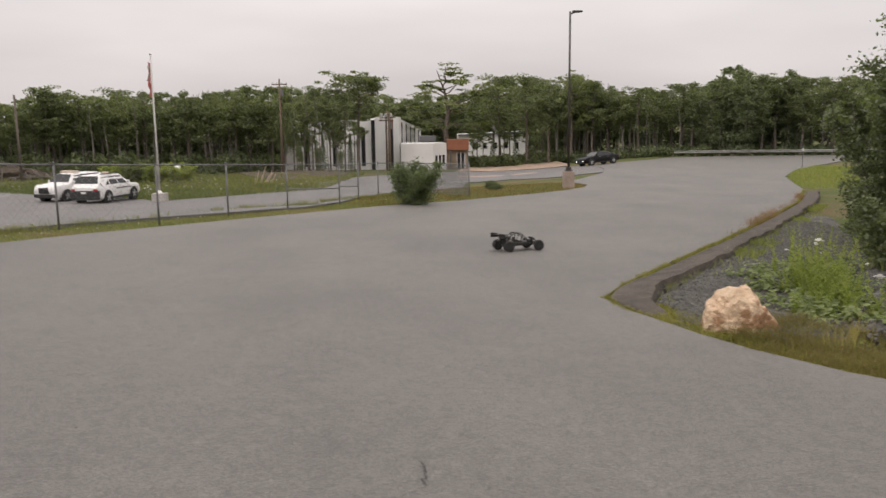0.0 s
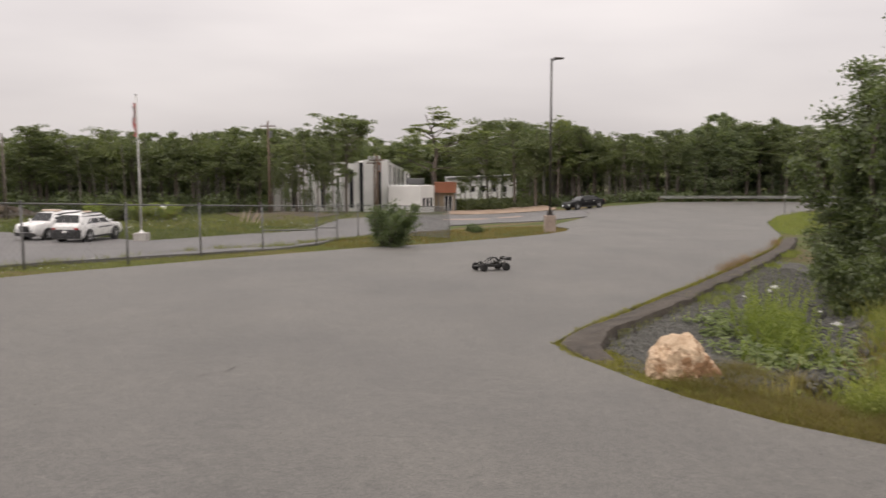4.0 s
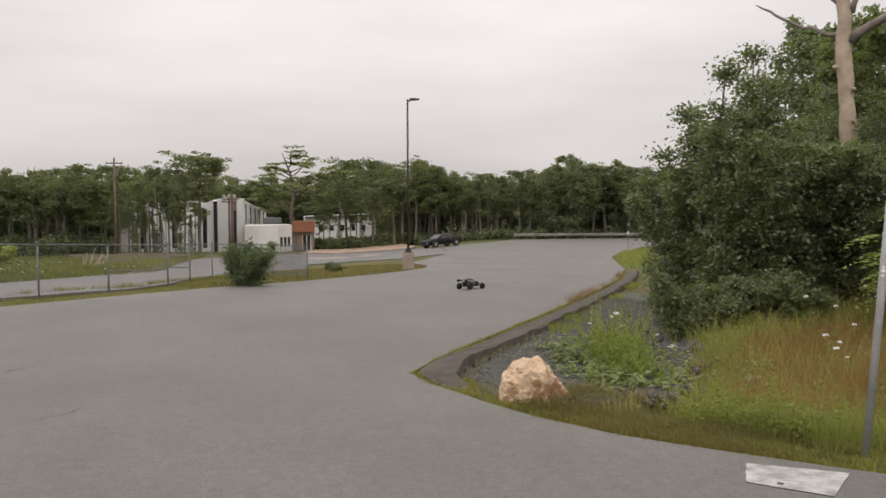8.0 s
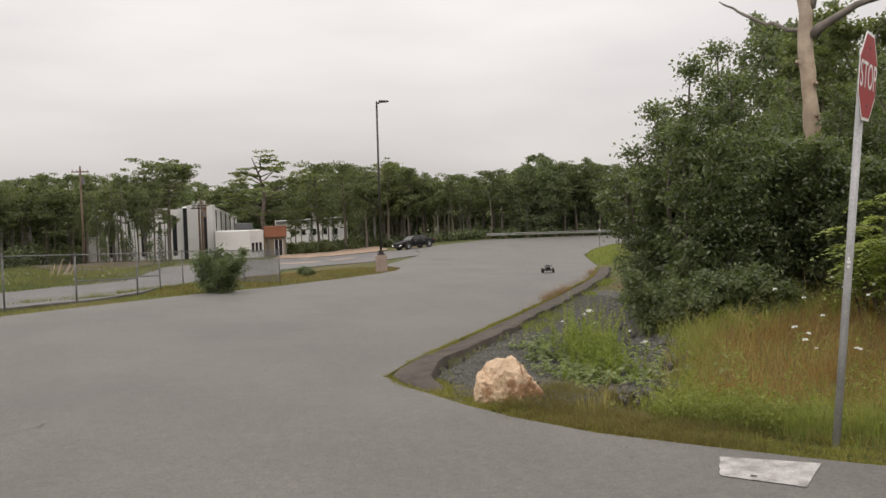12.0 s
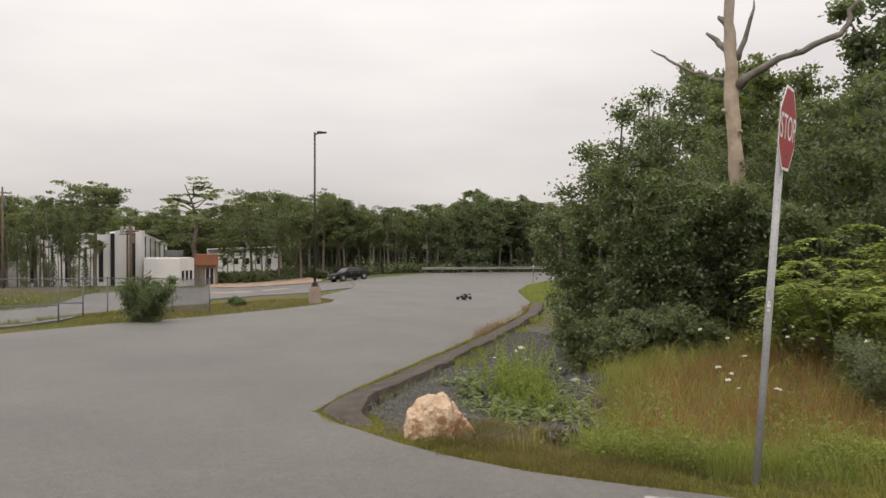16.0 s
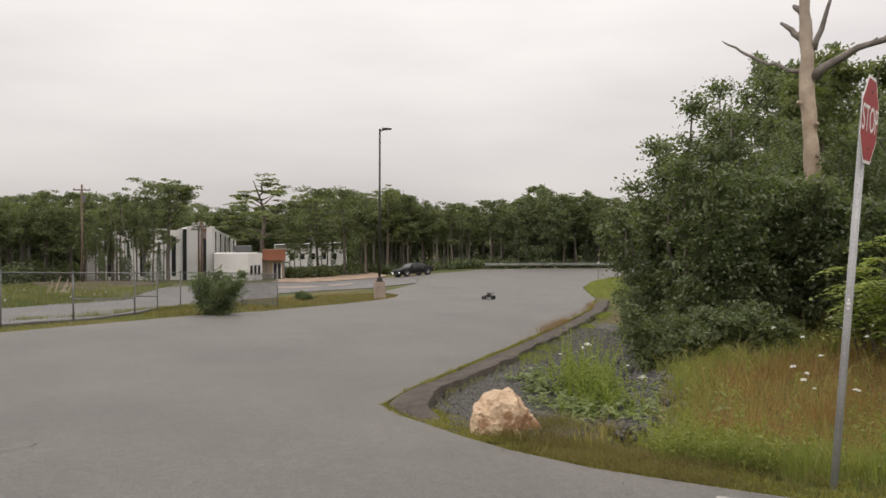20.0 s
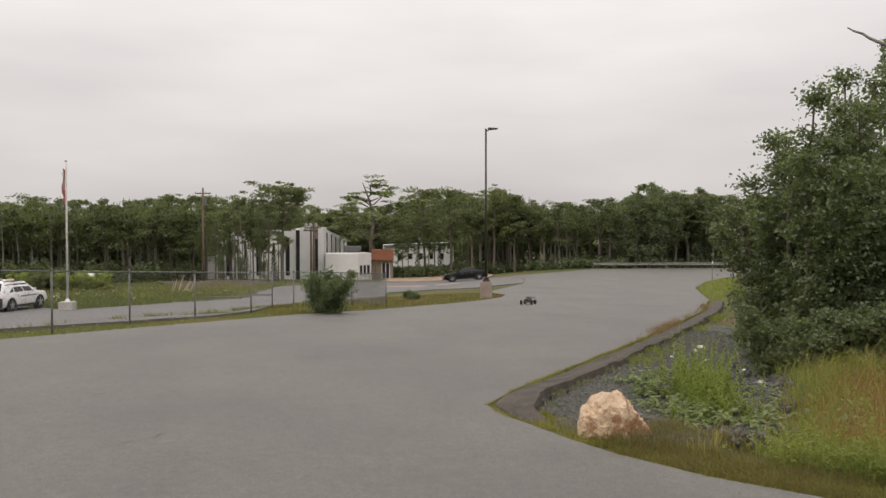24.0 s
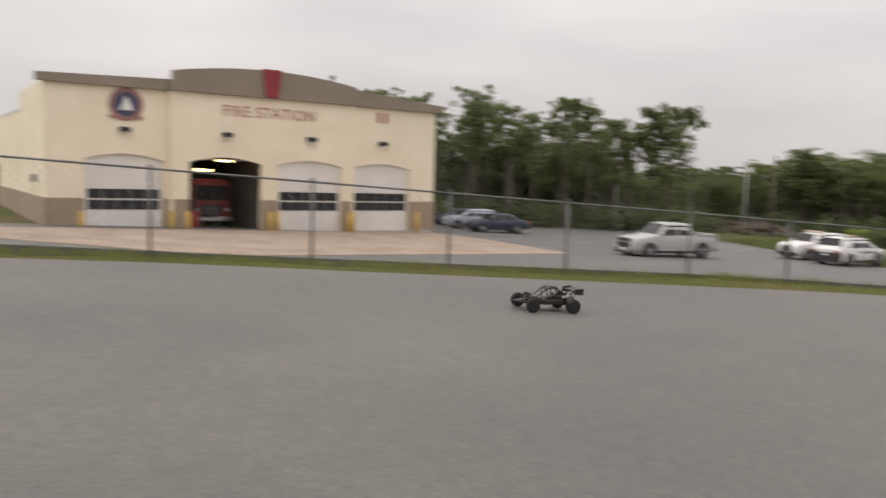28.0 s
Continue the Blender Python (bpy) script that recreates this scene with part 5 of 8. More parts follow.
# ---- vehicles: x forward, origin on the ground under the middle ----
def car_ring(x, w, zb, belt, zr):
    """Half of a car's cross-section, from the sill over the belt to the middle of the roof or bonnet."""
    k = min(1.0, max(0.0, (zr - belt) / 0.55))
    wr = w * (0.90 - 0.17 * k)
    low = belt - zb
    return [(0.55 * w, zb), (0.92 * w, zb + 0.03), (0.985 * w, zb + 0.25 * low), (w, zb + 0.58 * low), (0.985 * w, belt - 0.10), (0.95 * w, belt - 0.02),
            (wr + 0.4 * (0.95 * w - wr), belt + 0.62 * (zr - belt) * k), (wr, zr - 0.075 * k - 0.012), (0.88 * wr, zr - 0.025 * k - 0.004), (0.5 * wr, zr), (0.0, zr + 0.006)]


def car_shell(stations):
    bm = bmesh.new()
    rings = []
    for st in stations:
        half = car_ring(*st)
        rings.append([bm.verts.new((st[0], -y, z)) for y, z in half] + [bm.verts.new((st[0], y, z)) for y, z in reversed(half[:-1])])
    n = len(rings[0])
    for r, q in zip(rings, rings[1:]):
        for k in range(n):
            bm.faces.new((r[k], r[(k + 1) % n], q[(k + 1) % n], q[k])).smooth = True
    bm.faces.new(rings[0][::-1])
    bm.faces.new(rings[-1])
    bmesh.ops.recalc_face_normals(bm, faces=bm.faces)
    return bm


def pane(bm, corners, inset, lift, thick=0.006):
    c = sum((Vector(p) for p in corners), Vector()) / len(corners)
    n = (Vector(corners[1]) - Vector(corners[0])).cross(Vector(corners[2]) - Vector(corners[0])).normalized()
    a = [bm.verts.new(Vector(p) + (c - Vector(p)) * inset + n * lift) for p in corners]
    b = [bm.verts.new(Vector(p) + (c - Vector(p)) * inset + n * (lift - thick)) for p in corners]
    bm.faces.new(a)
    bm.faces.new(b[::-1])
    k = len(a)
    for i in range(k):
        bm.faces.new((a[i], b[i], b[(i + 1) % k], a[(i + 1) % k]))
    bmesh.ops.recalc_face_normals(bm, faces=bm.faces)


def glass_pane(name, corners, inset, parent, mat=None):
    bm = bmesh.new()
    pane(bm, corners, inset, 0.012)
    return part(name, bm, mat or M_CAR_GLASS, parent)


def wheel_part(parent, x, y, r, w, spokes=5, keyed=False):
    """One road wheel as tyre, rim and spokes, on a hub of its own."""
    side = 1 if y > 0 else -1
    bm = tube([(0, -w / 2, 0), (0, -w / 2 * 0.9, 0), (0, w / 2 * 0.9, 0), (0, w / 2, 0)], [r * 0.9, r, r, r * 0.9], 22)
    wheel = part("wheel", bm, M_TYRE, parent, "black tyre on an alloy rim", smooth=True)
    wheel.matrix_basis = pose(x, y, r)
    yo = side * (w / 2 + 0.004)
    part("rim", tube([(0, yo - side * 0.03, 0), (0, yo, 0)], [r * 0.66, r * 0.62], 20), M_PLASTIC if spokes else M_RIM, wheel)
    for k in range(spokes):
        a = k * 2 * math.pi / spokes
        sp = bmesh.new()
        add_box(sp, (-r * 0.09, min(yo, yo + side * 0.012), 0.04 * r), (r * 0.09, max(yo, yo + side * 0.012), r * 0.63), 0, Matrix.Rotation(a, 4, "Y"))
        part("spoke", sp, M_RIM, wheel)
    return wheel


def build_car(name, label, category, m, paint, L, W, H, r, axles, top, cabin, belt, wide, lights="off", group=""):
    car = empty(name, m)
    tagged(car, label, category, group)
    hw = W / 2
    fx, rx = L / 2, -L / 2
    secs = []
    for x, z in top:
        e = min(abs(x - fx), abs(x - rx))
        w = hw * (0.86 + 0.14 * sstep(0, 0.45, e))
        secs.append((x, w, 0.24 + 0.10 * (1 - sstep(0, 0.4, e)), z))
    fb, fr, rr, rb = cabin
    low = {x: (w, zb) for x, w, zb, z in secs}
    wide_at = lambda x: hw * (0.86 + 0.14 * sstep(0, 0.45, min(abs(x - fx), abs(x - rx))))
    roof = [(rb, belt + 0.01), (rr, H - 0.045), (rr + 0.25 * (fr - rr), H - 0.01), (rr + 0.65 * (fr - rr), H), (fr, H - 0.035), (fb, belt + 0.01)]
    line = sorted([(x, z, min(z, belt)) for x, z in top if x > fb + 0.05 or x < rb - 0.05] + [(x, z, belt) for x, z in roof])
    stations = [(x, wide_at(x), low[x][1] if x in low else 0.24, bl if z > bl + 0.02 else z - 0.01, z) for x, z, bl in line]
    part("body", car_shell(stations), paint, car)

    def skin(x, f):
        """A point on the glasshouse's side: f runs from the belt to the roof edge."""
        a, b = next(((p, q) for p, q in zip(stations, stations[1:]) if p[0] <= x <= q[0]), (stations[-2], stations[-1]))
        u = (x - a[0]) / (b[0] - a[0])
        ra, rb_ = car_ring(*a), car_ring(*b)
        mid = lambda k: tuple(ra[k][c] + (rb_[k][c] - ra[k][c]) * u for c in (0, 1))
        lo, hi = mid(5), mid(7)
        return lo[0] + (hi[0] - lo[0]) * f + 0.012 * math.sin(f * 3.14), lo[1] + (hi[1] - lo[1]) * f

    def across(name, x0, x1, f0, f1):
        xa, xb = x0 + (x1 - x0) * f0, x0 + (x1 - x0) * f1
        za, zb = belt + (H - 0.04 - belt) * f0, belt + (H - 0.04 - belt) * f1
        ya, yb = hw * (0.93 - 0.20 * f0) * 0.90, hw * (0.93 - 0.20 * f1) * 0.88
        q = [(xa, -ya, za), (xa, ya, za), (xb, yb, zb), (xb, -yb, zb)]
        glass_pane(name, q if x0 > x1 else q[::-1], 0.0, car)

    across("windscreen", fb, fr, 0.12, 0.94)
    across("rear_window", rb, rr, 0.22, 0.92)
    for s in (-1, 1):
        n = 3 if abs(fr - rr) > 1.9 else 2
        lo_f, lo_r = fb - 0.38 * (fb - fr), rb + 0.40 * (rr - rb)
        hi_f, hi_r = fr - 0.03, rr + 0.06
        for k in range(n):
            a, b = k / n + 0.018, (k + 1) / n - 0.018
            q = []
            for f, xf, xr in ((0.10, lo_f, lo_r), (0.93, hi_f, hi_r)):
                pair = []
                for u in (a, b):
                    xx = xf + (xr - xf) * u
                    yy, zz = skin(xx, f)
                    pair.append((xx, s * (yy + 0.006), zz))
                q += pair if f < 0.5 else pair[::-1]
            glass_pane("side_window", q if s > 0 else q[::-1], 0.0, car)
        part("mirror", box((fb - 0.35, s * (hw + 0.02) - 0.07, belt + 0.02), (fb - 0.2, s * (hw + 0.02) + 0.09, belt + 0.17), 0.03), paint, car)
        part("sill", box((axles[1] + r + 0.1, s * hw * 0.955 - 0.015, 0.24), (axles[0] - r - 0.1, s * hw * 0.955 + 0.015, 0.36), 0.01), M_PLASTIC, car)
        for k in range(2):
            xd = (axles[0] - r - 0.12) - (axles[0] - axles[1] - 2 * r - 0.1) * (0.5 * k)
            part("door_handle", box((xd - 0.75, s * hw * 0.995 - 0.012, belt - 0.16), (xd - 0.58, s * hw * 0.995 + 0.012, belt - 0.12), 0.004), M_CHROME, car)
            part("door_seam", box((xd - 0.012, s * hw * 0.992 - 0.004, 0.40), (xd + 0.0, s * hw * 0.992 + 0.004, belt - 0.06)), M_PLASTIC, car)
    wheels = []
    for x in axles:
        for s in (-1, 1):
            part("wheel_arch", tube([(x, s * (hw - 0.22), r), (x, s * (hw + 0.006), r)], r * 1.16, 22), M_PLASTIC, car)
            wheels.append(wheel_part(car, x, s * (hw - 0.085), r, 0.22))
    part("front_bumper", box((fx - 0.10, -hw * 0.84, 0.30), (fx + 0.05, hw * 0.84, 0.52), 0.04), M_PLASTIC if lights != "chrome" else M_CHROME, car)
    part("rear_bumper", box((rx - 0.05, -hw * 0.84, 0.32), (rx + 0.10, hw * 0.84, 0.55), 0.04), M_PLASTIC if lights != "chrome" else M_CHROME, car)
    zfront = max(0.6, min(z for x, z in top if x > fx - 0.3))
    part("grille", box((fx - 0.06, -hw * 0.42, 0.54), (fx + 0.03, hw * 0.42, zfront - 0.10), 0.015), M_PLASTIC, car)
    for s in (-1, 1):
        part("headlight", box((fx - 0.16, s * hw * 0.64 - 0.17, zfront - 0.24), (fx + 0.012, s * hw * 0.64 + 0.17, zfront - 0.08), 0.03), M_HEADLIGHT_ON if lights == "on" else M_LAMP_GLASS, car)
        part("tail_light", box((rx - 0.014, s * hw * 0.74 - 0.12, 0.68), (rx + 0.14, s * hw * 0.74 + 0.12, 0.90), 0.02), M_TAIL, car)
    part("number_plate", box((rx - 0.065, -0.15, 0.62), (rx - 0.055, 0.15, 0.74)), M_SIGN_WHITE, car)
    return car, wheels


def heading(dx, dy):
    return math.degrees(math.atan2(dy, dx))


def yard_pose(x, y, dx, dy):
    return pose(x, y, ground_z(x, y) + 0.03, 0, 0, heading(dx, dy))


def build_pickup():
    m = yard_pose(-26.75, 38.75, -0.30, -0.954)
    L, W, H = 5.75, 2.0, 1.92
    top = [(-2.87, 1.18), (-2.7, 1.22), (-1.0, 1.22), (-0.9, 1.20), (1.05, 1.20), (1.25, 1.19), (2.3, 1.12), (2.72, 1.02), (2.87, 0.86)]
    car, w = build_car("pickup_truck", "silver crew cab pickup truck parked on the yard", "truck", m, M_SILVER, L, W, H, 0.40, (1.85, -1.72), top, (1.38, 0.66, -0.98, -1.14), 1.20, (0.93, 0.78), lights="chrome")
    part("bed_floor", box((-2.74, -0.80, 1.20), (-1.22, 0.80, 1.245)), M_PLASTIC, car)
    for s in (-1, 1):
        part("bed_rail", box((-2.82, s * 0.88 - 0.07, 1.20), (-1.22, s * 0.88 + 0.07, 1.31), 0.02), M_SILVER, car)
        part("running_board", box((-0.9, s * 0.98 - 0.05, 0.38), (1.2, s * 0.98 + 0.06, 0.45), 0.01), M_CHROME, car)
    part("tailgate", box((-2.90, -0.82, 0.66), (-2.82, 0.82, 1.30), 0.02), M_SILVER, car)
    part("grille_surround", box((2.80, -0.66, 0.60), (2.885, 0.66, 1.08), 0.03), M_RIM, car, "bright grille surround")
    for s in (-1, 1):
        for z0, z1 in ((0.62, 0.81), (0.85, 1.04)):
            part("grille_opening", box((2.80, s * 0.33 - 0.29, z0), (2.90, s * 0.33 + 0.29, z1), 0.015), M_PLASTIC, car)
    part("lower_valance", box((2.70, -0.86, 0.22), (2.915, 0.86, 0.38), 0.03), M_PLASTIC, car)
    part("number_bar", box((2.925, -0.16, 0.40), (2.94, 0.16, 0.50)), M_SIGN_WHITE, car)


build_pickup()
SUV_TOP = [(-2.31, 0.95), (-2.2, 1.04), (-1.2, 1.06), (0.6, 1.06), (1.0, 1.05), (1.9, 0.98), (2.2, 0.86), (2.31, 0.72)]
car, _ = build_car("suv", "white estate SUV with dark lower trim, parked nose away", "car", yard_pose(-20.75, 48.35, 0.17, 0.985), M_CAR_WHITE, 4.62, 1.86, 1.68, 0.37, (1.35, -1.35), SUV_TOP,
                   (1.05, 0.35, -1.75, -2.15), 1.05, (0.93, 0.74), group="parked SUVs")
part("rear_trim", box((-2.37, -0.90, 0.28), (-2.12, 0.90, 0.80), 0.05), M_PLASTIC, car)
part("light_bar", box((-0.2, -0.22, 1.68), (0.0, 0.22, 1.76), 0.03), M_AMBER, car, "orange roof beacon bar")
part("roof_rail", box((-1.6, -0.66, 1.66), (0.2, -0.61, 1.72), 0.01), M_PLASTIC, car)
part("roof_rail", box((-1.6, 0.61, 1.66), (0.2, 0.66, 1.72), 0.01), M_PLASTIC, car)
part("side_stripe", box((-0.5, -0.936, 0.78), (1.0, -0.928, 0.86)), M_GREY_METAL, car)
BOX_TOP = [(-2.2, 0.98), (-2.1, 1.06), (-1.1, 1.08), (0.7, 1.08), (1.0, 1.08), (1.95, 1.04), (2.12, 0.95), (2.2, 0.80)]
car, _ = build_car("suv", "white boxy SUV with an orange light bar, parked nose out", "car", yard_pose(-23.6, 49.9, -0.32, -0.947), M_CAR_WHITE, 4.4, 1.8, 1.68, 0.36, (1.3, -1.32), BOX_TOP,
                   (1.05, 0.55, -1.85, -2.12), 1.08, (0.95, 0.82), group="parked SUVs")
part("light_bar", box((-0.1, -0.6, 1.69), (0.2, 0.6, 1.80), 0.03), M_AMBER, car, "orange roof beacon bar")
for k in range(7):
    part("grille_slot", box((2.20, -0.36 + 0.105 * k, 0.62), (2.245, -0.30 + 0.105 * k, 0.90), 0.008), M_PLASTIC, car)
SEDAN_TOP = [(-2.3, 0.72), (-2.2, 0.92), (-1.5, 0.98), (0.8, 0.95), (1.1, 0.93), (1.9, 0.84), (2.18, 0.72), (2.3, 0.60)]
car, _ = build_car("sedan", "navy blue sedan parked beside the station", "car", yard_pose(-43.9, 41.9, -0.42, -0.907), M_NAVY, 4.6, 1.78, 1.45, 0.33, (1.4, -1.3), SEDAN_TOP,
                   (1.15, 0.35, -0.9, -1.65), 0.95, (0.92, 0.70), group="cars beside the station")
car, _ = build_car("hatchback", "silver blue hatchback parked beside the station", "car", yard_pose(-47.6, 42.6, -0.42, -0.907), M_SILVER_BLUE, 4.4, 1.78, 1.58, 0.33, (1.35, -1.3), SUV_TOP,
                   (1.25, 0.35, -1.6, -2.0), 1.0, (0.92, 0.72), group="cars beside the station")
car, _ = build_car("sedan", "grey sedan parked beside the station wall", "car", yard_pose(-51.6, 44.7, -0.42, -0.907), M_NAVY, 4.6, 1.78, 1.45, 0.33, (1.4, -1.3), SEDAN_TOP,
                   (1.15, 0.35, -0.9, -1.65), 0.95, (0.92, 0.70), group="cars beside the station")
BLACK_TOP = [(-2.45, 0.78), (-2.35, 0.96), (-1.6, 1.02), (0.8, 0.98), (1.1, 0.97), (2.1, 0.90), (2.35, 0.78), (2.45, 0.62)]
BLACK_CAR, BLACK_WHEELS = build_car("moving_sedan", "glossy black sedan with lit headlights on the driveway", "car", pose(16.8, 90.2, -3), M_BLACK_PAINT, 4.9, 1.88, 1.47, 0.35, (1.5, -1.5), BLACK_TOP,
                                    (1.1, 0.35, -1.0, -1.95), 0.98, (0.93, 0.72), lights="on")

# ---- the radio-controlled buggy ----
BUGGY_R = 0.088


def build_buggy():
    b = empty("rc_buggy")
    tagged(b, "black large-scale radio-controlled buggy with a rear wing", "toy car")
    part("chassis", prism([(-0.30, 0.075), (0.30, 0.085), (0.36, 0.11), (0.36, 0.12), (-0.30, 0.10)], -0.085, 0.085, 0.006), M_BLACK_FRAME, b)
    part("side_tank", box((-0.16, 0.087, 0.085), (0.14, 0.135, 0.15), 0.015), M_BLACK_FRAME, b)
    part("side_tank", box((-0.16, -0.135, 0.085), (0.14, -0.087, 0.15), 0.015), M_BLACK_FRAME, b)
    part("nose", prism([(0.08, 0.11), (0.40, 0.105), (0.42, 0.118), (0.33, 0.135), (0.16, 0.155), (0.08, 0.155)], -0.045, 0.045, 0.008), M_BUGGY_CAMO, b, "dull patterned nose panel")
    part("shock_tower", box((0.25, -0.075, 0.12), (0.262, 0.075, 0.215), 0.004), M_BLACK_FRAME, b)
    part("shock_tower", box((-0.252, -0.08, 0.12), (-0.24, 0.08, 0.225), 0.004), M_BLACK_FRAME, b)
    part("engine", box((-0.25, -0.06, 0.10), (-0.12, 0.06, 0.195), 0.02), M_BUGGY_CAMO, b)
    part("air_filter", tube([(-0.19, -0.02, 0.19), (-0.19, -0.02, 0.245)], [0.035, 0.03], 10), M_BLACK_FRAME, b)
    part("pull_starter", tube([(-0.17, -0.06, 0.145), (-0.17, -0.085, 0.145)], 0.042, 12), M_BUGGY_SILVER, b)
    part("side_panel", prism([(-0.26, 0.09), (0.22, 0.09), (0.18, 0.125), (0.05, 0.135), (-0.12, 0.14), (-0.26, 0.13)], -0.088, 0.088, 0.01), M_BLACK_FRAME, b)
    part("exhaust", tube([(-0.18, 0.065, 0.17), (-0.26, 0.09, 0.19), (-0.33, 0.08, 0.18)], [0.02, 0.028, 0.022], 8), M_BUGGY_SILVER, b)
    part("seat_panel", prism([(-0.08, 0.12), (0.09, 0.12), (0.03, 0.165), (-0.05, 0.185), (-0.085, 0.23)], -0.05, 0.05, 0.01), M_BUGGY_CAMO, b)
    part("steering_servo", box((0.17, -0.035, 0.15), (0.23, 0.03, 0.185), 0.006), M_BUGGY_SILVER, b)
    for s in (-1, 1):
        y = s * 0.085
        part("cage_tube", tube([(0.20, s * 0.055, 0.145), (0.05, s * 0.070, 0.272), (-0.08, s * 0.070, 0.300), (-0.13, s * 0.068, 0.27), (-0.29, s * 0.055, 0.17)], 0.008, 6), M_BLACK_FRAME, b)
        part("cage_tube", tube([(-0.08, s * 0.070, 0.300), (-0.11, y, 0.12)], 0.008, 6), M_BLACK_FRAME, b)
        part("cage_tube", tube([(0.05, s * 0.070, 0.272), (0.02, y, 0.12)], 0.007, 6), M_BLACK_FRAME, b)
        # silver tubes on the dark cage: painted glints along the roof edge
        part("roof_edge_glint", tube([(0.04, s * 0.05, 0.28), (-0.08, s * 0.05, 0.30)], 0.007, 5), M_BUGGY_SILVER, b)
        for x, tx in ((0.29, 0.27), (-0.27, -0.24)):
            part("suspension_arm", tube([(x - 0.04, s * 0.06, 0.095), (x, s * 0.20, 0.088)], 0.009, 5), M_BLACK_FRAME, b)
            part("suspension_arm", tube([(x + 0.04, s * 0.06, 0.095), (x, s * 0.20, 0.088)], 0.009, 5), M_BLACK_FRAME, b)
            part("shock", tube([(tx, s * 0.07, 0.20), (x, s * 0.155, 0.10)], [0.015, 0.010], 8), M_BUGGY_CAMO, b)
        part("wing_strut", tube([(-0.27, s * 0.05, 0.18), (-0.34, s * 0.07, 0.265)], 0.009, 5), M_BLACK_FRAME, b)
        part("wing_end", prism([(-0.43, 0.225), (-0.29, 0.228), (-0.30, 0.292), (-0.42, 0.305)], s * 0.155 - 0.004, s * 0.155 + 0.004), M_BLACK_FRAME, b)
    part("cross_bar", tube([(-0.08, -0.075, 0.295), (-0.08, 0.075, 0.295)], 0.009, 6), M_BLACK_FRAME, b)
    part("cross_bar", tube([(0.04, -0.075, 0.275), (0.04, 0.075, 0.275)], 0.009, 6), M_BLACK_FRAME, b)
    part("roof_panel", box((-0.085, -0.07, 0.303), (0.04, 0.07, 0.309), 0.002), M_BUGGY_CAMO, b)
    part("wing", prism([(-0.44, 0.283), (-0.38, 0.270), (-0.29, 0.266), (-0.29, 0.274), (-0.38, 0.280), (-0.44, 0.295)], -0.15, 0.15), M_BUGGY_CAMO, b, "dark rear wing")
    part("front_bumper", tube([(0.36, -0.09, 0.10), (0.43, -0.04, 0.11), (0.43, 0.04, 0.11), (0.36, 0.09, 0.10)], 0.012, 6), M_BLACK_FRAME, b)
    wheels = []
    for x, w in ((0.29, 0.07), (-0.27, 0.09)):
        for s in (-1, 1):
            bm = tube([(0, -w / 2, 0), (0, -w / 2 * 0.8, 0), (0, w / 2 * 0.8, 0), (0, w / 2, 0)], [BUGGY_R * 0.82, BUGGY_R - 0.004, BUGGY_R - 0.004, BUGGY_R * 0.82], 20)
            for k in range(20):
                for o in (-0.25, 0.25):
                    a = (k + (0.5 if o > 0 else 0)) * 2 * math.pi / 20
                    add_box(bm, (-0.006, o * w - w * 0.17, BUGGY_R - 0.008), (0.006, o * w + w * 0.17, BUGGY_R), 0, Matrix.Rotation(a, 4, "Y"))
            wh = part("wheel", bm, M_TYRE, b, "knobbly black tyre")
            wh.matrix_basis = pose(x, s * (0.222 if x > 0 else 0.212), BUGGY_R)
            yo = s * (w / 2)
            part("rim", tube([(0, yo - s * 0.02, 0), (0, yo + s * 0.002, 0)], BUGGY_R * 0.6, 16), M_BLACK_FRAME, wh)
            for k in range(6):
                sp = bmesh.new()
                add_box(sp, (-0.006, min(yo, yo + s * 0.006), 0.012), (0.006, max(yo, yo + s * 0.006), BUGGY_R * 0.58), 0, Matrix.Rotation(k * math.pi / 3, 4, "Y"))
                part("spoke", sp, M_BLACK_FRAME, wh)
            wheels.append(wh)
    return b, wheels


BUGGY, BUGGY_WHEELS = build_buggy()
BUGGY.scale = (1.06, 1.06, 1.06)

# ---- trees ----
def limb(bm, start, way, length, r, rng, bend=0.25, sides=5, steps=4):
    """A crooked limb; gives its points back."""
    pts = [Vector(start)]
    d = Vector(way).normalized()
    for i in range(steps):
        d = (d + Vector((rng.gauss(0, bend), rng.gauss(0, bend), rng.gauss(0.04, bend)))).normalized()
        pts.append(pts[-1] + d * length / steps)
    add_tube(bm, pts, [r * (1 - 0.8 * i / steps) for i in range(steps + 1)], sides, False)
    return pts


def clump(nrng, centre, radius, flat, n):
    """Points for leaves round a twig's end, thinner at the rim."""
    p = nrng.normal(size=(n, 3))
    p /= np.linalg.norm(p, axis=1)[:, None]
    p *= (nrng.random((n, 1)) ** 0.45) * radius
    p[:, 2] *= flat
    return p + np.array(centre)


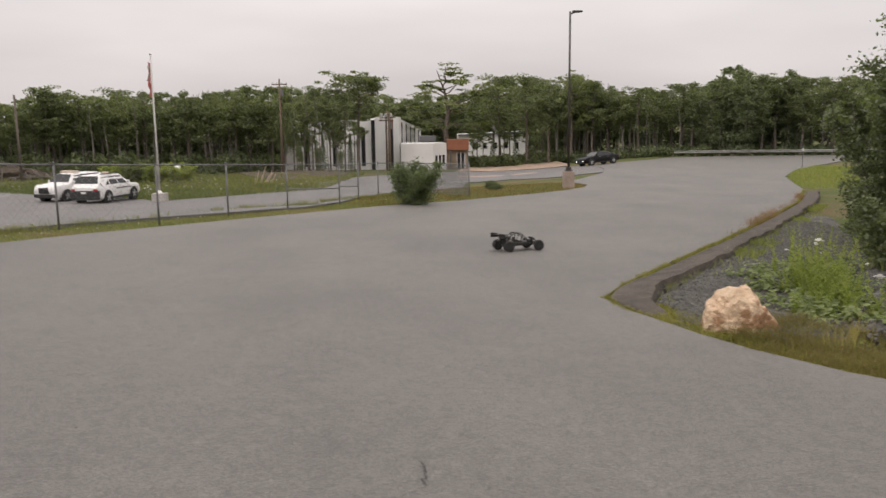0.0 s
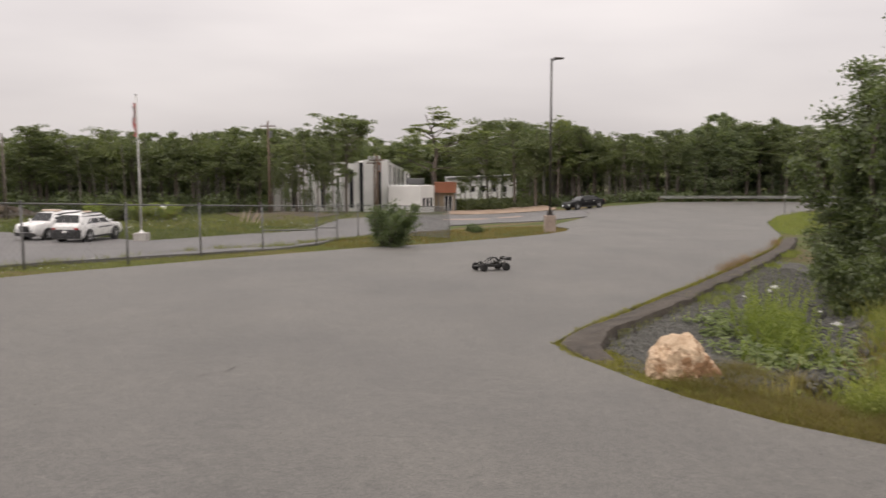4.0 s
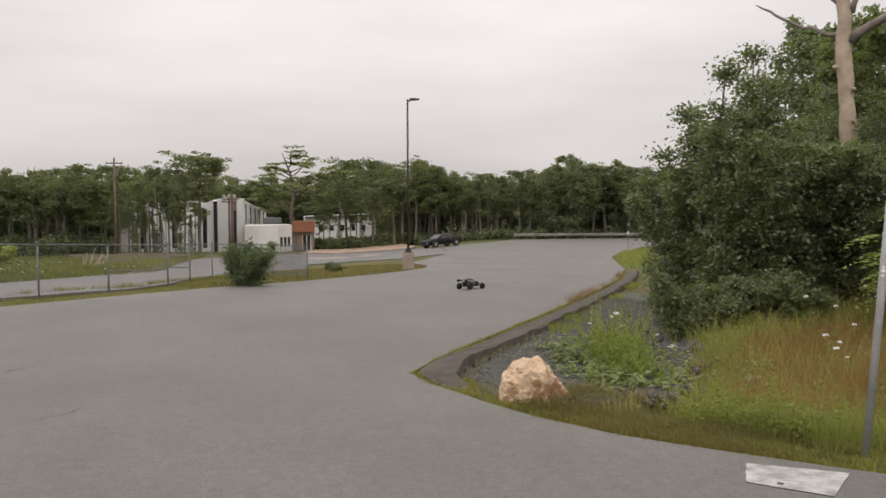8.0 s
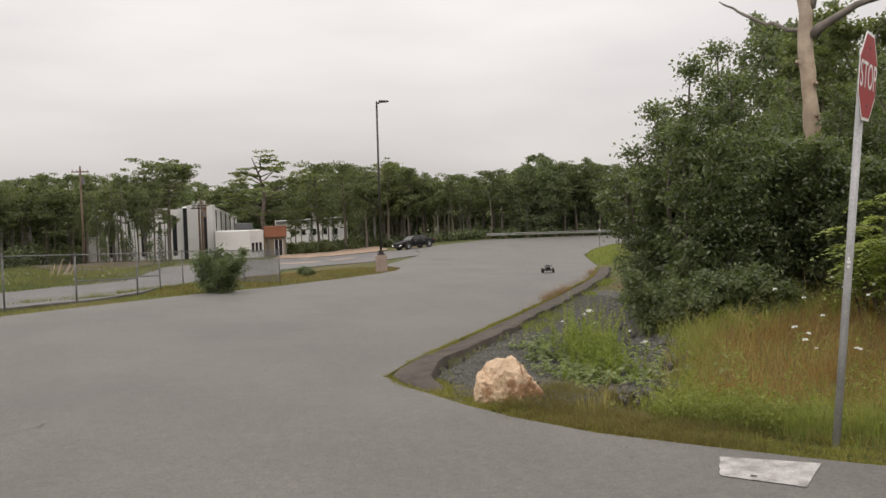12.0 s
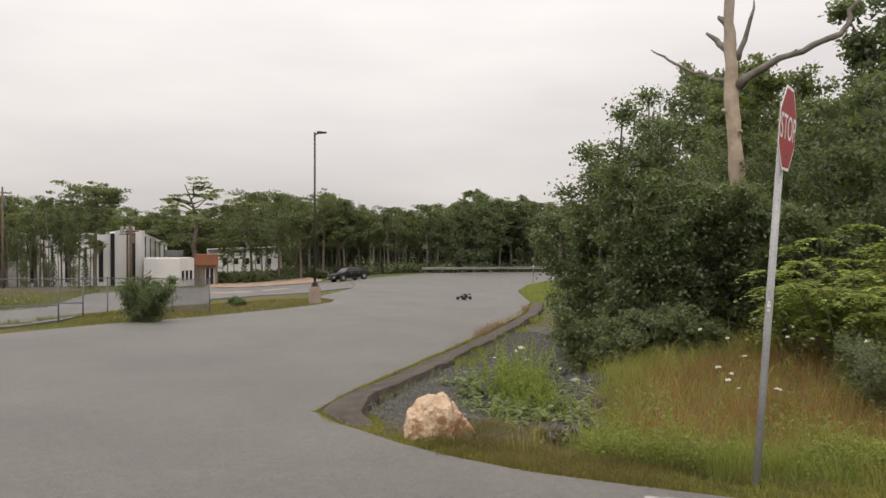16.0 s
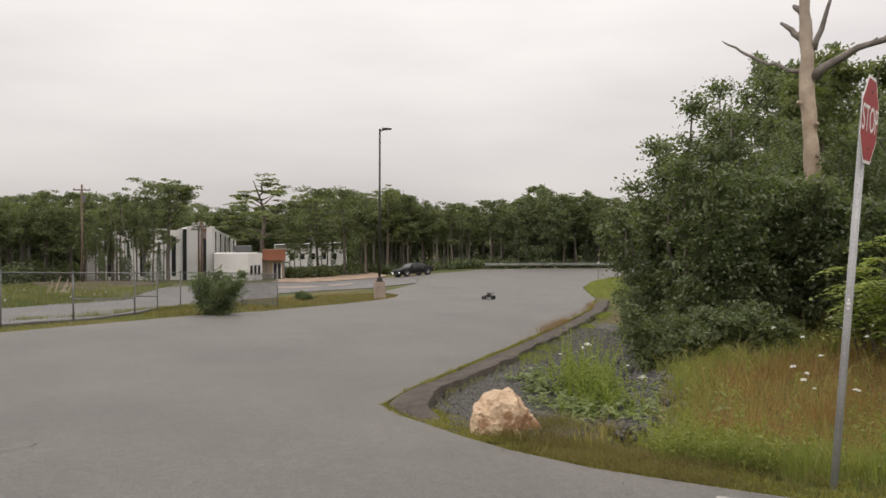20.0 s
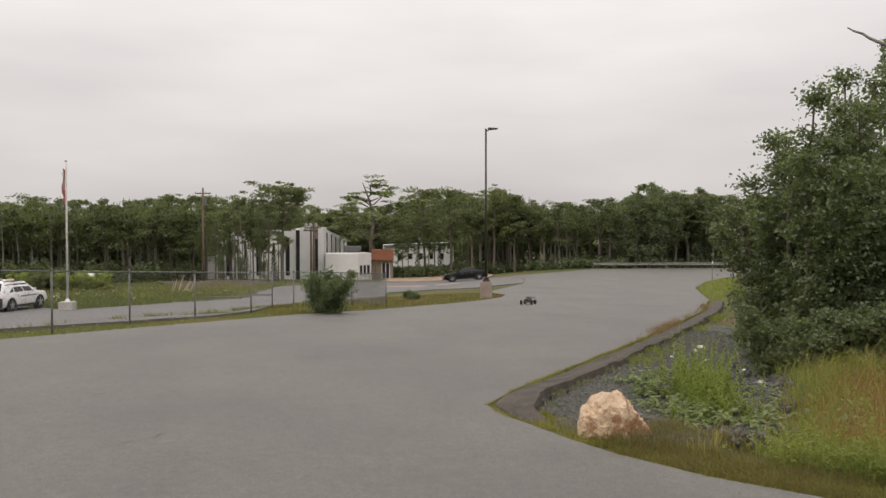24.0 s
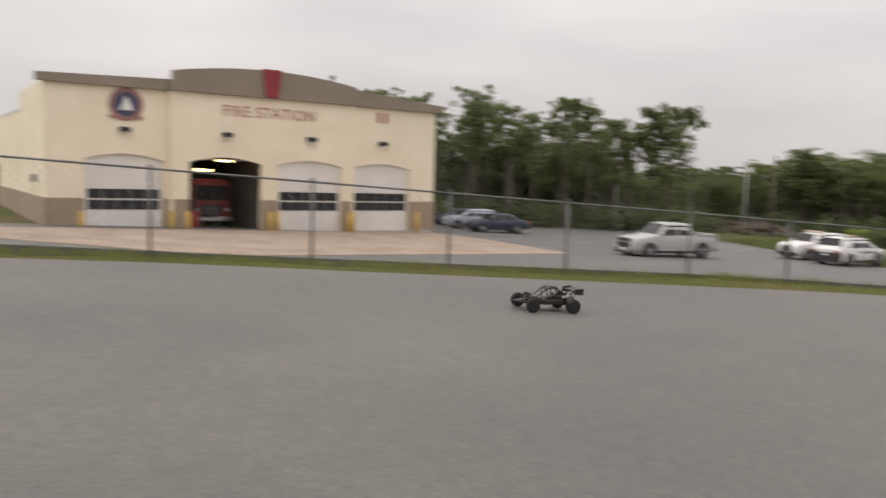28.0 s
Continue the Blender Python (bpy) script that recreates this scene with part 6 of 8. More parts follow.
def tree_kind(seed, kind):
    """One tree ten metres high: a trunk with limbs, and its leaves."""
    rng, nrng = random.Random(seed), np.random.default_rng(seed)
    bm = bmesh.new()
    H = 10.0
    leaves = []
    sway = [(rng.gauss(0, 0.12), rng.gauss(0, 0.12)) for _ in range(6)]
    tp = [Vector((sway[i][0] * i / 3, sway[i][1] * i / 3, H * 0.97 * i / 5 - 0.3)) for i in range(6)]
    add_tube(bm, tp, [0.17, 0.145, 0.12, 0.095, 0.06, 0.02], 6)

    def trunk_at(h):
        f = min(4.999, max(0, h / H * 5))
        i = int(f)
        return tp[i].lerp(tp[i + 1], f - i)

    def spray(p, radius, flat, k, n):
        """A few small tufts of leaves round a point of a limb."""
        return [clump(nrng, p + Vector((rng.gauss(0, 0.55), rng.gauss(0, 0.55), rng.gauss(0, 0.42))), radius * rng.uniform(0.7, 1.3), flat, n) for _ in range(k)]

    def pads(p, radius, k, n):
        """Flat sprays of foliage lying along a limb."""
        return [clump(nrng, p + Vector((rng.gauss(0, 0.40), rng.gauss(0, 0.40), rng.gauss(0.08, 0.20))), radius * rng.uniform(0.6, 1.25), 0.34, n) for _ in range(k)]

    if kind == "pine":  # layered flat boughs, high crown
        for k in range(17):
            h = H * (0.42 + 0.56 * k / 16) + rng.uniform(-0.2, 0.2)
            reach = (0.6 + 2.3 * math.sin(math.pi * min(1, (1.06 - h / H) / 0.58) * 0.62)) * rng.uniform(0.6, 1.15)
            a = k * 2.4 + rng.uniform(-0.5, 0.5)
            pts = limb(bm, trunk_at(h), (math.cos(a), math.sin(a), 0.22), reach, 0.045, rng, 0.15, 3)
            for p in pts[1:]:
                leaves += pads(p, 0.62, 2, 30)
        leaves.append(clump(nrng, trunk_at(H * 0.97), 0.55, 0.6, 90))
    elif kind in ("round", "full", "back"):  # leafy, broken dome
        for k in range(24 if kind == "round" else 34):
            h = H * rng.uniform(0.46 if kind == "round" else 0.14, 0.93)
            a = rng.uniform(0, 6.28)
            reach = (0.45 + 1.7 * math.sin(math.pi * min(1, max(0.05, (1.02 - h / H) / 0.72)) * 0.75)) * rng.uniform(0.6, 1.25)
            pts = limb(bm, trunk_at(h * 0.82), (math.cos(a), math.sin(a), 0.75), reach, 0.05, rng, 0.2, 3)
            for p in pts[2:]:
                leaves += spray(p, 0.62, 0.7, 2, 27) if kind != "back" else spray(p, 0.7, 0.8, 1, 24)
        for _ in range(4):
            leaves.append(clump(nrng, trunk_at(H * rng.uniform(0.85, 0.98)) + Vector((rng.gauss(0, 0.4), rng.gauss(0, 0.4), 0)), 0.5, 0.8, 80))
    elif kind == "umbrella":  # wide flat crown
        for k in range(22):
            h = H * rng.uniform(0.55, 0.9)
            a = k * 2.4 + rng.uniform(-0.4, 0.4)
            pts = limb(bm, trunk_at(h), (math.cos(a), math.sin(a), 0.35), rng.uniform(1.6, 3.4), 0.055, rng, 0.14, 4)
            for p in pts[2:]:
                q = Vector((p.x, p.y, max(p.z, H * (0.93 - 0.020 * (p.x * p.x + p.y * p.y)))))
                leaves += pads(q if rng.random() < 0.6 else p, 0.62, 2, 42)
    elif kind in ("canopy", "layer"):  # dense layered top
        for k in range(44 if kind == "canopy" else 28):
            h = H * rng.uniform(0.48, 0.93)
            a = k * 2.4 + rng.uniform(-0.4, 0.4)
            pts = limb(bm, trunk_at(h), (math.cos(a), math.sin(a), 0.25), rng.uniform(1.0, 2.9) * (1.1 - 0.35 * abs(h / H - 0.72) / 0.25), 0.05, rng, 0.12, 4)
            for p in pts[1:]:
                leaves += pads(p, 0.62, 2, 46 if kind == "canopy" else 34)
        leaves.append(clump(nrng, trunk_at(H * 0.95), 0.8, 0.4, 160))
    elif kind == "sparse":  # open crown with bare limbs showing
        for k in range(14):
            h = H * rng.uniform(0.45, 0.95)
            a = k * 2.4 + rng.uniform(-0.4, 0.4)
            pts = limb(bm, trunk_at(h * 0.9), (math.cos(a), math.sin(a), 0.55), rng.uniform(1.3, 3.0), 0.06, rng, 0.22, 5, 5)
            for p in pts[3:]:
                leaves += pads(p, 0.46, 2, 36)
    elif kind == "spruce":
        for k in range(60):
            h = H * (0.12 + 0.86 * k / 59)
            reach = 1.75 * (1.02 - h / H) * rng.uniform(0.75, 1.1) + 0.1
            a = k * 2.4
            tip = trunk_at(h) + Vector((math.cos(a) * reach, math.sin(a) * reach, -0.15 * reach))
            for f in (0.45, 0.8, 1.0):
                leaves.append(clump(nrng, trunk_at(h).lerp(tip, f), 0.30, 0.5, 22))
    v = tri_cloud(nrng, np.concatenate(leaves), 0.3 if kind in ("pine", "umbrella", "sparse") else 0.1, 0.14 if kind != "back" else 0.21)
    return bm, v


def make_tree(name, kind, seed, leaf, bark, label, category="tree"):
    bm, v = tree_kind(seed, kind)
    t = empty(name)
    part("trunk", bm, bark, t)
    c = new("crown", cloud_mesh("crown", v, 3, leaf))
    c.parent = t
    tagged(t, label, category)
    return t


# outline of the far woods: bearing and height of the tree tops, both in degrees
SKYLINE = [(-80, 5.0), (-60, 5.2), (-50.7, 5.2), (-47.9, 5.4), (-44.7, 5.4), (-42, 5.75), (-40.3, 5.3), (-39, 4.7), (-37.7, 4.6), (-36.5, 3.5), (-35.1, 5.1), (-33.5, 4.6), (-32.4, 2.9), (-31.4, 1.5), (-30.1, 1.3),
           (-28.6, 1.9), (-26.3, 2.75), (-24, 2.5), (-21.6, 2.5), (-18.4, 2.6), (-16, 2.7), (-13.6, 2.75), (-10.9, 2.9), (-8.9, 2.9), (-4.5, 2.3), (-2.5, 1.8), (-1.5, 2.2), (2.6, 2.4), (3.8, 3.3), (5.7, 3.3),
           (8.7, 3.3), (10.6, 2.8), (12.4, 2.1), (14.5, 2.1), (16.6, 2.4), (18.2, 2.5), (19.8, 3.5), (21.3, 2.2), (22.7, 3.0), (24.5, 2.4), (28, 2.8), (60, 3)]


def skyline(az):
    for (a0, e0), (a1, e1) in zip(SKYLINE, SKYLINE[1:]):
        if a0 <= az <= a1:
            return e0 + (e1 - e0) * (az - a0) / (a1 - a0)
    return 3.0


def wood_edge(az):
    """How far off the wood begins."""
    stops = [(-80, 72), (-50, 74), (-44, 78), (-34, 84), (-31, 100), (-24, 101), (-12, 108), (-11, 122), (-4, 150), (0, 156), (5.5, 158), (6.5, 118), (12, 116), (20, 118), (30, 122), (60, 120)]
    for (a0, d0), (a1, d1) in zip(stops, stops[1:]):
        if a0 <= az <= a1:
            return d0 + (d1 - d0) * (az - a0) / (a1 - a0)
    return 110


def plant_woods():
    rng = random.Random(20)
    far = "tall slender tree in the dark wood behind the yard"
    protos = [make_tree("tree", "round", 1, M_LEAF_FAR, M_BARK, far), make_tree("tree", "pine", 2, M_LEAF_FAR, M_BARK, far), make_tree("tree", "round", 3, M_LEAF_FAR_B, M_BARK_BIRCH, "yellow-green leafy tree with a pale trunk at the wood's edge"),
              make_tree("tree", "round", 4, M_LEAF_FAR, M_BARK, far), make_tree("tree", "pine", 5, M_LEAF_FAR_B, M_BARK, "yellow-green leafy tree at the wood's edge"), make_tree("spruce", "spruce", 6, M_LEAF_DARK, M_BARK, "dark pointed spruce in the wood", "tree"),
              make_tree("tree", "full", 7, M_LEAF_DEEP, M_BARK, "dark full-crowned tree in the wood"), make_tree("tree", "full", 8, M_LEAF_DEEP, M_BARK, "leafy young tree filling the wood's edge"),
              make_tree("tree", "back", 9, M_LEAF_DEEP, M_BARK, "dark full-crowned tree deep in the wood"), make_tree("tree", "back", 10, M_LEAF_DEEP, M_BARK, "dark full-crowned tree deep in the wood"),
              make_tree("tree", "umbrella", 41, M_LEAF_FAR, M_BARK, "tall bare-stemmed tree with a high flat crown"), 
              make_tree("tree", "layer", 43, M_LEAF_FAR, M_BARK, "tall dark tree with a layered crown"), make_tree("tree", "layer", 44, M_LEAF_DEEP, M_BARK, "tall dark tree with a layered crown")]
    used = [False] * len(protos)

    def place(i, az, d, el, wide=1.0, exact=False):
        x, y = d * math.sin(radians(az)), d * math.cos(radians(az))
        z = ground_z(x, y)
        h = max(4.0, 1.6 + d * math.tan(radians(el)) - z)
        s = h / 10.0
        w = s * wide
        m = Matrix.Translation((x, y, z - 0.05)) @ Matrix.Rotation(rng.uniform(0, 6.28), 4, "Z") @ Matrix.Diagonal((w, w, s, 1))
        if used[i]:
            k = protos[i].scale
            o = copy_thing(protos[i], m @ Matrix.Diagonal((1 / k.x, 1 / k.y, 1 / k.z, 1)) if exact else m)
        else:
            used[i] = True
            o = protos[i]
            o.matrix_basis = m
        o["group"] = "far woods"

    az = -64.0
    while az < 31:
        e, d0 = skyline(az) + (0.32 if az > 9 else 0.15 if -24 < az < -11 else 0.0), wood_edge(az)
        tall = az < -33
        for row in range(3 if tall else 2):
            d = d0 + row * 9 + rng.uniform(-2.5, 2.5)
            el = e - rng.uniform(0.0, 0.45 if not tall else 1.1) + (0.80 - (0, 2.2, 2.6)[row] if tall else (0.08, 0.05)[row])
            pick = rng.choice([[0, 1, 2, 3, 4, 0], [3, 6, 1, 7, 0], [8, 9]][row] if az < 8 or row == 2 else [0, 3, 2, 1, 0] if az < 17 else [0, 3, 6, 7, 1])
            if tall and row == 0:
                pick = rng.choice([11, 12, 11, 10, 1])
            if rng.random() < 0.06:
                pick = 5
            if pick == 5:
                el -= 0.45
            place(pick, az + rng.uniform(-0.6, 0.6) + row * 0.4, d, el, 1.15 if not tall else (0.72 if pick == 10 else 0.80), not tall)
        if tall:
            place(rng.choice([8, 9, 6]), az + 0.5, d0 + 14, rng.uniform(2.0, 3.1), 1.3)
            if az < -38.5:
                place(rng.choice([6, 8, 9]), az + 0.9, d0 + 7, e - rng.uniform(0.3, 1.0), 0.95, True)
            place(rng.choice([8, 9]), az + 1.3, d0 + 20, rng.uniform(1.9, 2.9), 1.4)
            place(rng.choice([8, 9]), az + 0.9, d0 + 26, rng.uniform(1.6, 2.6), 1.4)
        else:
            place(rng.choice([8, 9, 8, 6]), az + rng.uniform(-0.3, 0.5), d0 + 17 + rng.uniform(-3, 3), e - rng.uniform(0.05, 0.35), 1.35, True)
        az += 1.05 if not tall else 1.7
    # the peaks that stand out
    for a, e, k, d in ((-42, 5.75, 3, 80), (-44.7, 5.5, 0, 80), (-34.6, 4.4, 4, 82), (-38.4, 4.9, 1, 82), (-26.3, 2.8, 1, 101), (-30.5, 1.6, 5, 104), (-33.0, 2.4, 5, 100), (19.8, 3.95, 6, 119), (22.7, 3.5, 6, 120), (19.2, 2.9, 5, 118), (20.6, 2.9, 5, 121), (22.0, 2.7, 5, 121), (23.4, 2.8, 5, 119),
                       (5.7, 3.4, 1, 116), (8.7, 3.4, 4, 114), (3.8, 3.45, 1, 122), (7.2, 3.1, 0, 114), (10.2, 2.9, 1, 115)):
        place(k, a, d, e, 1.0, a > -33)
    # trees before the white building: bare stems below, crowns above
    for a, e, k, d in ((-11.3, 2.6, 1, 103), (-10.2, 2.7, 4, 101), (-9.2, 3.1, 1, 103), (-8.2, 2.7, 0, 104), (-7.2, 2.6, 1, 100), (-6.3, 1.9, 1, 105), (-11.6, 2.2, 3, 102), (-10.7, 0.9, 0, 99), (-9.7, 1.6, 3, 100), (-8.7, 0.4, 5, 99), (-7.7, 1.4, 0, 101), (-6.8, 0.2, 5, 103), (-9.1, -0.6, 7, 98), (-10.4, -0.4, 7, 97), (-7.5, -1.0, 7, 99),
                       (1.9, -0.2, 1, 118), (2.6, 0.6, 1, 122), (3.3, 0.2, 5, 119), (4.1, 0.7, 1, 121), (4.9, 0.3, 5, 118), (5.6, 0.9, 1, 120), (2.2, 1.6, 1, 128), (4.5, 2.2, 1, 130)):
        place(k, a, d, e, 0.85)
    # far hills of wood behind the gap
    for k in range(16):
        place(rng.choice([5, 8, 9]), -34 + k * 0.55, 190 + rng.uniform(-10, 10), 1.25 + 0.2 * rng.random(), 1.5)
    # a lower, unbroken line of wood behind the gap
    for k in range(24):
        place(rng.choice([8, 9, 6, 5]), -40.5 + k * 0.72, 116 + rng.uniform(-5, 8), 1.15 + 0.55 * rng.random(), 1.3, True)
    big = make_tree("umbrella_tree", "umbrella", 31, M_LEAF_FAR, M_BARK, "spreading flat-topped tree above the white building")
    x, y = 104 * math.sin(radians(-6.2)), 104 * math.cos(radians(-6.2))
    h = 1.6 + 104 * math.tan(radians(3.7)) - ground_z(x, y)
    big.matrix_basis = Matrix.Translation((x, y, ground_z(x, y))) @ Matrix.Diagonal((1.5, 1.5, h / 10, 1))
    thin = make_tree("open_tree", "sparse", 33, M_LEAF_FAR_B, M_BARK, "thin open-crowned tree with bare limbs")
    x, y = 103 * math.sin(radians(0.1)), 116 * math.cos(radians(0.1))
    h = 1.6 + 116 * math.tan(radians(4.0)) - ground_z(x, y)
    thin.matrix_basis = Matrix.Translation((x, y, ground_z(x, y))) @ Matrix.Diagonal((2.7, 2.7, h / 10, 1))


plant_woods()


def plant_stems():
    """Thin bare stems that stand close together along the wood's edge."""
    rng = random.Random(23)
    bm = bmesh.new()
    for _ in range(430):
        az = rng.uniform(-62, 30)
        if -5.6 < az < 6.4:
            continue
        d = wood_edge(az) + rng.uniform(-3.0, 8.0) if not -11.6 < az < -5.6 else rng.uniform(97, 107)
        x, y = d * math.sin(radians(az)), d * math.cos(radians(az))
        z = ground_z(x, y)
        h = (1.6 + d * math.tan(radians(skyline(az))) - z) * rng.uniform(0.45, 0.88)
        lean, r = h * 0.04, rng.uniform(0.04, 0.085)
        add_tube(bm, [(x, y, z - 0.3), (x + rng.gauss(0, lean * 0.25), y, z + h * 0.5), (x + rng.gauss(0, lean * 0.6), y, z + h)], [r, r * 0.75, r * 0.3], 5, False)
    tagged(part("thin_stems", bm, M_STEM), "thin grey bare stems along the wood's edge", "tree stems", kind="stuff")


plant_stems()


def undergrowth(name, label, pts, size, mat, flat=0.2, seed=1):
    nrng = np.random.default_rng(seed)
    ob = new(name, cloud_mesh(name, tri_cloud(nrng, np.array(pts), flat, size), 3, mat))
    return tagged(ob, label, "undergrowth", kind="stuff")


def plant_undergrowth():
    nrng = np.random.default_rng(9)
    pts = []
    for _ in range(2300):
        az = nrng.uniform(-64, 31)
        d = wood_edge(az) + nrng.uniform(-4, 16)
        if -11.5 < az < 6.2 and d < 128:
            continue
        x, y = d * math.sin(radians(az)), d * math.cos(radians(az))
        z = ground_z(x, y)
        pts.append(clump(nrng, (x, y, z + nrng.uniform(0.1, 1.9 if az < 6 else 0.9)), nrng.uniform(0.7, 1.5) * (1.0 if az < 6 else 0.7), 0.9, 48))
    undergrowth("undergrowth", "dark bushes and saplings under the far trees", np.concatenate(pts), 0.26, M_LEAF_DEEP, 0.1, 3)
    pts = []
    for _ in range(70):
        az = nrng.uniform(6, 24)
        d = 116.5 + nrng.uniform(-1.5, 3)
        x, y = d * math.sin(radians(az)), d * math.cos(radians(az))
        pts.append(clump(nrng, (x, y, ground_z(x, y) + nrng.uniform(0.0, 0.5)), nrng.uniform(0.4, 0.8), 0.7, 40))
    for _ in range(240):
        x, y = nrng.uniform(2, 18), nrng.uniform(113.5, 119)
        pts.append(clump(nrng, (x, y, ground_z(x, y) + nrng.uniform(0.2, 1.3)), nrng.uniform(0.5, 1.0), 0.8, 40))
    undergrowth("hedge_growth", "low bushes along the far edge of the lot", np.concatenate(pts), 0.26, M_LEAF_FAR, 0.1, 4)


plant_undergrowth()


# ---- the thicket near the kerb ----
def build_shrub(name, label, x, y, height, width, n, size, leaf, seed, stems=7, lean=0.5, base=0.0, taper=0.65, bark=None, flat=0.15, category="shrub"):
    """A leafy plant of many stems; leaves hang in sprays on crooked twigs, with gaps."""
    rng, nrng = random.Random(seed), np.random.default_rng(seed)
    bm = bmesh.new()
    twigs = []
    for k in range(stems):
        a = k * 2.4 + rng.uniform(-0.4, 0.4)
        r0 = width * 0.12 * rng.random()
        reach = Vector((math.cos(a) * lean, math.sin(a) * lean, 1.0))
        L = height * rng.uniform(0.62, 1.02) * (1.0 if k else 1.0)
        pts = limb(bm, (r0 * math.cos(a), r0 * math.sin(a), -0.1), reach, L, 0.018 * height ** 0.8, rng, 0.13, 6, 8)
        for i, p in enumerate(pts[1:], 1):
            if p.z < base:
                continue
            for _ in range(4 if i > 2 else 3):
                b = rng.uniform(0, 6.28)
                out = width * 0.5 * taper * rng.uniform(0.25, 1.0) * (1 - 0.55 * (i / 8) ** 1.5)
                tw = limb(bm, p, (math.cos(b), math.sin(b), rng.uniform(-0.1, 0.7)), out, 0.006 * height ** 0.7, rng, 0.25, 3, 3)
                twigs += tw[1:]
    tw = np.array([tuple(t) for t in twigs])
    # leaves gather on some twigs and leave others thin
    w = nrng.random(len(tw)) ** 2.2 + 0.06
    near = category == "tree"
    n, size = int(n * (2.1 if near else 1.8)), size * (0.50 if near else 0.55)
    idx = nrng.choice(len(tw), n, p=w / w.sum())
    p = tw[idx] + nrng.normal(size=(n, 3)) * np.array([0.12, 0.12, 0.09]) * (height / 4) ** 0.5
    p = p[p[:, 2] > 0.02]
    t = empty(name, on_ground(x, y))
    part("stem", bm, bark or M_BARK, t)
    c = new("foliage", cloud_mesh("foliage", quad_cloud(nrng, p, flat, size, 1.7) if near else tri_cloud(nrng, p, flat, size), 4 if near else 3, leaf))
    c.parent = t
    return tagged(t, label, category)


def polar(az, d):
    return d * math.sin(radians(az)), d * math.cos(radians(az))


def up_to(az, d, el):
    x, y = polar(az, d)
    return 1.6 + d * math.tan(radians(el)) - ground_z(x, y)


def build_sumac(x, y, height, width, n, seed):
    """A shrub of long fronds: leaflets in pairs along drooping stalks, in flat layers."""
    rng, nrng = random.Random(seed), np.random.default_rng(seed)
    bm, quads = bmesh.new(), []
    tips = []
    for k in range(7):
        a = k * 2.4 + rng.uniform(-0.4, 0.4)
        reach = width * rng.uniform(0.15, 0.45)
        tips.append(limb(bm, (0.1 * math.cos(a), 0.1 * math.sin(a), -0.1), (reach * math.cos(a), reach * math.sin(a), height), height * rng.uniform(0.6, 1.0), 0.02, rng, 0.10, 5, 6))
    for _ in range(n * 2):
        stem = rng.choice(tips)
        p = stem[rng.choice([3, 4, 5, 5, 6, 6])]
        a, long = rng.uniform(0, 6.28), rng.uniform(0.26, 0.50)
        out, side = np.array((math.cos(a), math.sin(a), 0.0)), np.array((-math.sin(a), math.cos(a), 0.0))
        rise = rng.uniform(0.0, 0.35)
        for m in range(7):
            f = 0.18 + 0.82 * m / 6
            c = np.array(tuple(p)) + out * long * f + np.array((0, 0, long * (rise * f - 0.55 * f * f)))
            half = 0.105 * (1.15 - 0.5 * f) * rng.uniform(0.8, 1.15)
            for s in ((1, -1) if m < 6 else (0,)):
                way = side * s * 0.9 + out * (0.35 if s else 1.0) + np.array((0, 0, rng.uniform(-0.45, 0.05)))
                across = (out if s else side) * half * 0.34
                quads += [c, c + way * half * 0.5 + across, c + way * half, c + way * half * 0.5 - across]
    t = empty("sumac", on_ground(x, y))
    part("stems", bm, M_BARK, t)["kind"] = "stuff"
    c = new("foliage", cloud_mesh("foliage", np.array(quads), 4, M_LEAF_SUMAC))
    c.parent = t
    return tagged(t, "bright yellow-green leafy shrub with reddish tips", "shrub", "bright shrubs")


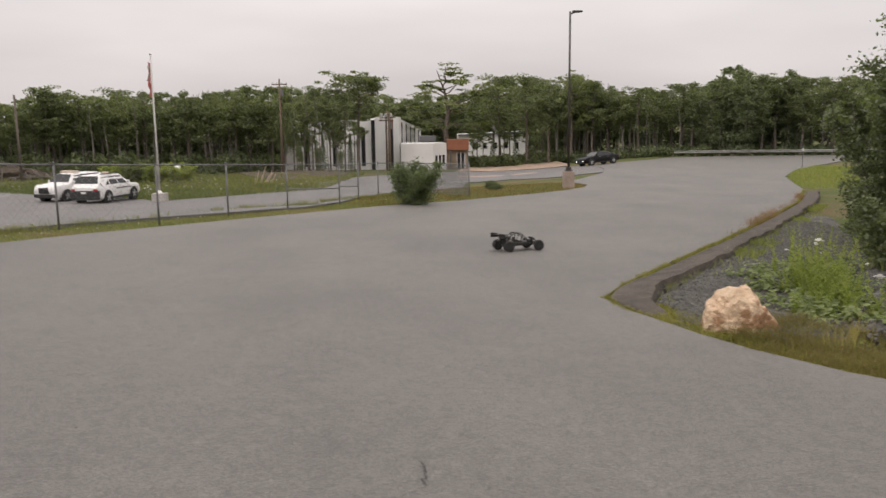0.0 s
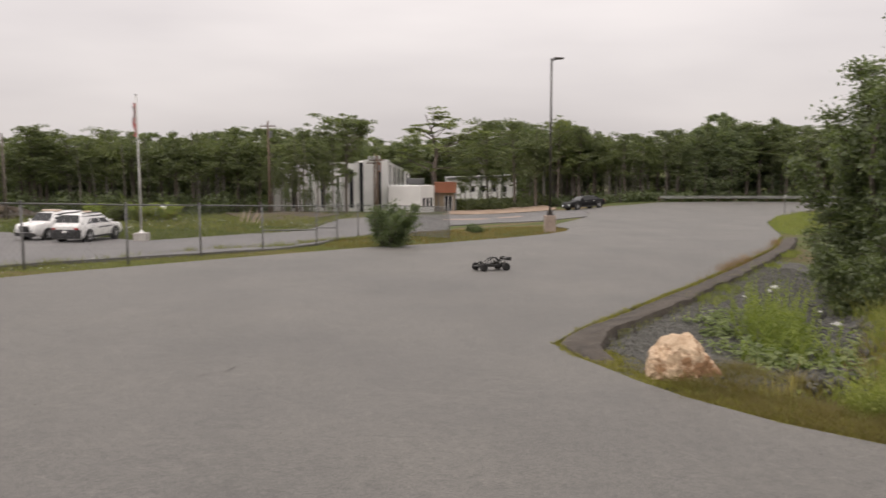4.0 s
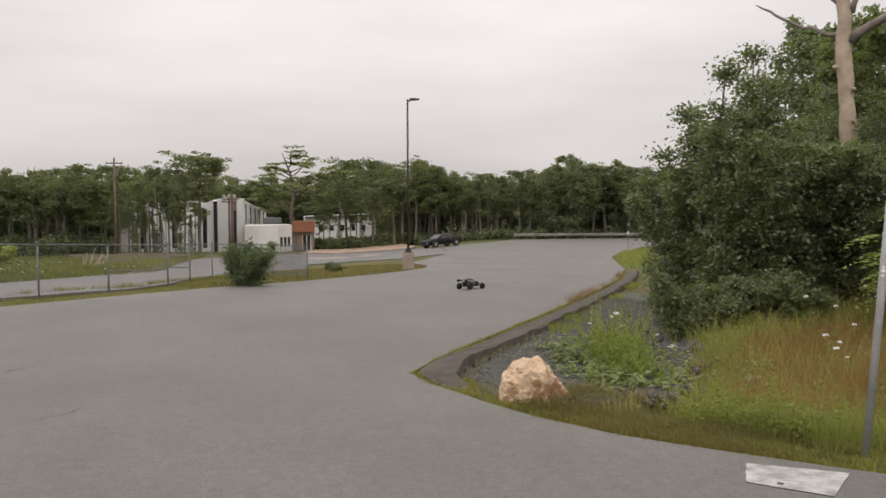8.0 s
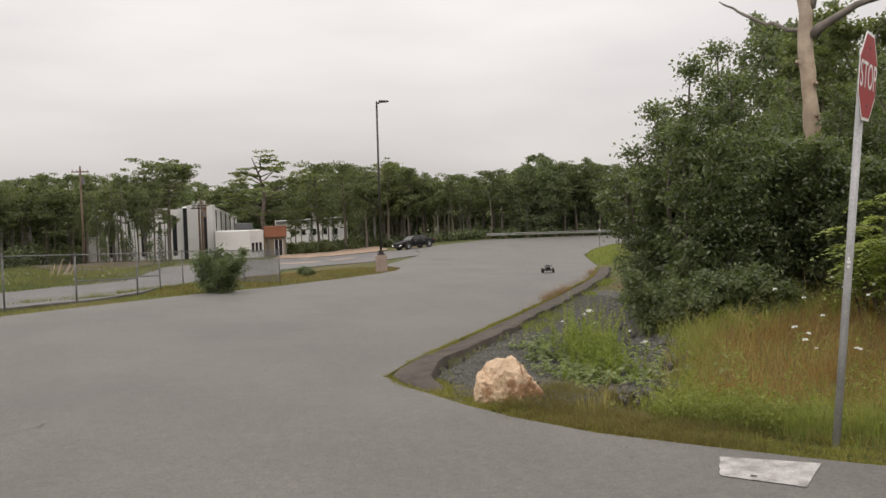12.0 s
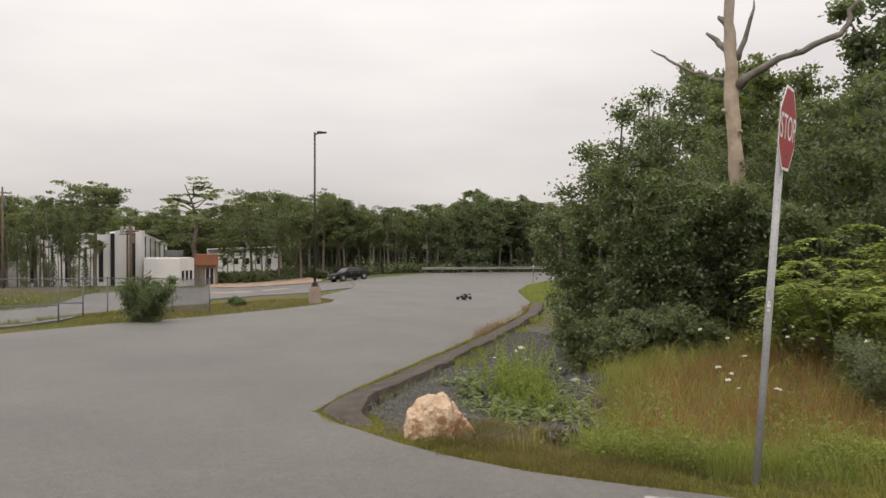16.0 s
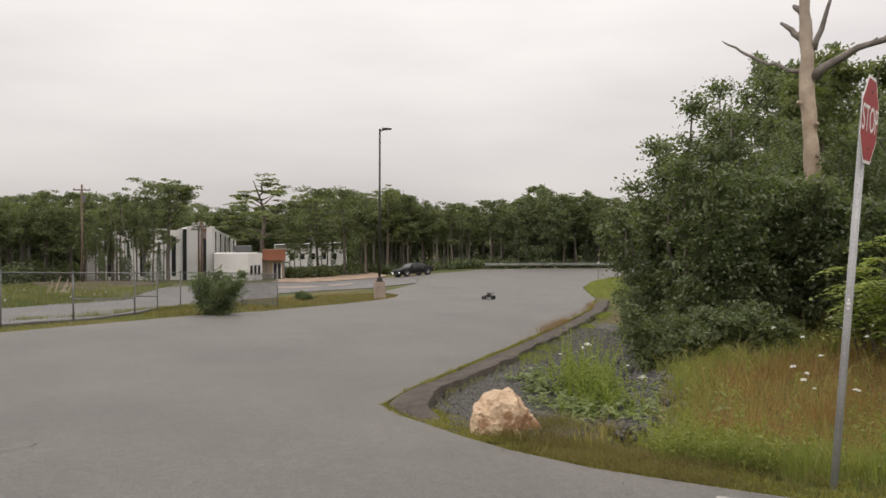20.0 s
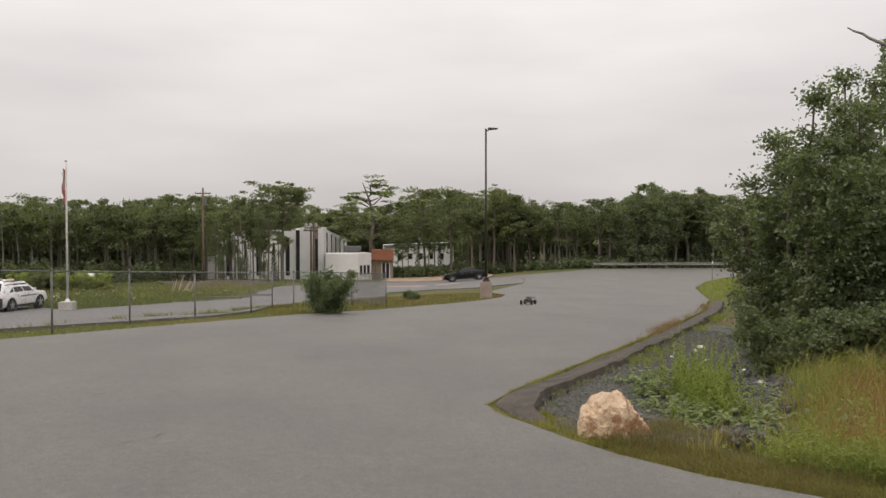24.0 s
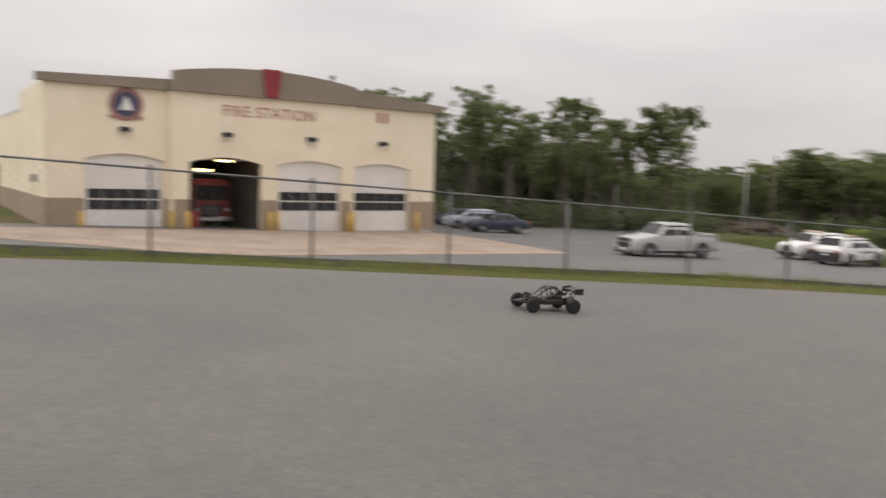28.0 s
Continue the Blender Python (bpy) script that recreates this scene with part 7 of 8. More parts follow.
def build_thicket():
    alder = "dense dark green alder with small glossy leaves"
    spec = [  # bearing, distance, top, width, leaves, spread of the stems
        (28.1, 17.5, 5.6, 1.7, 11000, 0.17), (29.4, 17.4, 9.6, 1.6, 13000, 0.13), (31.6, 17.4, 10.5, 1.8, 14000, 0.14), (31.0, 15.6, 4.6, 2.4, 16000, 0.22), (33.9, 16.2, 5.4, 2.6, 15000, 0.26),
        (36.4, 16.6, 4.2, 2.8, 14000, 0.26), (38.8, 16.2, 3.8, 2.8, 14000, 0.26), (40.8, 20.5, 7.4, 3.2, 16000, 0.24), (43.0, 18.4, 6.4, 2.8, 15000, 0.24), (46.6, 17.4, 9.6, 3.0, 16000, 0.24), (49.5, 16.0, 12.4, 3.2, 12000, 0.24),
        (34.6, 21.5, 6.8, 3.0, 13000, 0.24), (37.4, 21.5, 7.0, 3.2, 13000, 0.24), (40.6, 15.6, 3.2, 2.4, 12000, 0.26)]
    for i, (az, d, el, w, n, lean) in enumerate(spec):
        x, y = polar(az, d)
        build_shrub("alder", alder, x, y, up_to(az, d, el), w, n, 0.095, M_LEAF_NEAR, 100 + i, stems=9, lean=lean, taper=0.72, category="tree")["group"] = "alders on the bank"
    for i, (az, d, el, w, n, mat, lab) in enumerate([
            (28.4, 13.6, -4.4, 1.4, 6500, M_LEAF_WILLOW, "low grey-green willow bush at the foot of the thicket"), (30.4, 14.2, -4.8, 1.5, 5500, M_LEAF_WILLOW, "low grey-green willow bush at the foot of the thicket"),
            (32.6, 14.0, -4.0, 1.9, 6000, M_LEAF_NEAR, "low dark green bush at the foot of the thicket"), (34.6, 14.0, -4.4, 1.6, 5000, M_LEAF_NEAR, "low dark green bush at the foot of the thicket"), (27.3, 16.8, -2.4, 1.3, 4500, M_LEAF_NEAR, "low dark green bush at the foot of the thicket")]):
        x, y = polar(az, d)
        build_shrub("bush", lab, x, y, up_to(az, d, el), w, n, 0.075, mat, 140 + i, stems=8, lean=0.55, taper=0.8)["group"] = "bushes at the thicket's foot"
    for i, (az, d, el, w, n) in enumerate([(40.6, 12.9, -2.4, 1.1, 60), (42.0, 12.4, -0.9, 1.4, 85), (43.6, 12.0, -1.6, 1.4, 80), (45.2, 11.9, -0.3, 1.6, 90), (47.2, 11.4, -1.2, 1.6, 80), (44.4, 13.6, 1.2, 1.6, 80), (46.8, 13.2, 2.2, 1.8, 90), (49.0, 12.4, 1.0, 1.8, 70)]):
        x, y = polar(az, d)
        build_sumac(x, y, up_to(az, d, el), w, n, 160 + i)
    for i, (az, d, el, w) in enumerate([(44.6, 10.6, -4.6, 1.1), (46.4, 9.8, -4.4, 1.3), (48.4, 9.4, -5.0, 1.3)]):
        x, y = polar(az, d)
        build_shrub("bush", "leggy grey-green bush in the dry grass", x, y, max(0.6, up_to(az, d, el) * 0.9), w, 1500, 0.05, M_LEAF_WILLOW, 180 + i, stems=12, lean=0.22, taper=0.4)
    pine = make_tree("pine", "canopy", 51, M_LEAF_DEEP, M_BARK, "dark layered pine behind the thicket")
    x, y = polar(36.1, 31)
    pine.matrix_basis = Matrix.Translation((x, y, ground_z(x, y))) @ Matrix.Diagonal((0.66, 0.66, up_to(35.4, 31, 11.9) / 10, 1))
    p2 = make_tree("pine", "canopy", 52, M_LEAF_DARK, M_BARK, "dark pine behind the thicket")
    x, y = polar(49.6, 26)
    p2.matrix_basis = Matrix.Translation((x, y, ground_z(x, y))) @ Matrix.Diagonal((0.9, 0.9, up_to(49.6, 26, 16.5) / 10, 1))
    for k, (az, d, el, w, n, leaf, lab) in enumerate([
            (39.4, 29, 10.8, 4.4, 15000, M_LEAF_FAR_B, "full green tree behind the thicket"), (41.4, 27, 11.6, 4.6, 17000, M_LEAF_FAR_B, "full green tree behind the thicket"),
            (43.6, 27, 10.4, 4.6, 15000, M_LEAF_FAR_B, "full green tree behind the thicket"), (49.6, 25, 15.6, 3.8, 17000, M_LEAF_DEEP, "tall dark leafy tree behind the thicket")]):
        x, y = polar(az, d)
        build_shrub("tree", lab, x, y, up_to(az, d, el), w, n, 0.17, leaf, 230 + k, stems=8, lean=0.17, base=1.5, taper=0.75, category="tree")
    deep = make_tree("tree", "full", 54, M_LEAF_DEEP, M_BARK, "dark leafy tree behind the thicket")
    for k, (az, d, el) in enumerate(((39.0, 34, 9.4), (43.2, 29, 10.2), (45.4, 30, 12.4), (48.5, 30, 14.0), (41.6, 27, 8.6), (37.2, 33, 8.2), (46.6, 25, 13.2), (40.2, 28, 9.8), (44.0, 26, 10.4), (42.4, 25, 9.2))):
        x, y = polar(az, d)
        m = Matrix.Translation((x, y, ground_z(x, y))) @ Matrix.Rotation(k * 1.9, 4, "Z") @ Matrix.Diagonal((0.95, 0.95, up_to(az, d, el) / 10, 1))
        if k:
            copy_thing(deep, m)
        else:
            deep.matrix_basis = m
    # the round bush by the fence, and a low one on the island
    build_shrub("fence_bush", "round green bush in front of the fence", -1.62, 28.9, 1.72, 2.2, 11000, 0.075, M_LEAF_BUSH, 190, stems=16, lean=0.62, taper=0.55)
    build_shrub("island_bush", "low dark bush on the grass island", 2.0, 41.4, 0.50, 1.0, 1500, 0.07, M_LEAF_BUSH, 191, stems=9, lean=1.0, taper=0.9)
    for i, (x, y, h, w) in enumerate([(-31.6, 76.6, 2.0, 3.4), (-29.4, 75.2, 2.2, 3.8), (-27.2, 74.6, 2.15, 3.6), (-25.0, 75.4, 1.9, 3.6)]):
        build_shrub("garden_shrub", "rounded green shrub on the rough grass", x, y, h, w, 4200, 0.17, (M_LEAF_SUMAC, M_LEAF_FAR_B, M_LEAF_SUMAC, M_LEAF_SUMAC)[i], 200 + i, stems=9, lean=0.6)["group"] = "garden shrubs"


build_thicket()


def build_dead_tree():
    rng = random.Random(77)
    az, d = 37.1, 19.0
    x, y = polar(az, d)
    z0 = ground_z(x, y)
    t = empty("dead_tree", pose(x, y, z0, 0, 0, -az))
    tagged(t, "bare weathered dead tree with broken grey limbs", "tree")
    h = lambda el: 1.6 + d * math.tan(radians(el)) - z0
    s = lambda a: d * math.tan(radians(a - az))
    trunk = [(0.10, 0, -0.3), (0.10, 0, h(3.6)), (0.02, 0, h(6.5)), (-0.05, 0.03, h(9.0)), (-0.05, 0, h(10.4)), (-0.08, 0, h(12.0)), (-0.10, 0, h(13.5)), (-0.12, 0, h(16)), (-0.16, 0, h(19)), (-0.1, 0, h(22))]
    fat = [0.215, 0.185, 0.168, 0.166, 0.158, 0.135, 0.122, 0.108, 0.075, 0.03]
    line, thick = [], []
    for (p, q), (r0, r1) in zip(zip(trunk, trunk[1:]), zip(fat, fat[1:])):
        for k in range(4):
            line.append(Vector(p).lerp(Vector(q), k / 4))
            thick.append(r0 + (r1 - r0) * k / 4)
    bm = bmesh.new()
    add_tube(bm, line + [Vector(trunk[-1])], thick + [fat[-1]], 14, False)
    for v in bm.verts:
        v.co += Vector((noise.noise(v.co * 2.1), noise.noise(v.co * 2.1 + Vector((5, 0, 0))), 0)) * 0.045 + Vector((noise.noise(v.co * 7), noise.noise(v.co * 7 + Vector((0, 4, 0))), 0)) * 0.014
    part("trunk", bm, M_DEAD_TRUNK, t, "pale bare trunk, greyer above the boughs", smooth=True)

    def bough(pts, radii):
        bm = bmesh.new()
        line = []
        for (a0, y0, e0), (a1, y1, e1) in zip(pts, pts[1:]):
            line += [(s(a0 + (a1 - a0) * u) + rng.gauss(0, 0.018), y0 + (y1 - y0) * u, h(e0 + (e1 - e0) * u) + rng.gauss(0, 0.018)) for u in (0.0, 0.5)]
        line.append((s(pts[-1][0]), pts[-1][1], h(pts[-1][2])))
        fat = [r for a, b in zip(radii, radii[1:]) for r in (a, (a + b) / 2 * rng.uniform(0.9, 1.15))] + [radii[-1]]
        add_tube(bm, line, fat, 8)
        return part("bough", bm, M_DEAD_GREY, t, smooth=True)

    b = bough([(37.3, 0, 10.1), (38.4, -0.1, 10.8), (39.8, -0.2, 11.5), (41.1, -0.3, 11.8), (42.4, -0.4, 12.3), (43.3, -0.4, 12.6), (43.8, -0.4, 13.2), (43.9, -0.4, 14.0), (44.3, -0.4, 14.6), (44.6, -0.4, 15.4)],
              [0.13, 0.085, 0.07, 0.065, 0.06, 0.065, 0.055, 0.045, 0.035, 0.015])
    part("twig", tube([(s(40.2), -0.2, h(11.6)), (s(40.9), -0.3, h(12.0))], [0.03, 0.012], 5), M_DEAD_GREY, b)
    bough([(36.8, 0, 10.4), (35.9, 0.1, 10.6), (35.0, 0.1, 11.1), (34.1, 0.2, 11.4), (33.2, 0.2, 11.9), (32.4, 0.3, 12.5), (31.6, 0.3, 13.0)], [0.06, 0.045, 0.04, 0.035, 0.033, 0.026, 0.010])
    bough([(37.2, 0, 11.8), (37.7, -0.1, 12.9), (38.1, -0.15, 14.2), (38.3, -0.15, 15.3)], [0.075, 0.055, 0.04, 0.012])
    bough([(36.7, 0, 12.4), (36.1, 0.1, 12.9), (35.6, 0.1, 13.4), (35.3, 0.1, 13.7)], [0.09, 0.07, 0.045, 0.02])
    bough([(36.6, 0, 14.0), (36.2, 0.1, 14.5), (36.1, 0.1, 14.7)], [0.08, 0.06, 0.03])
    bough([(36.8, 0, 17.0), (36.0, 0.1, 18.0), (35.2, 0.1, 19.5)], [0.06, 0.04, 0.01])
    for e, a in ((5.0, 37.55), (8.4, 36.55), (7.0, 37.5)):
        part("knot", tube([(s(a), -0.12, h(e)), (s(a) * 1.25, -0.20, h(e) + 0.03)], [0.06, 0.035], 7), M_DEAD_WOOD, t)


build_dead_tree()

# ---- grass, weeds and stones ----
def left_np(line, x, y):
    """left_of for many points at once."""
    best, sign = np.full(x.shape, 1e9), np.ones(x.shape)
    for (x0, y0), (x1, y1) in zip(line, line[1:]):
        dx, dy = x1 - x0, y1 - y0
        u = np.clip(((x - x0) * dx + (y - y0) * dy) / (dx * dx + dy * dy), 0, 1)
        d = np.hypot(x - x0 - u * dx, y - y0 - u * dy)
        near = d < best - 1e-9
        best = np.where(near, d, best)
        sign = np.where(near, np.where(dx * (y - y0) - dy * (x - x0) > 0, 1, -1), sign)
    return best * sign


def step_np(a, b, v):
    u = np.clip((v - a) / (b - a), 0, 1)
    return u * u * (3 - 2 * u)


def ground_np(x, y):
    w = step_np(0, 1, (left_np(BREAK, x, y) - 0.3) / (4.7 + np.maximum(0, y - 38) * 0.28))
    lot = -0.047 * y + 0.072 * np.log1p(np.exp((y - 32) / 6)) + 0.09 * np.log1p(np.exp((y - 62) / 5)) - 0.03 * np.minimum(0, x)
    z = lot * (1 - w) + (-1.53 - 0.006 * x - 0.029 * y) * w
    r = -left_np(EDGE, x, y)
    bank = 0.085 * np.maximum(0, np.minimum(r, 45) - 3) - 0.20 * np.exp(-((r - 2.4) / 0.9) ** 2) * step_np(7, 9, y) * (1 - step_np(26, 34, y))
    return z + np.where(r > 0, bank, 0)


def mottle(x, y, k=1.0):
    """Soft patches between -1 and 1."""
    x, y = x * k, y * k
    return (np.sin(1.1 * x + 0.7 * y + 1.3 * np.sin(0.6 * y)) + np.sin(0.8 * y - 1.7 * x + 2 * np.sin(0.5 * x + 1)) + np.sin(2.9 * x + 2.3 * y)) / 3


def blades(nrng, xy, height, width, lean=0.35, lift=0.0):
    """Grass blades: each a bent, tapering strip of two quads."""
    n = len(xy)
    z = ground_np(xy[:, 0], xy[:, 1]) - 0.05 + lift
    base = np.column_stack([xy, z])
    a = nrng.uniform(0, 2 * math.pi, n)
    side = np.column_stack([np.cos(a), np.sin(a), np.zeros(n)])
    b = nrng.uniform(0, 2 * math.pi, n)
    h = height * nrng.uniform(0.55, 1.25, n)
    tip = base + np.column_stack([np.cos(b) * lean * h, np.sin(b) * lean * h, h])
    mid = base + np.column_stack([np.cos(b) * lean * h * 0.3, np.sin(b) * lean * h * 0.3, h * 0.58])
    w = (width * nrng.uniform(0.6, 1.3, n))[:, None]
    v = np.empty((n, 5, 3))
    v[:, 0], v[:, 1], v[:, 2], v[:, 3], v[:, 4] = base - side * w * 0.5, base + side * w * 0.5, mid + side * w * 0.4, mid - side * w * 0.4, tip
    return v.reshape(-1, 3)


def tufts(nrng, centres, per, spread, height, width, lean=0.6):
    """Grass in tufts: the blades of each fan out from its middle, and each tuft has its own height."""
    n = len(centres) * per
    xy = np.repeat(centres, per, 0)
    off = nrng.normal(size=(n, 2)) * spread
    tall = np.repeat(nrng.uniform(0.5, 1.35, len(centres)), per)
    xy = xy + off
    base = np.column_stack([xy, ground_np(xy[:, 0], xy[:, 1]) - 0.05])
    out = off / (np.linalg.norm(off, axis=1)[:, None] + 1e-6) * nrng.uniform(0.2, 1.0, (n, 1)) + nrng.normal(size=(n, 2)) * 0.35
    h = height * tall * nrng.uniform(0.5, 1.15, n)
    a = nrng.uniform(0, 2 * math.pi, n)
    side = np.column_stack([np.cos(a), np.sin(a), np.zeros(n)])
    mid = base + np.column_stack([out * lean * h[:, None] * 0.35, h * 0.66])
    tip = base + np.column_stack([out * lean * h[:, None] * 1.1, h])
    w = (width * nrng.uniform(0.6, 1.3, n))[:, None]
    v = np.empty((n, 5, 3))
    v[:, 0], v[:, 1], v[:, 2], v[:, 3], v[:, 4] = base - side * w * 0.5, base + side * w * 0.5, mid + side * w * 0.4, mid - side * w * 0.4, tip
    return v.reshape(-1, 3)


def leafy_weeds(nrng, centres, per, height, size):
    """Upright weeds: small leaves along short stems."""
    n = len(centres) * per
    p = np.repeat(centres, per, 0) + nrng.normal(size=(n, 2)) * 0.035
    h = np.repeat(nrng.uniform(0.45, 1.3, len(centres)), per) * height * nrng.uniform(0.05, 1.0, n) ** 0.8
    return tri_cloud(nrng, np.column_stack([p, ground_np(p[:, 0], p[:, 1]) - 0.03 + h]), 0.2, size, 2.0)


def stuff(name, label, category, v, k, mat):
    return tagged(new(name, blade_mesh(name, v, mat) if k == 5 else cloud_mesh(name, v, k, mat)), label, category, kind="stuff")


def blade_mesh(name, v, mat):
    """Five points a blade: a four-sided foot and a pointed end."""
    me = bpy.data.meshes.new(name)
    k = np.arange(0, len(v), 5)
    quads = np.column_stack([k, k + 1, k + 2, k + 3]).tolist()
    tris = np.column_stack([k + 3, k + 2, k + 4]).tolist()
    me.from_pydata(v.tolist(), [], quads + tris)
    me.materials.append(mat)
    me.update()
    return me


def scatter(nrng, n, box4, keep):
    x0, y0, x1, y1 = box4
    out, have = [], 0
    while have < n:
        p = nrng.uniform((x0, y0), (x1, y1), (4 * n, 2))
        p = p[nrng.random(len(p)) < keep(p[:, 0], p[:, 1])]
        out.append(p)
        have += len(p)
    return np.concatenate(out)[:n]


def plant_bank():
    nrng = np.random.default_rng(40)
    r_of = lambda x, y: -left_np(EDGE, x, y)
    within = lambda v, lo, hi: (v > lo) & (v < hi)
    in_bed = lambda x, y: (x > 1.5) & (x < 9.0) & (y > 6.8 + 0.22 * (x - 2.2)) & (y > 7.7 + 1.75 * (x - 4.05)) & (y < 24)
    bank = lambda x, y, lo, hi: within(r_of(x, y), lo, hi) & ~in_bed(x, y)
    patch = lambda x, y: mottle(x, y, 0.9)
    deep = lambda x, y: r_of(x, y) + 0.55 * mottle(x, y, 1.6) + 0.3 * mottle(x, y, 4.1)
    # lush weeds in a band behind the edge, rust-brown grass above them, green again by the ditch
    past = lambda x, y: np.clip((x / y - 0.50 + 0.06 * mottle(x, y, 2.6)) / 0.08, 0.03, 1.0)
    green = scatter(nrng, 2900, (2.2, 3.2, 14.0, 14), lambda x, y: past(x, y) * bank(x, y, 0.72, 12) * np.where(within(deep(x, y), 0.75, 1.5) | (x < 0.60 * y), 1.0, 0.03 + 0.25 * (patch(x, y) > 0.55)))
    stuff("bank_grass", "long green grass on the bank behind the sign", "grass", tufts(nrng, green, 14, 0.055, 0.21, 0.005, 0.55), 5, M_GRASS)
    lush = scatter(nrng, 1400, (2.4, 3.2, 14.0, 14), lambda x, y: past(x, y) * np.where(mottle(x, y, 2.7) > 0.12, 1.0, 0.10) * bank(x, y, 0.72, 12) * np.where(within(deep(x, y), 0.65, 1.65), 1.0, 0.02 + 0.3 * (patch(x, y) > 0.6)))
    stuff("bank_weeds", "lush low green weeds on the bank", "grass", leafy_weeds(nrng, lush, 34, 0.25, 0.016), 3, M_WEED)
    dry = scatter(nrng, 5200, (3.0, 3.6, 15, 15.5), lambda x, y: bank(x, y, 1.5, 10) * np.clip((x / y - 0.56 + 0.07 * mottle(x, y, 2.1)) / 0.09, 0.03, 1.0) * np.where(deep(x, y) > 1.6, 0.45 + 0.55 * (patch(x, y) < 0.35), 0.04))
    stuff("dry_grass", "rust-brown seeding grass on the bank", "grass", tufts(nrng, dry, 14, 0.075, 0.30, 0.0048, 0.85), 5, M_GRASS_DRY)
    straw = scatter(nrng, 1500, (2.2, 3.2, 15, 15), lambda x, y: bank(x, y, 0.6, 10) * np.where((mottle(x, y, 1.3) > 0.15) | (x > 1.02 * y), 1.0, 0.08))
    stuff("straw_grass", "straw-coloured grass stalks on the bank", "grass", tufts(nrng, straw, 12, 0.07, 0.38, 0.0045, 0.7), 5, M_GRASS_STRAW)
    dock = scatter(nrng, 60, (3.5, 4.0, 12, 12), lambda x, y: bank(x, y, 0.9, 6) * 1.0)
    stuff("leafy_weeds", "green leafy weeds dotted over the bank", "grass", leafy_weeds(nrng, dock, 60, 0.36, 0.018), 3, M_WEED)
    # arching stalks that stand above the rest
    arch = scatter(nrng, 420, (4.0, 5.0, 12, 14), lambda x, y: bank(x, y, 2.4, 9) * past(x, y))
    stuff("arching_stalks", "tall pale stalks arching over the dry grass", "grass", tufts(nrng, arch, 3, 0.03, 0.72, 0.005, 1.1), 5, M_GRASS_STRAW)
    # the fringe along the lot's edge
    rim = scatter(nrng, 20000, (1.2, 2.2, 9, 9.0), lambda x, y: within(r_of(x, y), -0.05 - 0.07 * mottle(x, y, 4.6), 0.55 + 0.25 * mottle(x, y, 4.0)) * np.where(mottle(x, y, 7.0) > -0.35, 1.0, 0.15))
    stuff("edge_moss", "short yellow-green moss and grass along the asphalt edge", "grass", blades(nrng, rim, 0.04, 0.008, 0.8, 0.03), 5, M_MOSS)
    mix = scatter(nrng, 450, (1.4, 2.2, 9, 9.5), lambda x, y: bank(x, y, 0.25, 0.9) * np.where(mottle(x, y, 3.0) > -0.2, 1.0, 0.2))
    stuff("edge_grass", "trodden grass beside the asphalt edge", "grass", tufts(nrng, mix, 14, 0.045, 0.085, 0.005, 0.8), 5, M_GRASS)
    brown = scatter(nrng, 1700, (1.4, 2.4, 8.5, 8.4), lambda x, y: bank(x, y, 0.06, 0.75) * np.where((x < 3.4) | (mottle(x, y, 2.2) > 0.2), 1.0, 0.15))
    stuff("brown_tufts", "low brown tufts round the boulder and along the edge", "grass", tufts(nrng, brown, 12, 0.05, 0.11, 0.0045, 1.0), 5, M_ISLAND)
    # brown and green stalks that hide the boulder's foot and the gravel's near end
    foot = scatter(nrng, 480, (1.7, 6.6, 4.3, 8.0), lambda x, y: within(r_of(x, y), 0.25, 1.25 + 0.5 * mottle(x, y, 3.0)) * ~((x > 2.0) & (x < 2.62) & (y > 7.36)) * np.where(mottle(x, y, 4.4) > -0.1, 1.0, 0.15))
    stuff("boulder_grass", "brown and green stalks round the boulder's foot", "grass", tufts(nrng, foot[:340], 12, 0.05, 0.15, 0.0045, 0.9), 5, M_ISLAND)
    stuff("boulder_weeds", "low green weeds round the boulder's foot", "grass", tufts(nrng, foot[340:], 12, 0.05, 0.11, 0.005, 0.8), 5, M_VERGE)
    # moss on the lot side of the kerb
    line = scatter(nrng, 8500, (1.2, 8.2, 16, 35.5), lambda x, y: within(r_of(x, y), -0.03 - 0.04 * mottle(x, y, 5.0), 0.09 + 0.05 * mottle(x, y, 2.0)) * np.where(mottle(x, y, 3.0) > -0.3, 1.0, 0.15))
    stuff("kerb_moss", "bright moss line at the foot of the kerb", "grass", blades(nrng, line, 0.042, 0.009, 0.9, 0.05), 5, M_MOSS)
    rust = scatter(nrng, 1500, (5, 16, 17, 33), lambda x, y: within(r_of(x, y), -0.16, 0.16) * np.where(mottle(x, y, 0.6) > 0.05, 1.0, 0.12))
    stuff("rust_tufts", "rust-red dry tufts growing along the kerb", "grass", blades(nrng, rust, 0.25, 0.0045, 0.6), 5, M_RUST)
    far_tip = scatter(nrng, 5000, (15, 38, 34, 72), lambda x, y: within(r_of(x, y), 0.1, 4.0) * 1.0)
    stuff("kerb_grass", "rough green grass on the far kerb's corner", "grass", blades(nrng, far_tip, 0.26, 0.022, 0.6), 5, M_GRASS)
    lip = scatter(nrng, 1300, (1.6, 8.6, 12, 26), lambda x, y: within(r_of(x, y), 0.42, 0.72) * np.where(mottle(x, y, 2.6) > 0.05, 1.0, 0.1))
    stuff("kerb_lip_grass", "small green tufts along the kerb's inner lip", "grass", blades(nrng, lip, 0.075, 0.008, 0.7, 0.05), 5, M_VERGE)
    inner = scatter(nrng, 1500, (3.0, 11.0, 12, 26), lambda x, y: within(r_of(x, y), 0.55, 1.1) * np.where(patch(x, y) > 0.2, 1.0, 0.06))
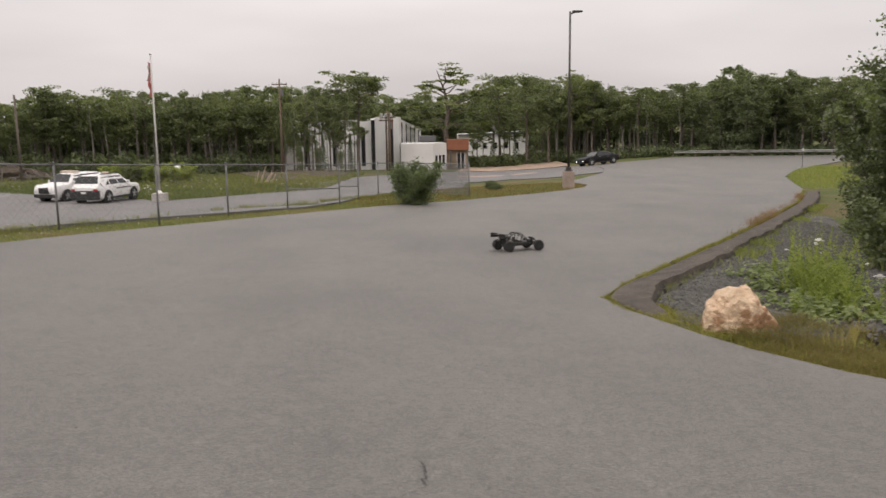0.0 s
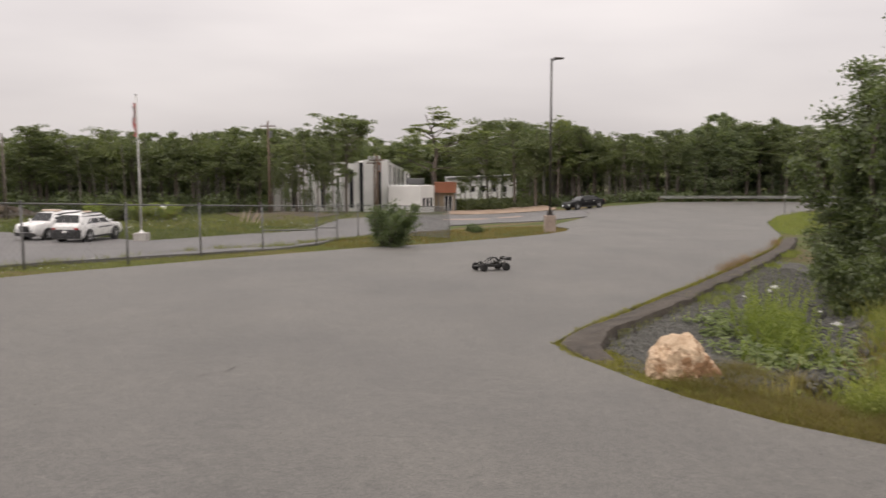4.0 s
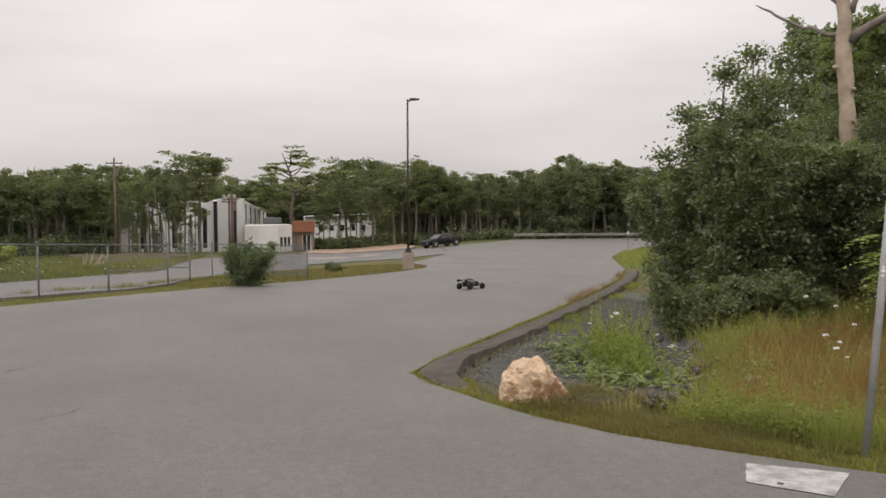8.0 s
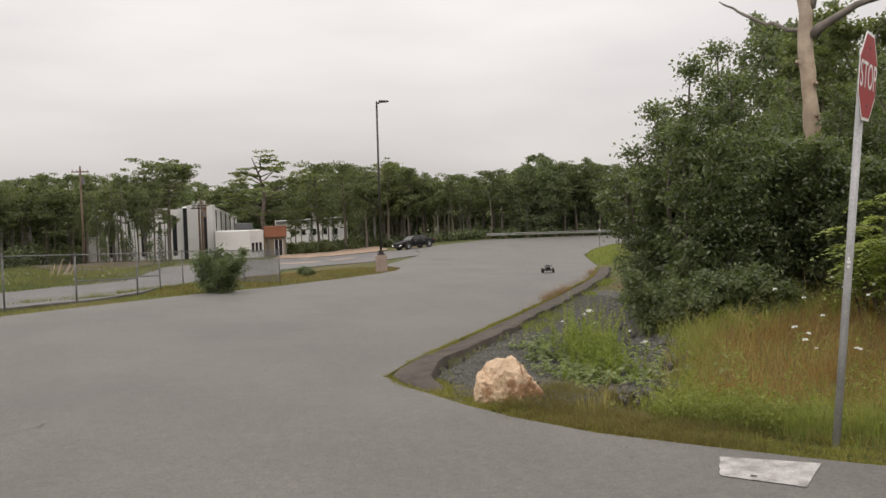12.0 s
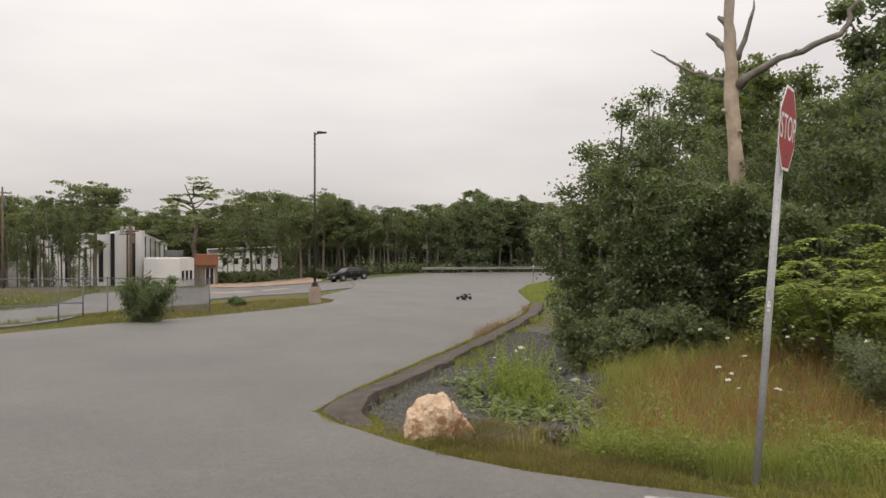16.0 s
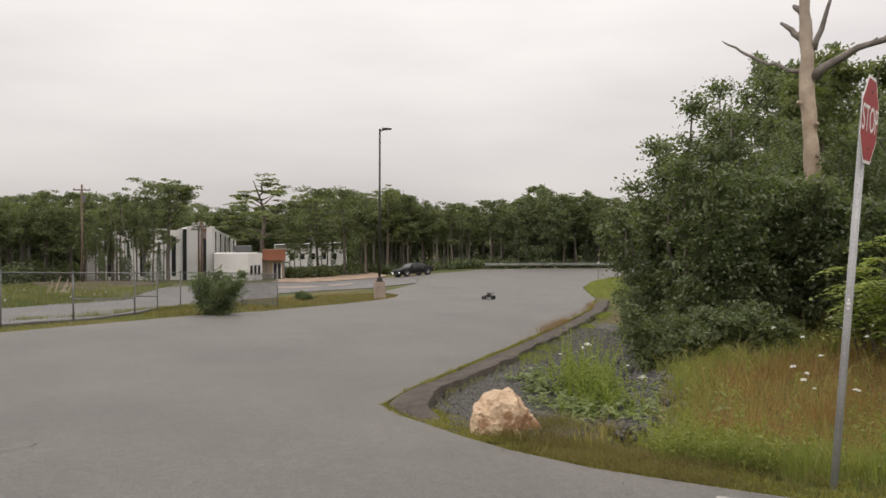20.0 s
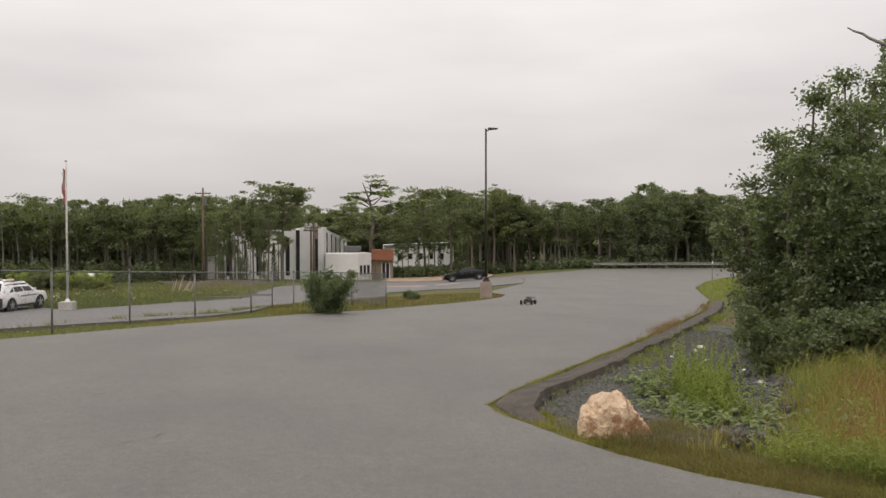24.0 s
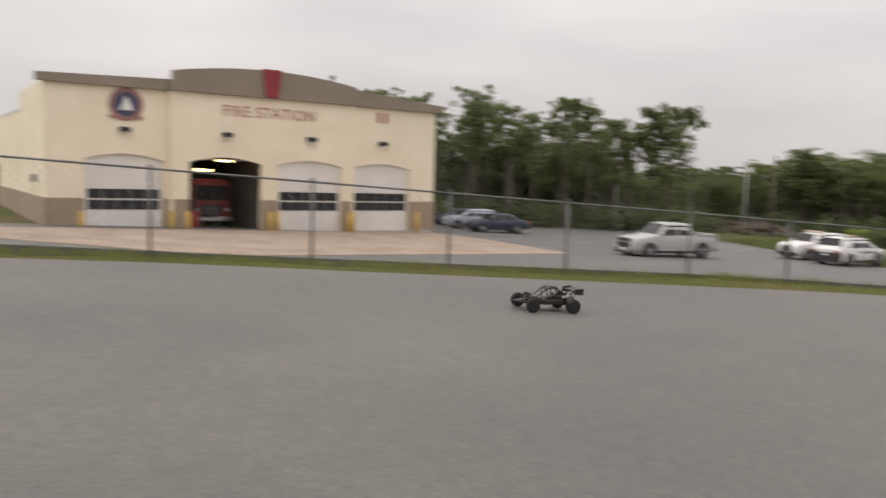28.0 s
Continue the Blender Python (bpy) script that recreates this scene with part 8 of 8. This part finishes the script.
    stuff("kerb_inner_grass", "green tufts on the gravel side of the kerb", "grass", blades(nrng, inner, 0.12, 0.012, 0.6, 0.05), 5, M_GRASS)
    back = scatter(nrng, 9000, (6, 10, 16, 30), lambda x, y: within(r_of(x, y), 2.6, 6) * 1.0)
    stuff("ditch_grass", "green grass along the ditch", "grass", blades(nrng, back, 0.4, 0.014, 0.5), 5, M_GRASS)


plant_bank()


def plant_verges():
    """Grass strips either side of the fence, and on the lamp's island."""
    nrng = np.random.default_rng(41)
    verge = lambda x, y: (left_np(LEFT, x, y) > 0.0) & (left_np(YARD_SIDE, x, y) < 0.1)
    near = scatter(nrng, 24000, (-18, -6, 0, 32), lambda x, y: verge(x, y) * 1.0)
    stuff("verge_grass", "mown yellow-green grass strip below the fence", "grass", blades(nrng, near, 0.055, 0.014, 0.8), 5, M_VERGE)
    tall = scatter(nrng, 5000, (-18, -6, 0, 38), lambda x, y: (np.abs(left_np(FENCE, x, y)) < 0.10 + 0.3 * np.maximum(0, mottle(x, y, 1.5))) * np.where(mottle(x, y, 0.8) > -0.2, 1.0, 0.25))
    stuff("fence_grass", "longer green grass along the fence foot", "grass", blades(nrng, tall, 0.17, 0.011, 0.6), 5, M_VERGE)
    island = lambda x, y: (left_np(LEFT, x, y) > 0.05) & (left_np(BREAK, x, y) < 1.4) & ((left_np(YARD_SIDE, x, y) < 0.05) | (y > 43))
    isl = scatter(nrng, 9000, (-4, 28, 8, 49), lambda x, y: island(x, y) * 1.0)
    stuff("island_grass", "dry brown and green grass on the lamp's island", "grass", blades(nrng, isl, 0.11, 0.018, 0.6), 5, M_ISLAND)
    isl2 = scatter(nrng, 1500, (-4, 28, 8, 49), lambda x, y: island(x, y) * np.where(mottle(x, y, 0.9) > -0.1, 1.0, 0.2))
    stuff("island_dry_grass", "rusty dry grass on the lamp's island", "grass", blades(nrng, isl2, 0.12, 0.016, 0.6), 5, M_GRASS_DRY)
    lawn_in = lambda x, y: (x > -39) & (x < -9.5) & (y > 48.2 + 0.62 * np.maximum(0, -17.4 - x)) & (y > 48.2 + 1.35 * np.maximum(0, x + 17.4))
    lawn = scatter(nrng, 26000, (-40, 48, -9, 92), lambda x, y: lawn_in(x, y) * np.minimum(1, 50.0 / y))
    stuff("lawn_grass", "rough green lawn behind the flagpole", "grass", blades(nrng, lawn, 0.24, 0.05, 0.6), 5, M_LAWN)
    weeds = scatter(nrng, 2200, (-60, 62, -9, 98), lambda x, y: (lawn_in(x, y) | ((x < -30) & (y > 48 - 0.62 * x))) * 1.0)
    stuff("field_weeds", "tall pale weeds on the rough ground", "grass", blades(nrng, weeds, 0.5, 0.05, 0.6), 5, M_VERGE)

    meadow = scatter(nrng, 2600, (-24, 52, -7, 92), lambda x, y: lawn_in(x, y) * (x > -0.30 * y) * np.where(mottle(x, y, 0.35) > 0.1, 1.0, 0.15))
    stuff("meadow_weeds", "straw-coloured weeds standing in the rough lawn", "grass", blades(nrng, meadow, 0.42, 0.035, 0.6), 5, M_VERGE)
    rough = scatter(nrng, 1600, (-24, 56, -7, 92), lambda x, y: lawn_in(x, y) * (x > -0.26 * y) * np.where(mottle(x, y, 0.25) < -0.1, 1.0, 0.08))
    stuff("meadow_dry_grass", "brown dry grass in the rough lawn", "grass", blades(nrng, rough, 0.32, 0.04, 0.6), 5, M_ISLAND)


plant_verges()


def build_stick_pile():
    rng = random.Random(61)
    x, y = polar(-12.8, 73)
    heap = empty("stick_pile", on_ground(x, y))
    tagged(heap, "pale cut sticks leaning together on the rough lawn", "sticks")
    for k in range(9):
        a = rng.uniform(-0.9, 0.9)
        foot = Vector((rng.uniform(-1.1, 0.5), rng.uniform(-0.5, 0.5), -0.05))
        tip = foot + Vector((rng.uniform(0.2, 1.3), 0.4 * a, rng.uniform(0.5, 1.55)))
        part("stick", tube([foot, foot.lerp(tip, 0.5) + Vector((0, 0, rng.gauss(0, 0.05))), tip], [0.06, 0.05, 0.03], 5), M_DEAD_WOOD, heap)


build_stick_pile()


def plant_lawn_flowers():
    """White and yellow heads in the rough grass beyond the fence."""
    nrng = np.random.default_rng(63)
    seen = lambda x, y: (x > -34) & (x < -9.5) & (y > 49.5 + 0.62 * np.maximum(0, -17.4 - x)) & (y > 49.5 + 1.35 * np.maximum(0, x + 17.4))
    for name, label, n, mat in (("lawn_flowers", "white wild flowers in the rough lawn", 60, M_FLOWER), ("lawn_yellow_weeds", "yellow-green flowering weeds in the rough lawn", 330, M_MOSS)):
        xy = scatter(nrng, n, (-34, 49, -9, 74), lambda x, y: seen(x, y) * np.where(mottle(x, y, 0.5) > 0.0, 1.0, 0.12))
        c = np.repeat(np.column_stack([xy, ground_np(xy[:, 0], xy[:, 1]) + nrng.uniform(0.25, 0.5, len(xy))]), 5, 0)
        stuff(name, label, "flowers", tri_cloud(nrng, c + nrng.normal(size=c.shape) * 0.06, 1.0, 0.06), 3, mat)
    xy = scatter(nrng, 110, (-17, -4, 0, 34), lambda x, y: (left_np(LEFT, x, y) > 0.1) & (left_np(YARD_SIDE, x, y) < 0.2))
    c = np.repeat(np.column_stack([xy, ground_np(xy[:, 0], xy[:, 1]) + nrng.uniform(0.03, 0.14, len(xy))]), 3, 0)
    stuff("verge_flowers", "small white flowers in the strip along the fence", "flowers", tri_cloud(nrng, c + nrng.normal(size=c.shape) * 0.012, 1.0, 0.016), 3, M_FLOWER)


plant_lawn_flowers()


def plant_weeds():
    nrng = np.random.default_rng(42)
    # slender upright spikes in the gravel
    stems, lv = [], []
    for cx, cy, sx, sy, n, top in ((4.12, 9.75, 0.13, 0.42, 46, 0.80), (4.75, 11.2, 0.14, 0.38, 34, 0.86), (3.92, 8.75, 0.16, 0.36, 34, 0.52), (4.45, 10.4, 0.12, 0.35, 26, 0.62)):
        for _ in range(n):
            x, y = cx + nrng.normal() * sx, cy + nrng.normal() * sy
            h, g = top * nrng.uniform(0.42, 1.15), ground_z(x, y)
            lx, ly = nrng.normal() * 0.13, nrng.normal() * 0.13
            stems.append((x, y))
            for k in range(46):
                f = 0.08 + 0.92 * (k + nrng.random()) / 46
                a = k * 2.4 + nrng.normal() * 0.4
                long = 0.135 * (1.10 - f) ** 0.75 * nrng.uniform(0.5, 1.3)
                c = np.array((x + lx * f * f, y + ly * f * f, g + h * f))
                out = np.array((math.cos(a) * 0.75, math.sin(a) * 0.75, nrng.uniform(0.2, 0.75)))
                side = np.array((-math.sin(a), math.cos(a), 0.0)) * 0.013
                lv += [c - side, c + side, c + out * long]
    xy = np.array(stems)
    tall = empty("tall_weed_clump", pose(0, 0, 0))
    tagged(tall, "tall bright green weeds growing in the gravel", "plant")
    o = new("stem", blade_mesh("stem", blades(nrng, xy, 0.62, 0.008, 0.08), M_REED))
    o.parent = tall
    o["kind"] = "stuff"
    o = new("leaves", cloud_mesh("leaves", np.array(lv), 3, M_REED))
    o.parent = tall
    o["kind"] = "stuff"
    # broad low leaves
    leafy = empty("broadleaf_weeds")
    tagged(leafy, "low broad-leaved weeds spreading over the gravel", "plant")
    quads = []
    for cx, cy, sx, sy, n in ((3.80, 10.7, 0.18, 0.40, 20), (3.58, 9.5, 0.18, 0.35, 18), (3.62, 8.5, 0.18, 0.32, 18), (3.45, 7.8, 0.16, 0.2, 9), (3.72, 7.45, 0.14, 0.2, 8), (4.3, 9.0, 0.20, 0.45, 18), (4.4, 11.6, 0.16, 0.3, 12), (4.95, 10.2, 0.2, 0.6, 12), (4.45, 8.3, 0.2, 0.3, 12)):
        for px, py in np.array((cx, cy)) + nrng.normal(size=(n, 2)) * np.array((sx, sy)):
            g, tall = ground_z(px, py), nrng.uniform(0.06, 0.26)
            for k in range(15):
                a, f = k * 2.4 + nrng.normal() * 0.3, nrng.random()
                long = nrng.uniform(0.055, 0.115)
                out, side = np.array((math.cos(a), math.sin(a), nrng.uniform(-0.55, 0.35))), np.array((-math.sin(a), math.cos(a), 0.0))
                c = np.array((px, py, g + 0.02 + tall * f)) + np.array((math.cos(a), math.sin(a), 0.0)) * 0.10 * (1.1 - f) * nrng.random()
                quads += [c, c + out * long * 0.45 + side * long * 0.34, c + out * long + np.array((0, 0, -0.02)), c + out * long * 0.45 - side * long * 0.34]
    o = new("leaves", cloud_mesh("leaves", np.array(quads), 4, M_LEAF_BROAD))
    o.parent = leafy
    o["kind"] = "stuff"
    # white umbels
    rng = random.Random(43)
    made = None
    spots = [(4.6, 10.9), (4.3, 11.2), (4.8, 9.9), (5.0, 11.6), (4.2, 10.2)]
    while len(spots) < 42:
        x, y = rng.uniform(5.0, 10), rng.uniform(3.8, 10.5)
        if 1.2 < -left_of(EDGE, x, y) < 6 and math.degrees(math.atan2(x, y)) > 35:
            spots.append((x, y))
    for x, y in spots:
        if made is None:
            made = empty("umbel_flower")
            tagged(made, "white flat-headed wild flower on a thin stalk", "flower", "wild flowers")
            part("stalk", tube([(0, 0, -0.05), (0.02, 0.01, 0.35), (0, 0.02, 0.68)], 0.004, 4), M_GRASS, made)
            bm = bmesh.new()
            for _ in range(26):
                a, r = rng.uniform(0, 6.28), 0.060 * rng.random() ** 0.5
                add_box(bm, (r * math.cos(a) - 0.006, 0.02 + r * math.sin(a) - 0.006, 0.68 - 3.5 * r * r), (r * math.cos(a) + 0.006, 0.02 + r * math.sin(a) + 0.006, 0.69 + 0.016 * rng.random() - 3.5 * r * r))
            part("flower_head", bm, M_FLOWER, made)
            made.matrix_basis = on_ground(x, y)
        else:
            s, w = rng.uniform(0.45, 1.05), rng.uniform(0.28, 0.62)
            copy_thing(made, on_ground(x, y, 0, rng.uniform(-14, 14), rng.uniform(-14, 14), rng.uniform(0, 360)) @ Matrix.Diagonal((w, w, s, 1)))


plant_weeds()


def scatter_stones():
    """Loose stones: a few shapes, many times over, in one mesh."""
    rng = random.Random(44)
    shapes = []
    for k in range(5):
        me = rock_mesh("shape", 60 + k, 0.15, 5, M_STONE, (1, 0.8, 0.6), 1)
        shapes.append(([v.co.copy() for v in me.vertices], [tuple(p.vertices) for p in me.polygons]))
        bpy.data.meshes.remove(me)

    def field(name, label, xy, size, mat):
        verts, faces = [], []
        z = ground_np(xy[:, 0], xy[:, 1])
        for (x, y), g in zip(xy.tolist(), z.tolist()):
            vs, fs = shapes[rng.randrange(5)]
            s = size * rng.uniform(0.5, 1.5)
            m = Matrix.LocRotScale((x, y, g + 0.02 + s * 0.2), Euler((rng.uniform(0, 6), rng.uniform(0, 6), rng.uniform(0, 6))), (s, s, s))
            k = len(verts)
            verts += [m @ v for v in vs]
            faces += [tuple(k + i for i in f) for f in fs]
        tagged(new(name, mesh_from(name, verts, faces, mat)), label, "stones", kind="stuff")

    nrng = np.random.default_rng(45)
    bed = scatter(nrng, 9500, (1.6, 6.9, 9, 20), lambda x, y: ((-left_np(EDGE, x, y) > 0.5) & (-left_np(EDGE, x, y) < 2.5) & (y > 7.0 + 0.25 * (x - 2.4)) & ((x < 4.2) | (y > 8.2))) * 1.0)
    t = nrng.random(1200)
    ditch = np.column_stack([3.5 + 3.3 * t, 7.25 + 6.1 * t]) + nrng.normal(size=(1200, 2)) * np.array([0.19, 0.30])
    lot = scatter(nrng, 1000, (-8, 2.8, 6, 12), lambda x, y: (left_np(EDGE, x, y) > 0.2) * 1.0)
    field("gravel_stones", "loose grey crushed stones on the gravel bed", bed, 0.015, M_STONE)
    field("ditch_stones", "dark slaty stones lining the ditch", ditch, 0.055, M_SLATE)
    field("grit", "scattered grit on the asphalt", lot, 0.0055, M_GRIT)


scatter_stones()

# ---- what moves ----
# buggy: seconds, x, y, heading
RUN = [(0.0, 0.80, 14.39, 22), (0.3, 2.40, 15.05, 26), (0.5, 3.50, 15.80, 36), (0.7, 4.20, 16.70, 88), (0.9, 4.66, 17.50, 165), (1.0, 4.74, 17.88, 186), (1.2, 4.74, 18.3, 192),
       (1.5, 4.66, 18.68, 212), (2.0, 4.92, 18.85, 210), (2.5, 4.98, 18.95, 209), (3.0, 4.32, 18.98, 207), (3.5, 2.76, 19.12, 204), (4.0, 1.33, 19.35, 202), (4.5, 0.05, 19.84, 190),
       (5.0, -1.35, 20.5, 150), (5.5, -2.30, 21.8, 95), (6.0, -1.55, 22.75, 46), (6.5, -0.19, 22.90, 36), (7.0, 1.36, 23.4, 35), (7.5, 3.59, 24.4, 33), (8.0, 5.58, 25.0, 36),
       (8.5, 6.62, 25.75, 64), (9.0, 7.22, 27.0, 70), (9.5, 8.15, 28.45, 64), (10.0, 9.42, 30.3, 57), (10.5, 10.45, 31.1, 65), (11.0, 11.15, 31.55, 66), (11.5, 11.55, 32.1, 67),
       (12.0, 12.05, 33.1, 72), (12.5, 12.53, 34.3, 70), (13.0, 13.17, 35.3, 66), (13.5, 13.78, 36.3, 66), (14.2, 14.65, 38.3, 72), (15.0, 15.25, 40.5, 105), (15.5, 15.0, 41.4, 172),
       (16.0, 14.12, 41.6, 222), (16.5, 13.4, 41.1, 238), (17.0, 13.05, 40.6, 248), (17.5, 12.78, 40.2, 250), (18.0, 12.62, 39.9, 247), (18.5, 12.1, 39.3, 243), (19.0, 11.4, 38.6, 241),
       (19.5, 11.1, 38.3, 236), (20.0, 10.95, 38.3, 243), (20.5, 10.9, 38.6, 238), (21.5, 10.5, 38.6, 232), (22.5, 9.82, 38.2, 228), (23.0, 8.91, 37.4, 240), (23.5, 7.86, 35.9, 243),
       (24.0, 6.84, 34.7, 243), (24.5, 5.55, 33.5, 240), (25.0, 3.72, 31.95, 240), (25.5, 1.89, 29.8, 242), (26.0, 0.72, 27.2, 245), (26.5, -0.75, 23.6, 245), (27.0, -2.73, 19.2, 245),
       (27.3, -4.16, 16.24, 246), (27.5, -5.07, 14.0, 247), (27.6, -5.56, 12.8, 248), (27.8, -6.50, 10.37, 249), (28.0, -7.38, 7.88, 250)]
# black sedan: stands, then drives off behind the fence
DRIVE = [(0.0, 16.8, 90.2, 207), (20.3, 16.8, 90.2, 207), (21.5, 15.8, 89.8, 203), (22.5, 14.6, 89.5, 196), (23.0, 13.7, 89.4, 190), (23.5, 12.3, 89.5, 184), (24.0, 10.5, 89.6, 180), (24.5, 8.9, 89.7, 180),
         (25.0, 6.7, 89.7, 182), (25.5, 3.8, 89.3, 190), (26.0, 0.6, 88.6, 198), (26.5, -1.4, 87.8, 200), (27.0, -2.4, 87.4, 202), (28.0, -3.0, 87.1, 202)]


def surface_pose(x, y, yaw, lift):
    """A pose on the ground that follows its slope."""
    e = 0.3
    n = Vector((ground_z(x - e, y) - ground_z(x + e, y), ground_z(x, y - e) - ground_z(x, y + e), 2 * e)).normalized()
    f = Vector((math.cos(radians(yaw)), math.sin(radians(yaw)), 0))
    f = (f - n * f.dot(n)).normalized()
    s = n.cross(f)
    m = Matrix((f, s, n)).transposed().to_4x4()
    m.translation = (x, y, ground_z(x, y) + lift)
    return m


def roll_rows(path, radius, hub, until):
    """Rows that turn a wheel about its axle by the way gone, a frame at a time."""
    rows, angle, last = [(0.0, hub.copy())], 0.0, path[0][1:3]
    for k in range(1, int(round(until * FPS)) + 1):
        t = k / FPS
        i = max(j for j in range(len(path)) if path[j][0] <= t + 1e-6)
        a, b = path[i], path[min(i + 1, len(path) - 1)]
        u = 0.0 if a is b else (t - a[0]) / (b[0] - a[0])
        here = (a[1] + (b[1] - a[1]) * u, a[2] + (b[2] - a[2]) * u)
        step = math.hypot(here[0] - last[0], here[1] - last[1])
        last = here
        if step > 1e-5:
            angle += min(step / radius, radians(80))
            rows.append((t, hub @ Matrix.Rotation(angle, 4, "Y")))
        elif rows[-1][0] < t and (k % 30 == 0 or k == int(round(until * FPS))):
            rows.append((t, hub @ Matrix.Rotation(angle, 4, "Y")))
    return rows


def motions():
    walk(BUGGY, [(t, surface_pose(x, y, yaw, 0.02)) for t, x, y, yaw in RUN])
    for w in BUGGY_WHEELS:
        walk(w, roll_rows(RUN, BUGGY_R, w.matrix_basis.copy(), 28.0))
    walk(BLACK_CAR, [(t, surface_pose(x, y, yaw, 0.03)) for t, x, y, yaw in DRIVE])
    for w in BLACK_WHEELS:
        walk(w, roll_rows(DRIVE, 0.35, w.matrix_basis.copy(), 28.0))


motions()
